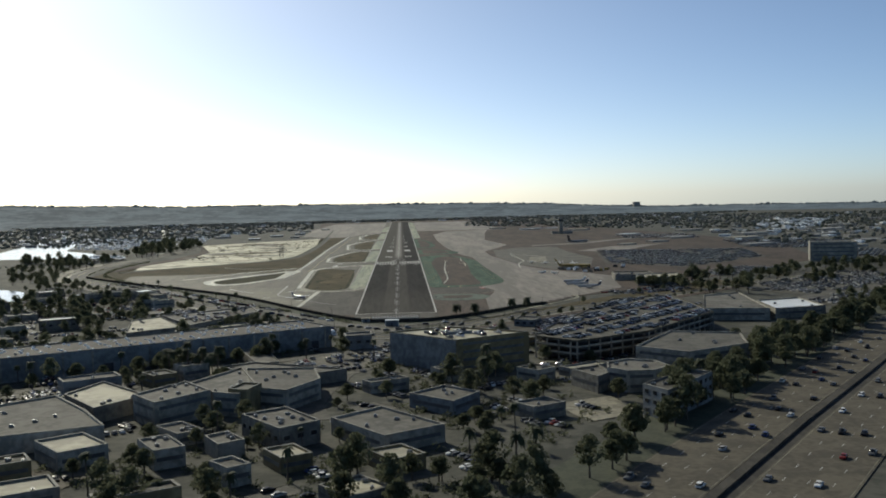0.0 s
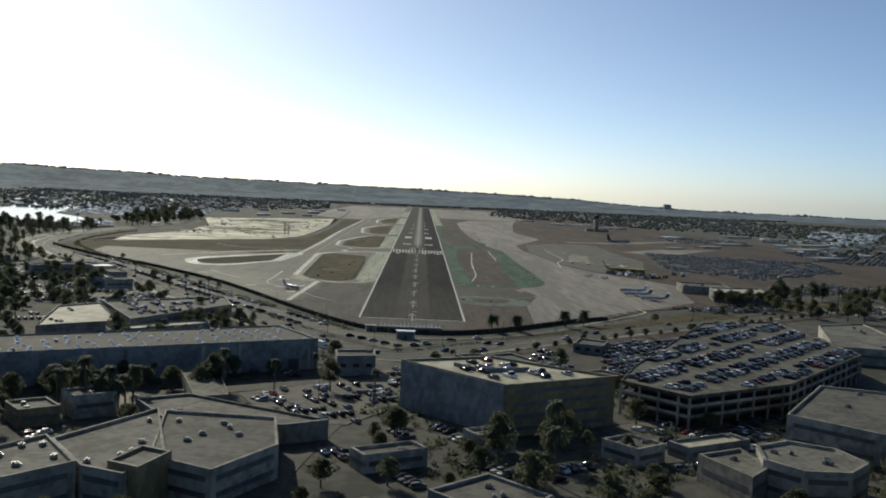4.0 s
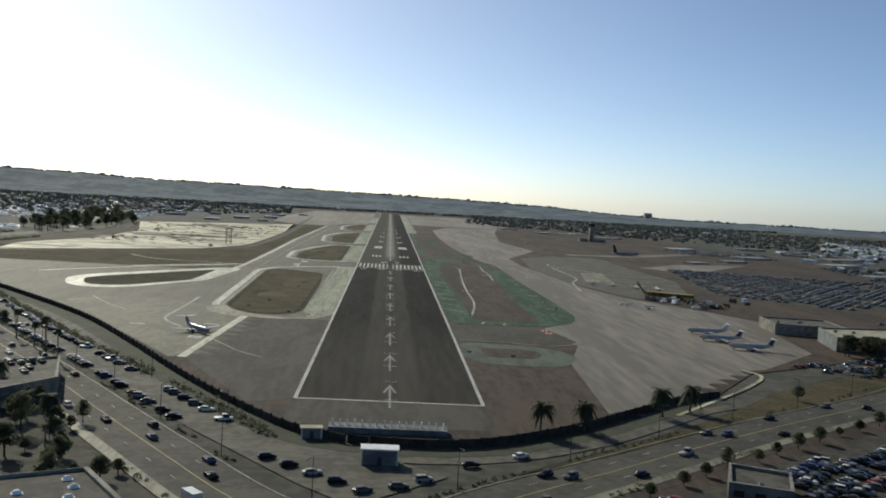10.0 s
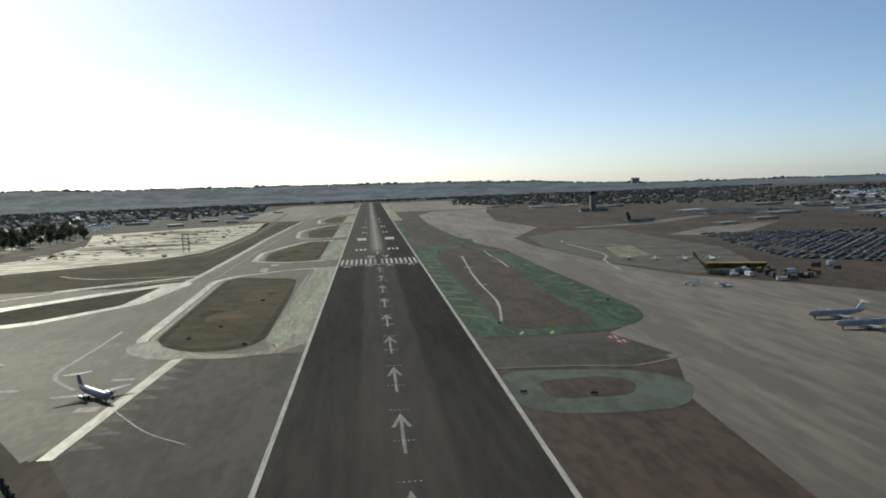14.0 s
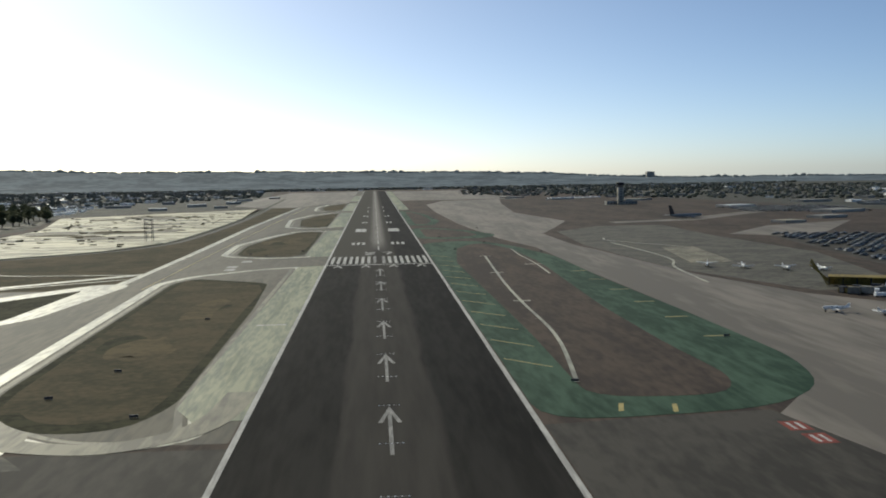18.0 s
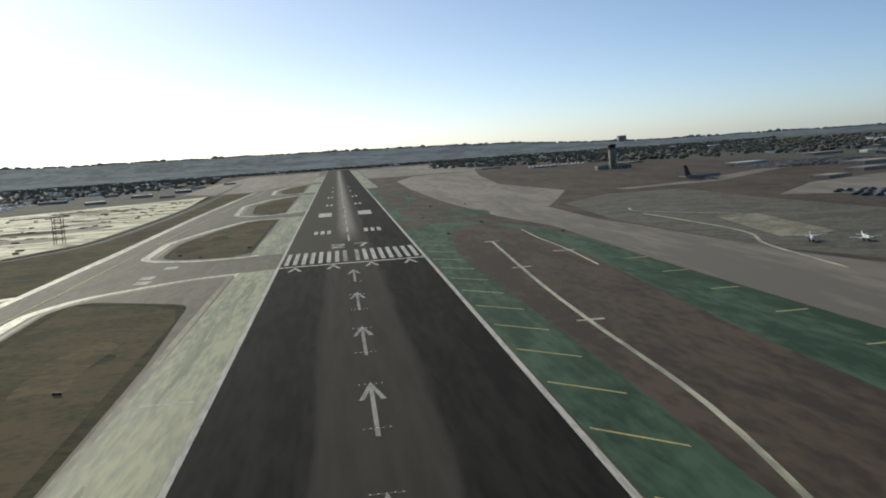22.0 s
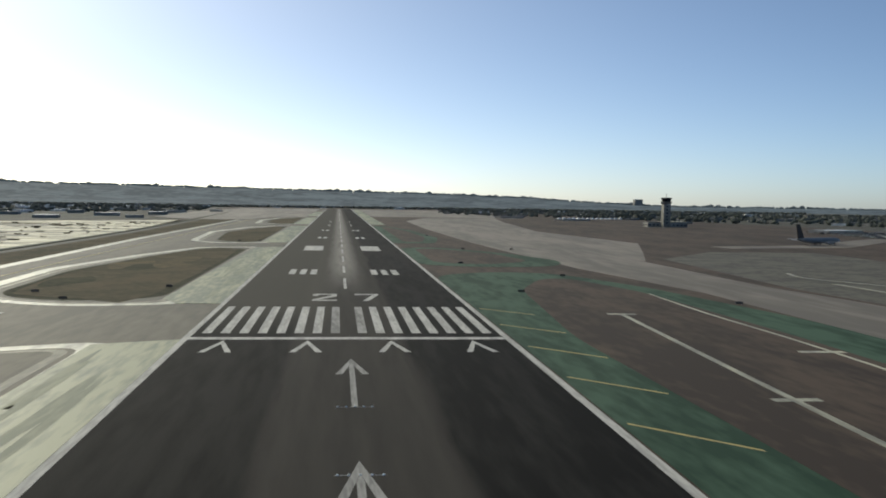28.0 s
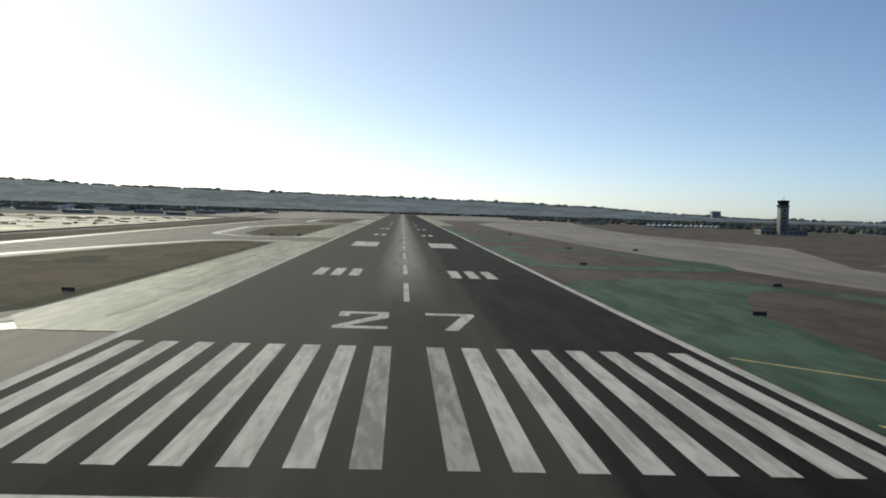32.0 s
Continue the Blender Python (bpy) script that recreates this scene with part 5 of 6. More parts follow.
def make_tree(seed, h, w):
    q = random.Random(seed)
    root = tagged(empty("tree"), "dark leafy broad tree with an uneven crown", "tree")
    bm = bmesh.new()
    bmesh.ops.create_cone(bm, cap_ends=True, segments=7, radius1=0.35, radius2=0.16, depth=h * 0.55, matrix=Matrix.Translation((0, 0, h * 0.27)))
    for k in range(4):
        a = k * 1.6 + q.random()
        bmesh.ops.create_cone(bm, cap_ends=True, segments=5, radius1=0.14, radius2=0.05, depth=h * 0.35,
                              matrix=Matrix.Translation((math.cos(a) * w * 0.14, math.sin(a) * w * 0.14, h * 0.5)) @ Matrix.Rotation(a, 4, "Z") @ Matrix.Rotation(0.7, 4, "Y"))
    part("trunk", bm, BARK, root)
    bm = bmesh.new()
    for k in range(6):
        a, d = q.uniform(0, 6.28), q.uniform(0.05, 0.34) * w
        z = h * q.uniform(0.45, 0.88)
        blob(bm, (math.cos(a) * d, math.sin(a) * d, z), w * q.uniform(0.12, 0.2), q)
    for k in range(720):
        a, d, z = q.uniform(0, 6.28), w * 0.55 * math.sqrt(q.random()), h * q.uniform(0.35, 1.02)
        d *= max(0.25, 1 - abs(z / h - 0.62) * 1.7)
        s = q.uniform(0.18, 0.42)
        m = Matrix.Translation((math.cos(a) * d, math.sin(a) * d, z)) @ Euler((q.uniform(0, 3), q.uniform(0, 3), q.uniform(0, 3))).to_matrix().to_4x4()
        vs = [bm.verts.new(m @ Vector(p)) for p in ((-s, -s * 0.6, 0), (s, -s * 0.4, 0.1), (s * 0.6, s, 0), (-s * 0.7, s * 0.6, -0.1))]
        bm.faces.new(vs)
    part("crown", bm, LEAF, root)
    return root


def make_palm(seed, h, spread):
    q = random.Random(seed)
    root = tagged(empty("palm_tree"), "tall palm tree with a drooping feathery crown", "palm tree")
    bm = bmesh.new()
    rings = []
    for k in range(7):
        t = k / 6
        rr = 0.34 - 0.14 * t + (0.12 if k == 0 else 0)
        rings.append([bm.verts.new((0.5 * t * t * math.sin(seed) + rr * math.cos(a), 0.5 * t * t + rr * math.sin(a), h * t)) for a in [i * 6.2832 / 8 for i in range(8)]])
    for a, b in zip(rings, rings[1:]):
        for i in range(8):
            bm.faces.new((a[i], a[(i + 1) % 8], b[(i + 1) % 8], b[i]))
    part("trunk", bm, BARK, root)
    bm = bmesh.new()
    top = Vector((0.5 * math.sin(seed), 0.5, h))
    for k in range(34 if spread < 4 else 70):
        a, up = q.uniform(0, 6.28), q.uniform(-0.5, 1.1)
        ln = spread * q.uniform(0.8, 1.1)
        pts = []
        for s in range(6):
            t = s / 5
            pts.append(top + Vector((math.cos(a) * ln * t, math.sin(a) * ln * t, ln * (up * t - 1.0 * t * t))))
        side = Vector((-math.sin(a), math.cos(a), 0))
        for sgn in (-1, 1):
            for i in range(5):
                wd = (0.18, 0.5, 0.55, 0.45, 0.3, 0.05)
                A, B = pts[i], pts[i + 1]
                C = B + side * sgn * wd[i + 1] - Vector((0, 0, 0.25 * wd[i + 1]))
                D = A + side * sgn * wd[i] - Vector((0, 0, 0.25 * wd[i]))
                bm.faces.new([bm.verts.new(p) for p in (A, B, C, D)])
    part("crown", bm, FROND, root)
    return root


TREES = [make_tree(1, 9, 8), make_tree(2, 7, 7), make_tree(3, 12, 9)]
FAT_PALMS = [make_palm(8, 8.5, 4.2), make_palm(9, 8.0, 4.4)]
for o in FAT_PALMS:
    tagged(o, "short stout palm with a broad dark crown", "palm tree")
PALMS = [make_palm(5, 11, 2.6), make_palm(6, 8.5, 3.0), make_palm(7, 14, 2.4)]
planted = set()
FAR_PLANTS = []
def plant(kind, x, y, q, group, z=-0.3, s=None, far=False):
    base = (TREES if kind == "tree" else PALMS)[q.randrange(3)]
    sc = s or q.uniform(0.8, 1.2)
    m = pose(x, y, z, 0, 0, q.uniform(0, 360))
    if far:
        FAR_PLANTS.append((base, m @ Matrix.Scale(sc, 4)))
        return
    if base.name not in planted:
        planted.add(base.name)
        o = base
        o.matrix_world = m
    else:
        o = copy_thing(base, m)
    o.scale = (sc, sc, sc)
    tagged(o, group=group)
    return o


q = random.Random(31)
for k, (x, y) in enumerate(((43, -586), (57, -580), (87, -556), (99, -546))):
    o = FAT_PALMS[k] if k < 2 else copy_thing(FAT_PALMS[k - 2], Matrix())
    o.matrix_world = pose(x, y, -0.3, 0, 0, 70 * k)
    tagged(o, group="palms along the street")
for x, y in ((147, -519), (205, -465), (232, -440)):
    plant("tree", x, y, q, "trees along the street", s=q.uniform(0.6, 0.8))
for x, y in ((-137, -479), (-119, -506), (-128, -492), (-150, -462), (-166, -440), (-185, -412), (-205, -385), (-225, -352), (-246, -322),
             (-100, -590), (-118, -560), (-88, -604)):
    plant("palm", x, y, q, "palms along the street")
for x, y, h in along(offset_line(VERGE_LINE, -17.5), 13.0):
    plant("tree", x + q.uniform(-1.5, 1.5), y + q.uniform(-1.5, 1.5), q, "small trees on the verge", s=q.uniform(0.34, 0.55))
for k in range(12):
    plant("palm", -112 + 2.2 * k + q.uniform(-1, 1), -791 + 5 * math.sin(k * 2.3), q, "tall palms in the yard", s=q.uniform(0.95, 1.25))
def grove(pts, count, group, seed, s=(0.8, 1.3), palms=0.1, far=False):
    g = random.Random(seed)
    xs, ys = [p[0] for p in pts], [p[1] for p in pts]
    n = 0
    for _ in range(count * 30):
        x, y = g.uniform(min(xs), max(xs)), g.uniform(min(ys), max(ys))
        if inside(pts, x, y):
            plant("palm" if g.random() < palms else "tree", x, y, g, group, s=g.uniform(*s), far=far)
            n += 1
            if n == count:
                return
# the bank beside the freeway
for x, y, h in along(offset_line(FW, 35), 9.0):
    if -1040 < y < -480:
        plant("tree", x + q.uniform(-8, 8), y + q.uniform(-8, 8), q, "trees on the freeway bank", s=q.uniform(0.8, 1.5))
grove([(140, -880), (215, -780), (190, -740), (140, -830), (118, -870)], 16, "trees by the blocks", 41)
grove([(-235, -850), (-60, -755), (-70, -742), (-245, -835)], 34, "trees behind the warehouse", 42, (0.7, 1.2), 0.15)
grove([(-120, -1000), (-60, -960), (-40, -1010), (-90, -1060)], 16, "garden trees", 43)
grove([(-30, -965), (40, -955), (60, -1010), (-20, -1020)], 14, "garden trees", 44)
grove([(20, -830), (70, -825), (78, -900), (30, -880)], 12, "garden trees", 45)
grove([(-240, -740), (-140, -660), (-100, -640), (-62, -660), (-60, -672), (-240, -772)], 22, "trees beside the warehouse", 46)
grove([(230, -420), (330, -330), (300, -480), (255, -520)], 22, "trees by the hangars", 47)
grove([(-340, -330), (-300, -320), (-200, -450), (-180, -560), (-330, -560), (-420, -480), (-345, -440)], 60, "trees of the western blocks", 48, (0.7, 1.3), 0.12, far=True)
grove([(-560, 60), (-440, -60), (-400, -200), (-520, -260), (-640, -80)], 40, "trees along the bay", 49, (0.8, 1.5), 0.1, far=True)
grove([(-500, 440), (-430, 300), (-392, 300), (-376, 640), (-400, 720), (-470, 760)], 60, "dark trees at the marina", 50, (1.2, 2.0), 0.0, far=True)
grove([(120, -905), (215, -790), (262, -728), (330, -640), (300, -640), (230, -725), (175, -800), (105, -890)], 70, "trees on the freeway bank", 53, (0.8, 1.5), 0.05, far=True)
grove([(-250, -660), (-190, -600), (-175, -560), (-215, -520), (-300, -560)], 40, "trees of the western blocks", 54, (0.6, 1.1), 0.1, far=True)
grove([(205, -400), (222, -395), (262, -392), (300, -340), (290, -330), (255, -400), (230, -412)], 26, "trees by the hangars", 55, (0.8, 1.2), 0.1, far=True)
grove([(-620, 330), (-440, 270), (-415, 110), (-440, 60), (-560, 180)], 60, "trees along the bay", 56, (0.8, 1.4), 0.1, far=True)
grove([(290, -345), (330, -320), (560, -180), (700, -100), (640, -240), (480, -330), (460, -290), (380, -340)], 90, "trees by the far lots", 58, (0.7, 1.3), 0.08, far=True)
grove([(300, -600), (360, -640), (560, -400), (700, -200), (660, -190), (520, -360)], 70, "trees on the freeway bank", 59, (0.7, 1.3), 0.05, far=True)
grove([(-136, -645), (-100, -570), (-84, -585), (-66, -655), (-80, -672), (-112, -672)], 34, "trees by the garage", 64, (0.4, 0.8), 0.15, far=True)
grove([(-452, 70), (-428, 60), (-428, 0), (-408, -96), (-352, -206), (-300, -284), (-322, -296), (-385, -222), (-440, -110)], 55, "trees west of the street", 65, (0.5, 1.0), 0.12, far=True)
grove([(-620, 0), (-460, 90), (-440, -100), (-420, -210), (-480, -215), (-560, -110)], 50, "trees along the bay", 66, (0.6, 1.2), 0.08, far=True)
grove([(260, -520), (420, -380), (520, -260), (430, -250), (300, -400)], 26, "trees by the far lots", 51, far=True)

# trees, hedges and cars that fill the gaps between the city blocks
taken = [pts for _, pts, *_ in CITY] + [DECK, WH]
def free(x, y, pad):
    if any(inside(p, x + dx, y + dy) for p in taken for dx, dy in ((0, 0), (pad, 0), (-pad, 0), (0, pad), (0, -pad))):
        return False
    lanes = ((PERIMETER_ROAD, 13), (SIDE_ROAD, 9), (BACK_ROAD, 8), (FW, 60))
    for line, w in lanes:
        for p0, p1 in zip(line, line[1:]):
            p0, p1 = Vector(p0), Vector(p1)
            t = max(0, min(1, (Vector((x, y)) - p0).dot(p1 - p0) / (p1 - p0).length_squared))
            if (p0.lerp(p1, t) - Vector((x, y))).length < w:
                return False
    return True
# small sheds, shops and yards between the larger blocks
g = random.Random(57)
n = tries = 0
while n < 78 and tries < 9000:
    tries += 1
    x, y = g.uniform(-270, 200), g.uniform(-1075, -690)
    w, l, a = g.uniform(8, 17), g.uniform(10, 26), radians(g.choice((30, 38, 120)))
    ca, sa = math.cos(a), math.sin(a)
    def quad(grow):
        return [(x + ca * i * (w + grow) - sa * j * (l + grow), y + sa * i * (w + grow) + ca * j * (l + grow)) for i, j in ((-.5, -.5), (0, -.5), (.5, -.5), (.5, 0), (.5, .5), (0, .5), (-.5, .5), (-.5, 0))]
    if not free(x, y, 3) or not all(free(px, py, 1.5) for px, py in quad(5)):
        continue
    if n % 4 == 3:
        slab("yard", quad(0)[::2], g.choice((LOT, COURT, LOT)), "worn paved yard between buildings", -0.14, "pavement")
        for j in range(int(l / 3.1)):
            if g.random() < 0.7:
                put_car(x - sa * (j * 3.1 - l / 2 + 2), y + ca * (j * 3.1 - l / 2 + 2), -0.13, math.degrees(a), g, "", "", single=False)
    else:
        h = g.uniform(3.2, 6.5)
        building("shop_building", quad(0)[::2], h, g.choice((WALL, WALL, WALL_BLUE, WALL_TAN)), g.choice((ROOF, ROOF, ROOF, ROOF_PALE)), "small flat-roofed building in a city block", "building", 1, bands=True)
        units(quad(0)[::2], h, g.randrange(0, 4), n)
    taken.append(quad(0)[::2])
    n += 1
g = random.Random(52)
n = 0
while n < 130:
    x, y = g.uniform(-250, 170), g.uniform(-1070, -690)
    if free(x, y, 4) and noise.noise((x / 45, y / 45, 1.0)) > -0.15:
        plant("palm" if g.random() < 0.12 else "tree", x, y, g, "trees between the city blocks", s=g.uniform(0.5, 1.0))
        n += 1

def join_plants():
    """The far groves, too dense to tell their trees apart."""
    verts, faces, idx = [], [], []
    for base, m in FAR_PLANTS:
        for ch in base.children:
            b = len(verts)
            verts.extend(tuple(m @ v.co) for v in ch.data.vertices)
            mi = 0 if ch.name.startswith("trunk") else 1
            for p in ch.data.polygons:
                faces.append([b + i for i in p.vertices])
                idx.append(mi)
    me = bpy.data.meshes.new("far_grove")
    me.from_pydata(verts, [], faces)
    me.materials.append(BARK), me.materials.append(LEAF)
    me.polygons.foreach_set("material_index", idx)
    tagged(new("far_grove", me), "dense dark groves of leafy trees and palms near the bay", "trees", kind="stuff")
LAGOON = [(-412, -236), (-376, -276), (-352, -352), (-350, -428), (-400, -462), (-500, -430), (-560, -300), (-480, -225)]
# low town blocks west of the field, each a small building of its own
g = random.Random(61)
n = 0
while n < 34:
    x, y = g.uniform(-470, -190), g.uniform(-680, -280)
    # keep clear of the street, the strip and the buildings placed above
    d = min((Vector((x, y)) - Vector(p)).length for p in PERIMETER_ROAD)
    if d < 24 or x > -190 or inside([(-250, -790), (-30, -660), (-90, -500), (-200, -560)], x, y):
        continue
    if (y > -300 and x > -330) or any(inside(LAGOON, x + dx, y + dy) for dx in (-22, 0, 22) for dy in (-22, 0, 22)):
        continue
    w, l, a = g.uniform(9, 20), g.uniform(12, 30), radians(g.choice((32, 122)))
    ca, sa = math.cos(a), math.sin(a)
    pts = [(x + ca * i * w - sa * j * l, y + sa * i * w + ca * j * l) for i, j in ((-.5, -.5), (.5, -.5), (.5, .5), (-.5, .5))]
    h = g.uniform(4, 8)
    building("town_building", pts, h, WALL, g.choice((ROOF, ROOF, ROOF_PALE, ROOF, ROOF_WHITE)), "low flat-roofed town building among trees", "building", 1 if g.random() < 0.5 else 0, bands=True)
    taken.append(pts)
    n += 1
g = random.Random(62)
n = 0
while n < 330:
    x, y = g.uniform(-480, -60), g.uniform(-820, -250)
    if free(x, y, 3) and noise.noise((x / 38, y / 38, 2.0)) > -0.2 and not inside(LAGOON, x, y) and not inside(AIRFIELD, x, y) and not inside(AIRFIELD, x + 24, y + 24):
        plant("palm" if g.random() < 0.1 else "tree", x, y, g, "", s=g.uniform(0.45, 0.9), far=True)
        n += 1
join_plants()
# car parks between the western blocks
g = random.Random(77)
WEST_LOTS = (([(-262, -470), (-228, -520), (-168, -545), (-150, -470), (-190, -415)], 32), ([(-330, -500), (-270, -540), (-240, -620), (-320, -640), (-390, -560)], 32),
             ([(-318, -318), (-282, -350), (-250, -430), (-300, -440), (-336, -380)], 122), ([(-300, -690), (-240, -660), (-230, -740), (-330, -790)], 32))
for pts, hd in WEST_LOTS:
    cx, cy = sum(p[0] for p in pts) / len(pts), sum(p[1] for p in pts) / len(pts)
    slab("western_lot", rounded(pts, 6), LOT, "worn asphalt car park between the blocks", -0.16, "parking lot")
    turn = Matrix.Rotation(radians(hd), 2)
    for i in range(-12, 13):
        for j in range(-34, 35):
            w = turn @ Vector((j * 2.9, i * 8.2 + (1.3 if i % 2 else -1.3)))
            x, y = cx + w.x, cy + w.y
            if inside(pts, x, y) and g.random() < 0.6 and noise.noise((x / 20, y / 20, 3.0)) > -0.25 and free(x, y, 3):
                put_car(x, y, -0.15, hd + 90 + g.choice((0, 180)), g, "", "", single=False)
g = random.Random(63)
for k in range(150):
    x, y = g.uniform(-420, -150), g.uniform(-720, -300)
    if free(x, y, 4) and not inside(AIRFIELD, x + 20, y + 20) and not inside(LAGOON, x, y):
        for j in range(g.randrange(2, 6)):
            put_car(x + 2.9 * j * 0.85, y + 2.9 * j * 0.53, -0.28, 122, g, "", "", single=False)
# cars left in small groups in the yards of the near blocks
g = random.Random(69)
for k in range(420):
    x, y, hd = g.uniform(-270, 190), g.uniform(-1080, -690), g.choice((30, 38, 120))
    if free(x, y, 5):
        c = Matrix.Rotation(radians(hd), 2)
        for j in range(g.randrange(2, 7)):
            w = c @ Vector((0, 2.9 * j))
            if free(x + w.x, y + w.y, 2.5):
                put_car(x + w.x, y + w.y, -0.28, hd + g.choice((0, 180)), g, "", "", single=False)
join_cars()


# ---- aircraft ----
def make_plane(name, length, span, rad, body, label, props=False, tail=None, high=False, ttail=True, fin=0.13, wing=None):
    root = tagged(empty(name), label, "aircraft")
    z = rad + 0.9
    prof = [(0.5, 0.05), (0.485, 0.35), (0.45, 0.72), (0.38, 0.97), (0.2, 1), (-0.15, 1), (-0.3, 0.85), (-0.42, 0.5), (-0.5, 0.15)]
    bm = bmesh.new()
    rings = []
    for t, k in prof:
        up = max(0, -t - 0.2) * rad * 2.0
        rings.append([bm.verts.new((t * length, k * rad * math.cos(a), z + up + k * rad * math.sin(a))) for a in [i * 6.2832 / 14 for i in range(14)]])
    for a, b in zip(rings, rings[1:]):
        for i in range(14):
            bm.faces.new((a[i], a[(i + 1) % 14], b[(i + 1) % 14], b[i]))
    bm.faces.new(rings[0]), bm.faces.new(rings[-1][::-1])
    bmesh.ops.recalc_face_normals(bm, faces=bm.faces)
    for f in bm.faces:
        f.smooth = True
    part("fuselage", bm, body, root)
    def panel(nm, pts, th, material, parent=root):
        """A tapered panel from (x lead, x trail, y, z) stations."""
        bm = bmesh.new()
        rows = [[bm.verts.new(p) for p in ((a, y, zz), ((a + b) / 2, y + 0, zz + th), (b, y, zz), ((a + b) / 2, y, zz - th * 0.6))] for a, b, y, zz in pts]
        for u_, v_ in zip(rows, rows[1:]):
            for i in range(4):
                bm.faces.new((u_[i], u_[(i + 1) % 4], v_[(i + 1) % 4], v_[i]))
        bm.faces.new(rows[0][::-1]), bm.faces.new(rows[-1])
        bmesh.ops.recalc_face_normals(bm, faces=bm.faces)
        part(nm, bm, material, parent)
    zw = z + (rad * 0.9 if high else -rad * 0.6)
    for s in (-1, 1):
        panel("wing", [(0.07 * length, -0.08 * length, s * rad * 0.6, zw), (-0.02 * length, -0.09 * length, s * span / 2, zw + 0.03 * span)], 0.22, wing or body)
    ztail = z + rad * 0.8 + fin * length
    bm = bmesh.new()
    t = 0.18
    base = [(-0.33, z + rad * 0.8), (-0.47, z + rad * 0.7), (-0.52, ztail), (-0.44, ztail)]
    l = [bm.verts.new((x * length, -t, zz)) for x, zz in base]
    r_ = [bm.verts.new((x * length, t, zz)) for x, zz in base]
    bm.faces.new(l), bm.faces.new(r_[::-1])
    for i in range(4):
        bm.faces.new((l[i], r_[i], r_[(i + 1) % 4], l[(i + 1) % 4]))
    part("tail_fin", bm, tail or body, root)
    zs = ztail if ttail else z + rad * 0.6
    for s in (-1, 1):
        panel("tailplane", [(-0.43 * length, -0.52 * length, 0, zs), (-0.47 * length, -0.53 * length, s * span * 0.19, zs + 0.1)], 0.12, wing or body)
    for s in (-1, 1):
        bm = bmesh.new()
        cx, cy, cz = (0.06 * length, s * span * 0.17, zw - 0.1) if (props or not ttail) else (-0.3 * length, s * rad * 1.5, z + rad * 0.4)
        bmesh.ops.create_cone(bm, cap_ends=True, segments=12, radius1=rad * 0.42, radius2=rad * 0.5, depth=length * 0.15, matrix=Matrix.Translation((cx, cy, cz)) @ Matrix.Rotation(radians(90), 4, "Y"))
        e = part("engine", bm, body, root)
        if props:
            bm = bmesh.new()
            for k in range(4):
                add_box(bm, (-0.05, -0.1, 0.1), (0.05, 0.1, 1.6), Matrix.Translation((cx + length * 0.085, cy, cz)) @ Matrix.Rotation(k * 1.5708 + 0.4, 4, "X"))
            part("propeller", bm, DARK, e)
        part("landing_gear", box((-0.02 * length - 0.3, s * rad * 1.1 - 0.2, 0), (-0.02 * length + 0.3, s * rad * 1.1 + 0.2, z - rad * 0.5)), RUBBER, root)
    part("nose_gear", box((0.38 * length - 0.25, -0.15, 0), (0.38 * length + 0.25, 0.15, z - rad * 0.6)), RUBBER, root)
    for s in (-1, 1):
        for k in range(9 if length > 12 else 3):
            x = (-0.22 + 0.56 * k / (9 if length > 12 else 3)) * length
            part("window", box((x - 0.22, s * rad * 0.96 - 0.04, z + 0.15), (x + 0.22, s * rad * 0.96 + 0.04, z + 0.5)), GLASS, root)
    part("windscreen", box((0.44 * length, -rad * 0.5, z + rad * 0.32), (0.46 * length, rad * 0.5, z + rad * 0.62)), GLASS, root)
    return root


SILVER = mat("silver_aircraft_paint", (0.42, 0.42, 0.41), 0.3, 1, 0.1, amount=0.15)
NAVY = mat("dark_blue_paint", (0.03, 0.04, 0.08), 0.3, 1, 0.1, amount=0.2)
pl = make_plane("regional_aircraft", 22, 23.5, 1.2, mat("blue_grey_aircraft_paint", (0.2, 0.22, 0.27), 0.3, 1, 0.1, amount=0.15), "dark-bodied twin-propeller airliner with white wings and high tail on the pad", props=True, wing=WHITE)
pl.matrix_world = pose(-86, -423, 0.03, 0, 0, -52)
for k, (x, y) in enumerate(((171, -346), (169, -372), (175, -399))):
    pl = make_plane("regional_aircraft", 22, 21, 1.25, SILVER, "silver-grey twin-propeller airliner with a high tail parked on the apron", props=True, tail=NAVY if k else WHITE)
    pl.matrix_world = pose(x, y, 0.04, 0, 0, 176)
    tagged(pl, group="airliners on the apron")
pl = make_plane("cargo_jet", 47, 38, 1.95, mat("grey_jet_paint", (0.2, 0.21, 0.215), 0.35, 1, 0.1, amount=0.15), "grey cargo jet with a dark tail by the far sheds", tail=mat("brown_black_tail", (0.05, 0.035, 0.03), 0.4), ttail=False, fin=0.2)
pl.matrix_world = pose(318, 438, 0.0, 0, 0, 28)
for k, (x, y) in enumerate(((169, -55), (184, -66), (200, -80), (216, -86))):
    pl = make_plane("light_aircraft", 9, 11, 0.65, WHITE, "small white light aircraft tied down on the ramp", props=False, ttail=False, high=k % 2 == 0)
    pl.matrix_world = pose(x, y, 0.02, 0, 0, -110 + 9 * k)
    tagged(pl, group="light aircraft on the ramp")
pl = make_plane("light_aircraft", 9, 11, 0.65, WHITE, "small white light aircraft taxiing on the apron", ttail=False)
pl.matrix_world = pose(158, -219, 0.05, 0, 0, 160)
pl = make_plane("light_aircraft", 9, 11, 0.65, WHITE, "small white light aircraft standing at the apron's edge", ttail=False)
pl.matrix_world = pose(170, -231, 0.05, 0, 0, 20)

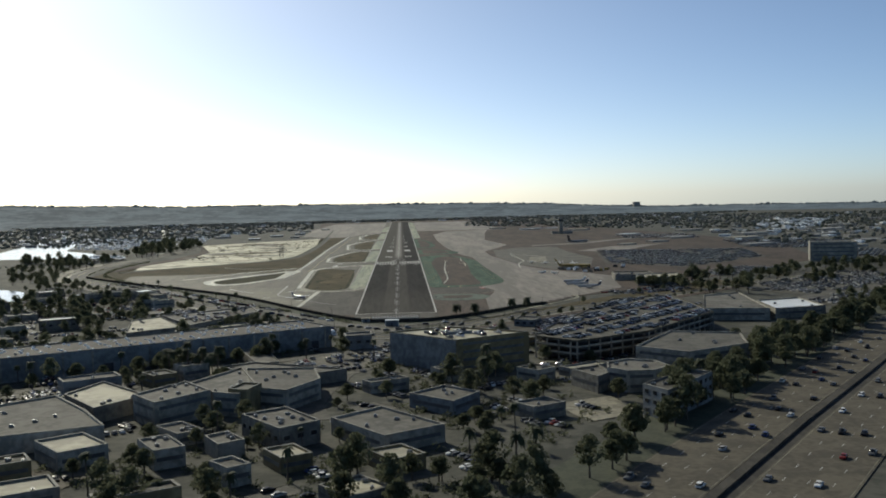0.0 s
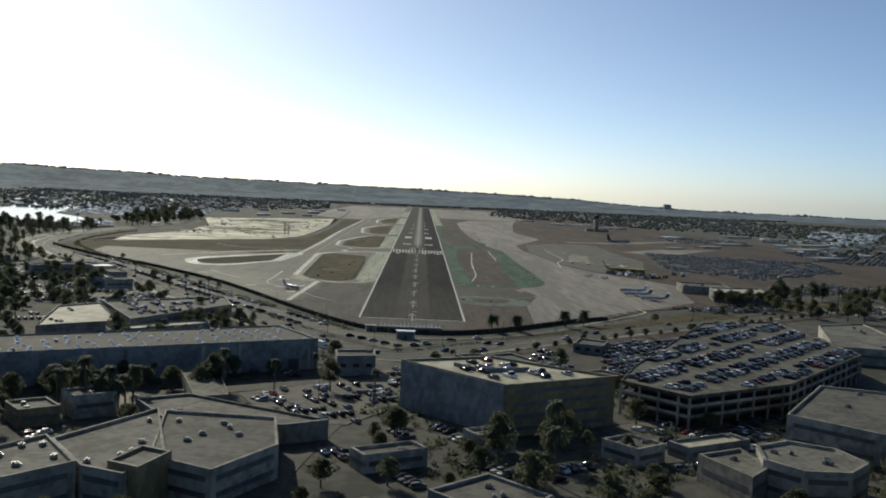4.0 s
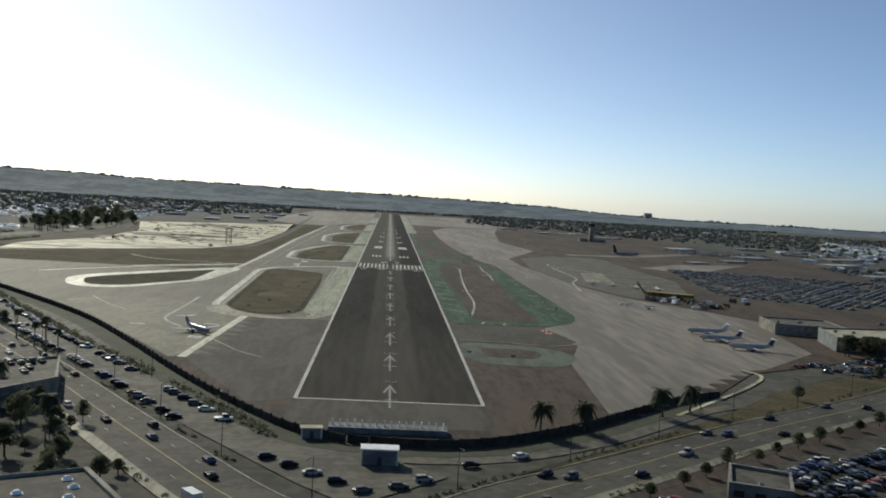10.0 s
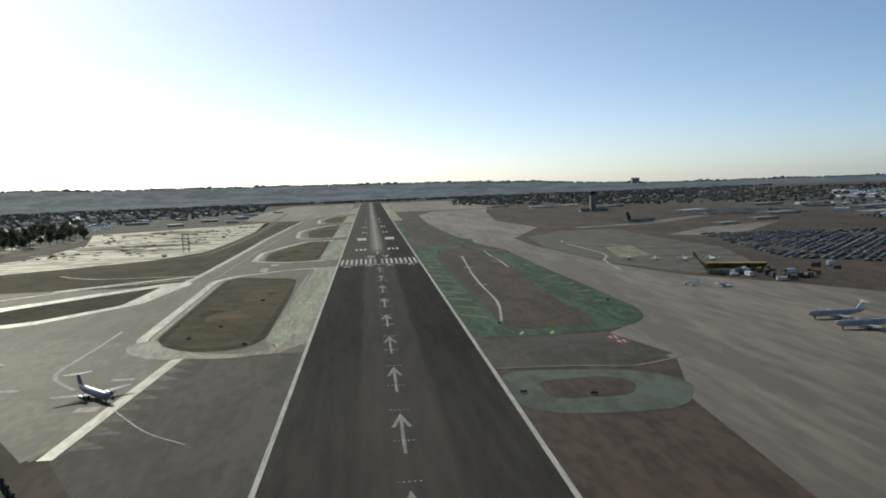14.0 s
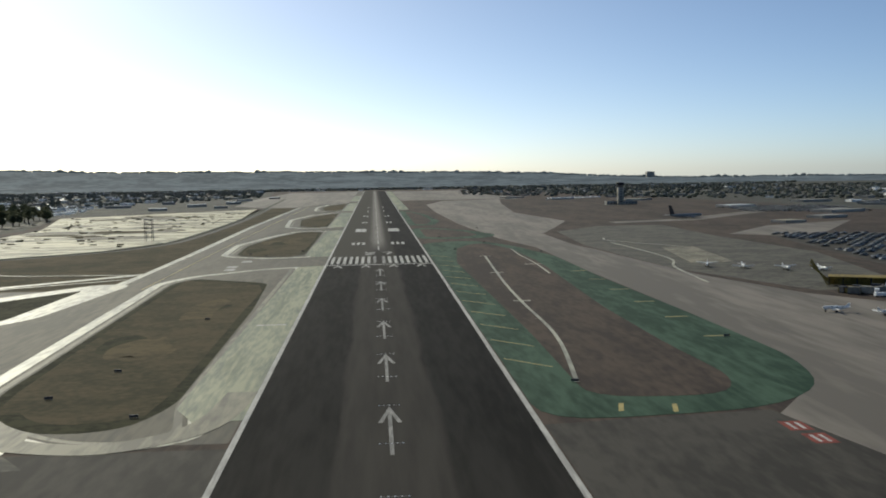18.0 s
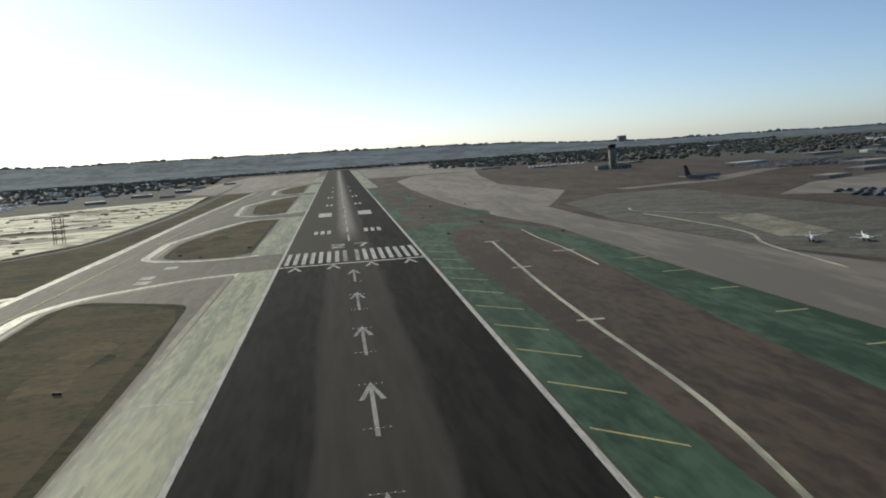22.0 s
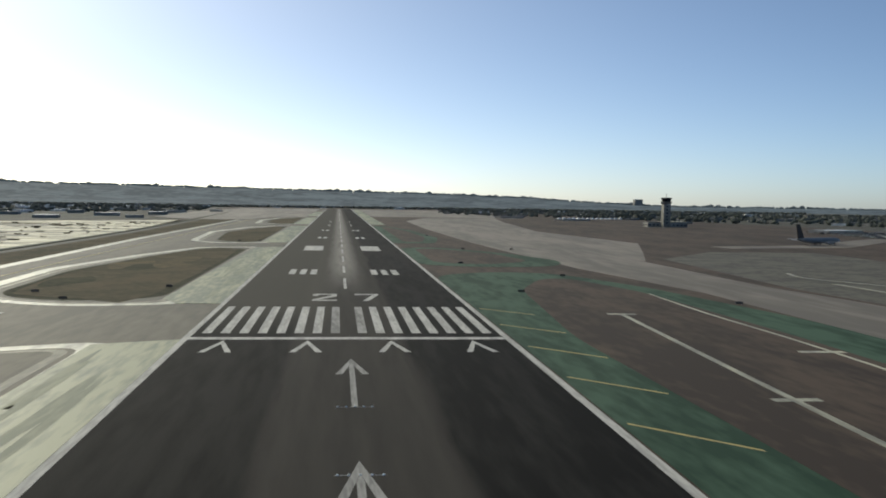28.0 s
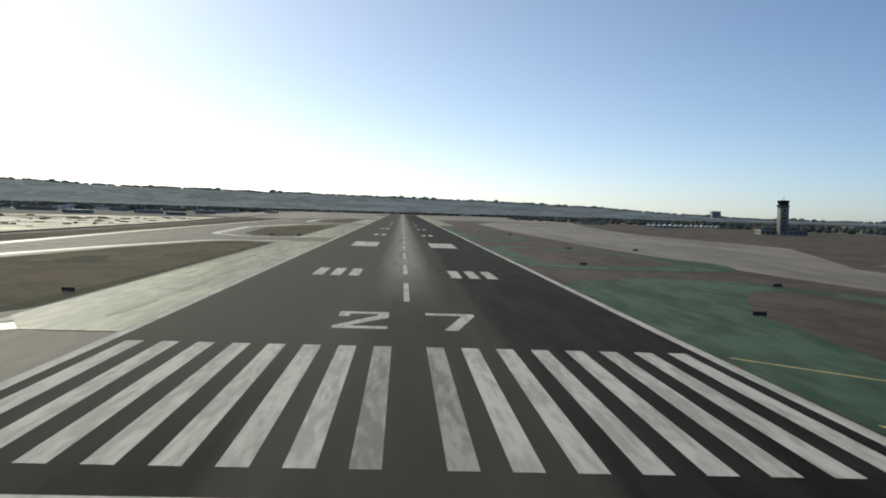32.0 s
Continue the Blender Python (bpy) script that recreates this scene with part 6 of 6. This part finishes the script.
# ---- the airfield's own things ----
tower = tagged(empty("control_tower"), "tall square grey control tower with a glazed cab", "control tower")
part("shaft", box((-4, -4, -0.1), (4, 4, 26)), WALL, tower)
for k in range(6):
    part("window", box((-1.2, -4.06, 4 + 3.6 * k), (1.2, -3.98, 5.4 + 3.6 * k)), GLASS, tower)
bm = bmesh.new()
bmesh.ops.create_cone(bm, cap_ends=True, segments=8, radius1=5.0, radius2=7.0, depth=2.6, matrix=Matrix.Translation((0, 0, 26.8)))
part("gallery", bm, WALL, tower)
bm = bmesh.new()
bmesh.ops.create_cone(bm, cap_ends=True, segments=8, radius1=4.8, radius2=6.0, depth=3.8, matrix=Matrix.Translation((0, 0, 30.0)))
part("cab", bm, GLASS, tower)
bm = bmesh.new()
bmesh.ops.create_cone(bm, cap_ends=True, segments=8, radius1=6.4, radius2=5.6, depth=0.8, matrix=Matrix.Translation((0, 0, 32.2)))
part("cab_roof", bm, DARK, tower)
part("mast", box((-0.15, -0.15, 32.5), (0.15, 0.15, 37)), METAL, tower)
tower.matrix_world = pose(357, 858, 0)
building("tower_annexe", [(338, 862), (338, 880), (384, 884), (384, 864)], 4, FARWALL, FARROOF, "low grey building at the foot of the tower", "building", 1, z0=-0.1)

def lattice(x, y, h, w):
    root = tagged(empty("lattice_tower"), "open steel lattice tower standing in the sand", "tower")
    for a in (-1, 1):
        for b in (-1, 1):
            part("leg", box((a * w / 2 - 0.2, b * w / 2 - 0.2, 0), (a * w / 2 + 0.2, b * w / 2 + 0.2, h)), DARK, root)
    for k in range(5):
        z = h * (k + 1) / 5
        for a in (-1, 1):
            part("brace", box((-w / 2, a * w / 2 - 0.12, z - 0.25), (w / 2, a * w / 2 + 0.12, z)), DARK, root)
            part("brace", box((a * w / 2 - 0.12, -w / 2, z - 0.25), (a * w / 2 + 0.12, w / 2, z)), DARK, root)
        if k:
            part("diagonal", box((-0.1, -0.1, 0), (0.1, 0.1, math.hypot(w, h / 5)), pose(-w / 2, -w / 2, z - h / 5, 0, math.degrees(math.atan2(w, h / 5)), 0)), DARK, root)
    part("platform", box((-w / 2 - 0.5, -w / 2 - 0.5, h), (w / 2 + 0.5, w / 2 + 0.5, h + 0.5)), DARK, root)
    root.matrix_world = pose(x, y, 0.05)
lattice(-181, 240, 17, 5.5)

# perimeter fence: dark posts and panels
SCREEN = mat("dark_fence_slats", (0.075, 0.07, 0.058), 0.95, 1, 0.1, amount=0.4, spec=0.1)
fence = tagged(empty("perimeter_fence"), "tall dark slatted blast fence round the runway's end", "fence")
spots = along(FENCE, 6.0)
pm = bpy.data.meshes.new("panel")
bm = bmesh.new()
cols = []
for k in range(13):
    yy = -0.12 if k % 2 else 0.12
    cols.append([bm.verts.new((x, y0, 0.22 * k)) for x, y0 in ((0, yy - 0.05), (5.9, yy - 0.05), (5.9, yy + 0.05), (0, yy + 0.05))])
for a, b in zip(cols, cols[1:]):
    for i in range(4):
        bm.faces.new((a[i], a[(i + 1) % 4], b[(i + 1) % 4], b[i]))
bm.faces.new(cols[0][::-1]), bm.faces.new(cols[-1])
bm.to_mesh(pm), bm.free()
pm.materials.append(SCREEN)
om = bpy.data.meshes.new("post")
bm = box((-0.15, -0.35, 0), (0.15, 0.2, 2.95))
bm.to_mesh(om), bm.free()
om.materials.append(SCREEN)
for x, y, h in spots:
    for nm, me in (("panel", pm), ("post", om)):
        o = new(nm, me)
        o.parent = fence
        o.matrix_basis = pose(x, y, -0.3, 0, 0, h)

def shed(name, cx, cy, w, d, h, rot, roof, label):
    root = tagged(empty(name), label, "hut")
    part("wall", box((-w / 2 + 0.4, -d / 2 + 0.4, -0.3), (w / 2 - 0.4, d / 2 - 0.4, h)), WALL_BLUE, root)
    bm = bmesh.new()
    add_box(bm, (-w / 2, -d / 2, h), (w / 2, d / 2, h + 0.35))
    part("roof", bm, roof, root)
    part("door", box((-0.5, -d / 2 + 0.33, -0.25), (0.5, -d / 2 + 0.42, 1.95)), DARK, root)
    for x in (-w / 2 + 0.4, w / 2 - 0.4):
        part("corner_post", box((x - 0.15, -d / 2 + 0.25, -0.3), (x + 0.15, -d / 2 + 0.55, h)), WHITE, root)
    root.matrix_world = pose(cx, cy, 0, 0, 0, rot)
shed("equipment_hut", -2.5, -622, 9.5, 5, 3.6, 0, ROOF_WHITE, "dark hut with a white flat roof by the fence")
shed("equipment_hut", -21, -600, 6, 3.5, 2.6, 8, ROOF_PALE, "small hut with a pale roof by the fence")
arr = tagged(empty("antenna_array"), "row of small antennas on a dark platform at the runway's end", "antenna")
part("platform", box((-17, -594, -0.3), (16, -588, 1.6)), WALL_BLUE, arr)
for k in range(16):
    part("antenna", box((-16 + 2.06 * k - 0.12, -591.5, 1.6), (-16 + 2.06 * k + 0.12, -590.5, 3.1)), WHITE, arr)

# approach light bars standing along the centre line
for k in range(18):
    y = -62 - 30.4 * k
    bar = tagged(empty("light_bar"), "low bar of five flush approach lights", "runway light", "approach light bars")
    for j in range(5):
        bm = bmesh.new()
        bmesh.ops.create_cone(bm, cap_ends=True, segments=8, radius1=0.16, radius2=0.1, depth=0.12, matrix=Matrix.Translation((-2.2 + 1.1 * j, y, 0.12)))
        part("lamp", bm, WHITE, bar)
    part("mount", box((-2.5, y - 0.04, 0.05), (2.5, y + 0.1, 0.064)), METAL, bar)
# taxi signs
def sign(x, y, rot=0, w=1.9):
    root = tagged(empty("taxi_sign"), "low dark taxiway sign seen from behind", "sign", "taxiway signs")
    bm = box((-w / 2, -0.1, 0.2), (w / 2, 0.1, 0.8))
    bmesh.ops.bevel(bm, geom=bm.edges[:], offset=0.04, segments=1)
    part("panel", bm, DARK, root)
    for s in (-1, 1):
        part("leg", box((s * w * 0.35 - 0.08, -0.08, 0), (s * w * 0.35 + 0.08, 0.08, 0.36)), METAL, root)
    root.matrix_world = pose(x, y, 0.1, 0, 0, rot)
for x, y in ((45, -318), (103, -262), (-54, -340), (-78, -320), (48, 214), (64, 330), (-82, 84), (-70, 66), (-50, 100), (-48, 402), (50, 90), (76, 150), (102, 60), (34, -446), (52, -452), (-62, -200), (-70, -290), (90, 330), (62, 520), (-60, 400)):
    sign(x, y, random.Random(int(x * 7 + y)).uniform(-12, 12))
# lamp posts of the strip and the street
def lamp_post(x, y, h=10):
    root = tagged(empty("lamp_post"), "slender grey street lamp post", "street lamp", "street lamps")
    bm = bmesh.new()
    bmesh.ops.create_cone(bm, cap_ends=True, segments=8, radius1=0.13, radius2=0.07, depth=h, matrix=Matrix.Translation((0, 0, h / 2)))
    part("pole", bm, DARK, root)
    part("arm", box((-0.06, 0, h - 0.12), (0.06, 2.2, h)), DARK, root)
    part("lamp_head", box((-0.16, 1.8, h - 0.18), (0.16, 2.6, h - 0.02)), METAL, root)
    root.matrix_world = pose(x, y, -0.3, 0, 0, (x * 13) % 360)
for x, y, h in along(offset_line(PERIMETER_ROAD, 12.0), 42.0, 10):
    if y < -230 and x < 200:
        lamp_post(x, y)
for p in ((-45, -590), (-80, -530), (120, -660), (150, -640), (105, -700), (160, -690), (-30, -770), (110, -790), (139, -795)):
    lamp_post(*p)

# ---- the far side: terminals, sheds, marina, woods ----
FARS = [
    ((-330, 960), 60, 26, 9, ROOF_WHITE), ((-300, 1120), 70, 24, 10, ROOF_WHITE), ((-255, 1230), 60, 30, 11, ROOF_WHITE), ((-380, 1280), 50, 22, 12, ROOF_WHITE),
    ((-245, 1020), 46, 20, 8, ROOF), ((-260, 1420), 70, 26, 10, ROOF), ((-430, 1120), 90, 30, 10, ROOF), ((-215, 1560), 50, 22, 9, ROOF_WHITE), ((-520, 1400), 110, 30, 9, ROOF),
    ((330, 1180), 80, 22, 7, ROOF), ((260, 1300), 70, 20, 7, ROOF), ((430, 1050), 90, 24, 7, ROOF_PALE),
    ((520, 520), 90, 30, 8, ROOF), ((610, 430), 100, 30, 9, ROOF_PALE), ((690, 600), 120, 34, 9, ROOF), ((470, 700), 80, 24, 8, ROOF_WHITE), ((780, 480), 90, 30, 10, ROOF),
    ((560, 220), 90, 26, 8, ROOF), ((660, 120), 80, 26, 8, ROOF_PALE), ((880, 700), 130, 34, 10, ROOF), ((760, 260), 90, 26, 8, ROOF), ((1000, 900), 140, 30, 10, ROOF), ((640, 850), 100, 26, 8, ROOF),
    ((380, 330), 44, 18, 6, ROOF_PALE), ((450, 400), 60, 20, 7, ROOF),
]
for (x, y), w, d, h, roof in FARS:
    a = radians(10 if x < 0 else 24)
    w = w * (0.45 if x < 0 else 0.6)
    ca, sa = math.cos(a), math.sin(a)
    pts = [(x + ca * i * w - sa * j * d, y + sa * i * w + ca * j * d) for i, j in ((-.5, -.5), (.5, -.5), (.5, .5), (-.5, .5))]
    nm = "terminal_building" if x < 0 else "cargo_shed"
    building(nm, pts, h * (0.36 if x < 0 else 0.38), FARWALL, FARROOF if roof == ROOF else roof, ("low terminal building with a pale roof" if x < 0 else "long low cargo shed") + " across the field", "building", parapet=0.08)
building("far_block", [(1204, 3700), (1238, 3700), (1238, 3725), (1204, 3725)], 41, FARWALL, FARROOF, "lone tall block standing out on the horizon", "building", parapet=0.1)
for k in range(14):
    root = tagged(empty("tent"), "small white tent roof among the far sheds", "tent", "white tents")
    bm = bmesh.new()
    bmesh.ops.create_cone(bm, cap_ends=True, segments=4, radius1=4.2, radius2=0.4, depth=2.4, matrix=Matrix.Translation((0, 0, 4.2)) @ Matrix.Rotation(0.785, 4, "Z"))
    part("canopy", bm, ROOF_WHITE, root)
    for a in (-2.6, 2.6):
        for b in (-2.6, 2.6):
            part("pole", box((a - 0.08, b - 0.08, 0), (a + 0.08, b + 0.08, 3.1)), METAL, root)
    root.matrix_world = pose(300 + 7.5 * k, 1130 + 3 * k, -0.3)

structure("bay_water", prism([(-575, 365), (-447, 340), (-474, 418), (-521, 432), (-555, 513), (-643, 632), (-748, 1046), (-782, 1240), (-900, 1300), (-850, 1000), (-760, 600), (-900, 420)], -0.5, -0.22), WATER, "bright calm inlet of the bay", "water")
structure("bay_water", prism([(-970, 2100), (-960, 2420), (-1206, 3154), (-1327, 3259), (-1480, 3240), (-1150, 2300)], -0.5, -0.22), WATER, "bright calm inlet of the bay", "water")
structure("canal_street", ribbon(smooth_loop([(-839, 2221), (-685, 1586), (-553, 1074), (-451, 640), (-412, 420)], 4, False), -6, 6, -0.4, -0.1), PALE, "pale street between the harbour sheds", "road")
structure("bay_water", prism(rounded(LAGOON, 20), -0.5, -0.2), WATER, "bright still lagoon beside the street", "water")
structure("bay_water", prism([(-640, -260), (-520, -120), (-600, -20), (-900, 0), (-1000, -300)], -0.5, -0.22), WATER, "bright calm inlet of the bay", "water")

def far_boxes(name, label, material, spots, seed, lo, hi, kind="stuff", category="town"):
    """Far roofs too small to tell apart."""
    g = random.Random(seed)
    verts, faces = [], []
    for pts, count in spots:
        xs, ys = [p[0] for p in pts], [p[1] for p in pts]
        n = 0
        while n < count:
            x, y = g.uniform(min(xs), max(xs)), g.uniform(min(ys), max(ys))
            if not inside(pts, x, y):
                continue
            n += 1
            w, d, h, a = g.uniform(*lo), g.uniform(*lo), g.uniform(*hi), g.uniform(0, 3)
            m = pose(x, y, -0.3, 0, 0, math.degrees(a))
            b = len(verts)
            for z in (0, h):
                for i, j in ((-.5, -.5), (.5, -.5), (.5, .5), (-.5, .5)):
                    verts.append(m @ Vector((i * w, j * d, z)))
            for f in ((4, 5, 6, 7), (0, 1, 5, 4), (1, 2, 6, 5), (2, 3, 7, 6), (3, 0, 4, 7)):
                faces.append([b + i for i in f])
    me = bpy.data.meshes.new(name)
    me.from_pydata(verts, [], faces)
    me.materials.append(material)
    tagged(new(name, me), label, category, kind=kind)
WEST = [(-1800, 500), (-560, 900), (-260, 1700), (-330, 2500), (-1500, 2300)]
EAST = [(560, 1080), (1900, 300), (2300, 2000), (300, 2500), (180, 1650)]
MIDTOWN = [(-1400, 2400), (1200, 2450), (1500, 2750), (-1600, 2780)]
NEAR_E = [(560, 300), (1200, -300), (1900, 400), (700, 900)]
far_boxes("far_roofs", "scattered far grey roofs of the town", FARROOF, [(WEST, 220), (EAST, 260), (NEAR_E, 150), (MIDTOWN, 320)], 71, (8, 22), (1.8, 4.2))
far_boxes("far_white_roofs", "scattered far white roofs of the town", ROOF_WHITE, [(WEST, 110), (EAST, 40), (NEAR_E, 90), ([(732, 737), (847, 699), (1290, 1578), (1017, 1404)], 90), (MIDTOWN, 90)], 72, (7, 24), (2, 4.5))
far_boxes("moored_boats", "small white boats moored in the marina", WHITE, [([(-659, 708), (-810, 1322), (-660, 1243), (-511, 725), (-538, 611)], 330), ([(-520, 760), (-640, 1240), (-480, 1300), (-420, 800)], 150), ([(-570, 366), (-450, 345), (-476, 415), (-520, 430)], 14)], 73, (3, 10), (0.6, 2.4), category="boats")
far_boxes("sand_heaps", "low heaps and stores on the sandy ground", DRY, [([(-325, 200), (-180, 170), (-170, 800), (-380, 700), (-330, 440)], 170)], 75, (1.5, 6), (0.3, 1.3), category="heaps")

def far_woods(name, spots, seed, rad, label):
    g = random.Random(seed)
    base = bmesh.new()
    bmesh.ops.create_icosphere(base, subdivisions=1, radius=1)
    bv = [v.co.copy() for v in base.verts]
    bf = [[v.index for v in f.verts] for f in base.faces]
    base.free()
    verts, faces = [], []
    for pts, count, top in spots:
        xs, ys = [p[0] for p in pts], [p[1] for p in pts]
        n = 0
        while n < count:
            x, y = g.uniform(min(xs), max(xs)), g.uniform(min(ys), max(ys))
            if not inside(pts, x, y):
                continue
            n += 1
            s = g.uniform(*rad)
            b = len(verts)
            ph = g.uniform(0, 99)
            for v in bv:
                k = 1 + 0.5 * noise.noise(v * 2 + Vector((ph, 0, 0)))
                verts.append((x + v.x * s * k, y + v.y * s * k, top + s * 0.55 + v.z * s * 0.8 * k))
            faces += [[b + i for i in f] for f in bf]
    me = bpy.data.meshes.new(name)
    me.from_pydata(verts, [], faces)
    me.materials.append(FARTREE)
    tagged(new(name, me), label, "trees", kind="stuff")
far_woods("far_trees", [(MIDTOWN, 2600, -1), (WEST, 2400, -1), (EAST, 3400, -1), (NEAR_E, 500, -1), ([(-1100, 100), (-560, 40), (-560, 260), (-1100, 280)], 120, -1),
                        ([(-1700, -900), (-480, -560), (-520, -300), (-1700, -300)], 420, -1), ([(520, -420), (1500, -900), (1700, -100), (640, -120)], 500, -1)], 81, (2.2, 5.5), "tree crowns between the far roofs, lightened for haze")

def shrubs():
    """Low bushes in the gaps of the town and along the street."""
    g = random.Random(83)
    verts, faces = [], []
    spots = []
    while len(spots) < 1500:
        x, y = g.uniform(-260, 240), g.uniform(-1080, -560)
        if noise.noise((x / 25, y / 25, 7.0)) > 0.02 and free(x, y, 2) and y < -0.5 * abs(x) - 650:
            spots.append((x, y, g.uniform(0.7, 2.4)))
    for off, lo in ((-12, 0.8), (12.2, 0.7), (30.5, 1.3), (33, 1.2)):
        for x, y, h in along(offset_line(PERIMETER_ROAD, off), 3.1):
            if y < 200 and (off < 20 or (x < -20 and y > -600)) and noise.noise((x / 18, y / 18, off)) > (0.1 if off < 20 else -0.25):
                spots.append((x + g.uniform(-1, 1), y + g.uniform(-1, 1), lo * g.uniform(0.7, 1.5)))
    for ox, oy in ((118, -640), (126, -628), (134, -616)):
        for k in range(26):
            spots.append((ox + 2.6 * k * 0.72, oy + 2.6 * k * 0.7, g.uniform(0.5, 1.0)))
    for x, y, s in spots:
        for k in range(26):
            p = Vector((g.gauss(0, 0.5), g.gauss(0, 0.5), abs(g.gauss(0, 0.5)))) * s + Vector((x, y, -0.3))
            e = Euler((g.uniform(-1, 1), g.uniform(-1, 1), g.uniform(0, 6))).to_matrix()
            r_ = g.uniform(0.2, 0.42) * (0.5 + 0.4 * s)
            b = len(verts)
            verts.extend(p + e @ Vector(u_) * r_ for u_ in ((-1, -0.6, 0), (1, -0.4, 0.15), (0.6, 1, 0), (-0.7, 0.7, -0.15)))
            faces.append((b, b + 1, b + 2, b + 3))
    me = bpy.data.meshes.new("shrubs")
    me.from_pydata(verts, [], faces)
    me.materials.append(LEAF)
    tagged(new("shrubs", me), "low dark bushes along the streets and yards", "bushes", kind="stuff")
shrubs()

# the yellow shelter and the carts beside the apron
SHELTER = mat("ochre_sheet_metal", (0.26, 0.19, 0.045), 0.7, 1, 0.2, amount=0.4)
root = tagged(empty("shelter"), "long low ochre-yellow open shelter beside the apron", "shelter")
bm = box((-17, -5, 3.8), (17, 5, 4.2))
bmesh.ops.bevel(bm, geom=bm.edges[:], offset=0.08, segments=1)
part("roof", bm, SHELTER, root)
part("back_wall", box((-17, 4.6, 0), (17, 4.9, 3.8)), SHELTER, root)
for k in range(7):
    for s in (-4.6, 4.4):
        part("post", box((-16.5 + 5.5 * k - 0.12, s - 0.12, 0), (-16.5 + 5.5 * k + 0.12, s + 0.12, 3.8)), DARK, root)
for k in range(3):
    part("boom", box((-0.3, -0.3, 0), (0.3, 0.3, 13), pose(-17 + 1.2 * k, -2 + 2 * k, 0.2, 0, -32 - 9 * k, 0)), SHELTER, root)
root.matrix_world = pose(207, -150, 0.02, 0, 0, -26)
g = random.Random(88)
CARTS = [DARK, WALL, SHELTER, WHITE, DARK]
for k in range(46):
    u, v_ = g.random(), g.random()
    x, y = 184 + 30 * u + 60 * v_ * u, -168 - 66 * u + 85 * v_ * u + g.uniform(-5, 5)
    root = tagged(empty("ground_cart"), "small flat baggage and service cart at the apron's edge", "cart", "carts beside the apron")
    w, l, h = g.uniform(1.6, 2.2), g.uniform(2.6, 6), g.uniform(0.8, 2.6)
    bm = box((-l / 2, -w / 2, 0.45), (l / 2, w / 2, 0.6 + h))
    bmesh.ops.bevel(bm, geom=bm.edges[:], offset=0.1, segments=1)
    part("body", bm, CARTS[k % 5], root)
    for a in (-l / 2 + 0.5, l / 2 - 0.5):
        part("axle_wheels", box((a - 0.3, -w / 2 + 0.05, 0), (a + 0.3, w / 2 - 0.05, 0.5)), RUBBER, root)
    root.matrix_world = pose(x, y, 0.0, 0, 0, g.uniform(0, 360))

# ridge trees: the uneven tree line on top of the hills
def ridge_trees():
    g = random.Random(91)
    hill = bpy.data.objects["hills"].data
    verts, faces = [], []
    base = bmesh.new()
    bmesh.ops.create_icosphere(base, subdivisions=1, radius=1)
    bv = [v.co.copy() for v in base.verts]
    bf = [[v.index for v in f.verts] for f in base.faces]
    base.free()
    slopes = [(hill.vertices[i].co, hill.vertices[i + 7].co, 10) for i in range(5, len(hill.vertices) - 7, 7)]
    for a, b, count in slopes:
        for k in range(count):
            p = a.lerp(b, g.random())
            s = g.uniform(3, 7) * (1.7 if g.random() < 0.06 else 1)
            o = len(verts)
            for v in bv:
                verts.append((p.x + v.x * s * 1.3, p.y + v.y * s, p.z + s * 0.35 + v.z * s * g.uniform(0.6, 0.9)))
            faces.extend([[o + i for i in f] for f in bf])
    me = bpy.data.meshes.new("ridge_trees")
    me.from_pydata(verts, [], faces)
    # the crest trees share the ridge's painted haze and glow
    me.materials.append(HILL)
    tagged(new("ridge_trees", me), "uneven tree line along the crest of the ridge", "trees", kind="stuff")
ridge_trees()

# the plan is drawn at full size: shrink it by a tenth to fit the camera's path
SIZE = 0.9
for me in bpy.data.meshes:
    me.transform(Matrix.Scale(SIZE, 4))
for ob in scene.objects:
    if ob.type in ("MESH", "EMPTY"):
        ob.location = ob.location * SIZE
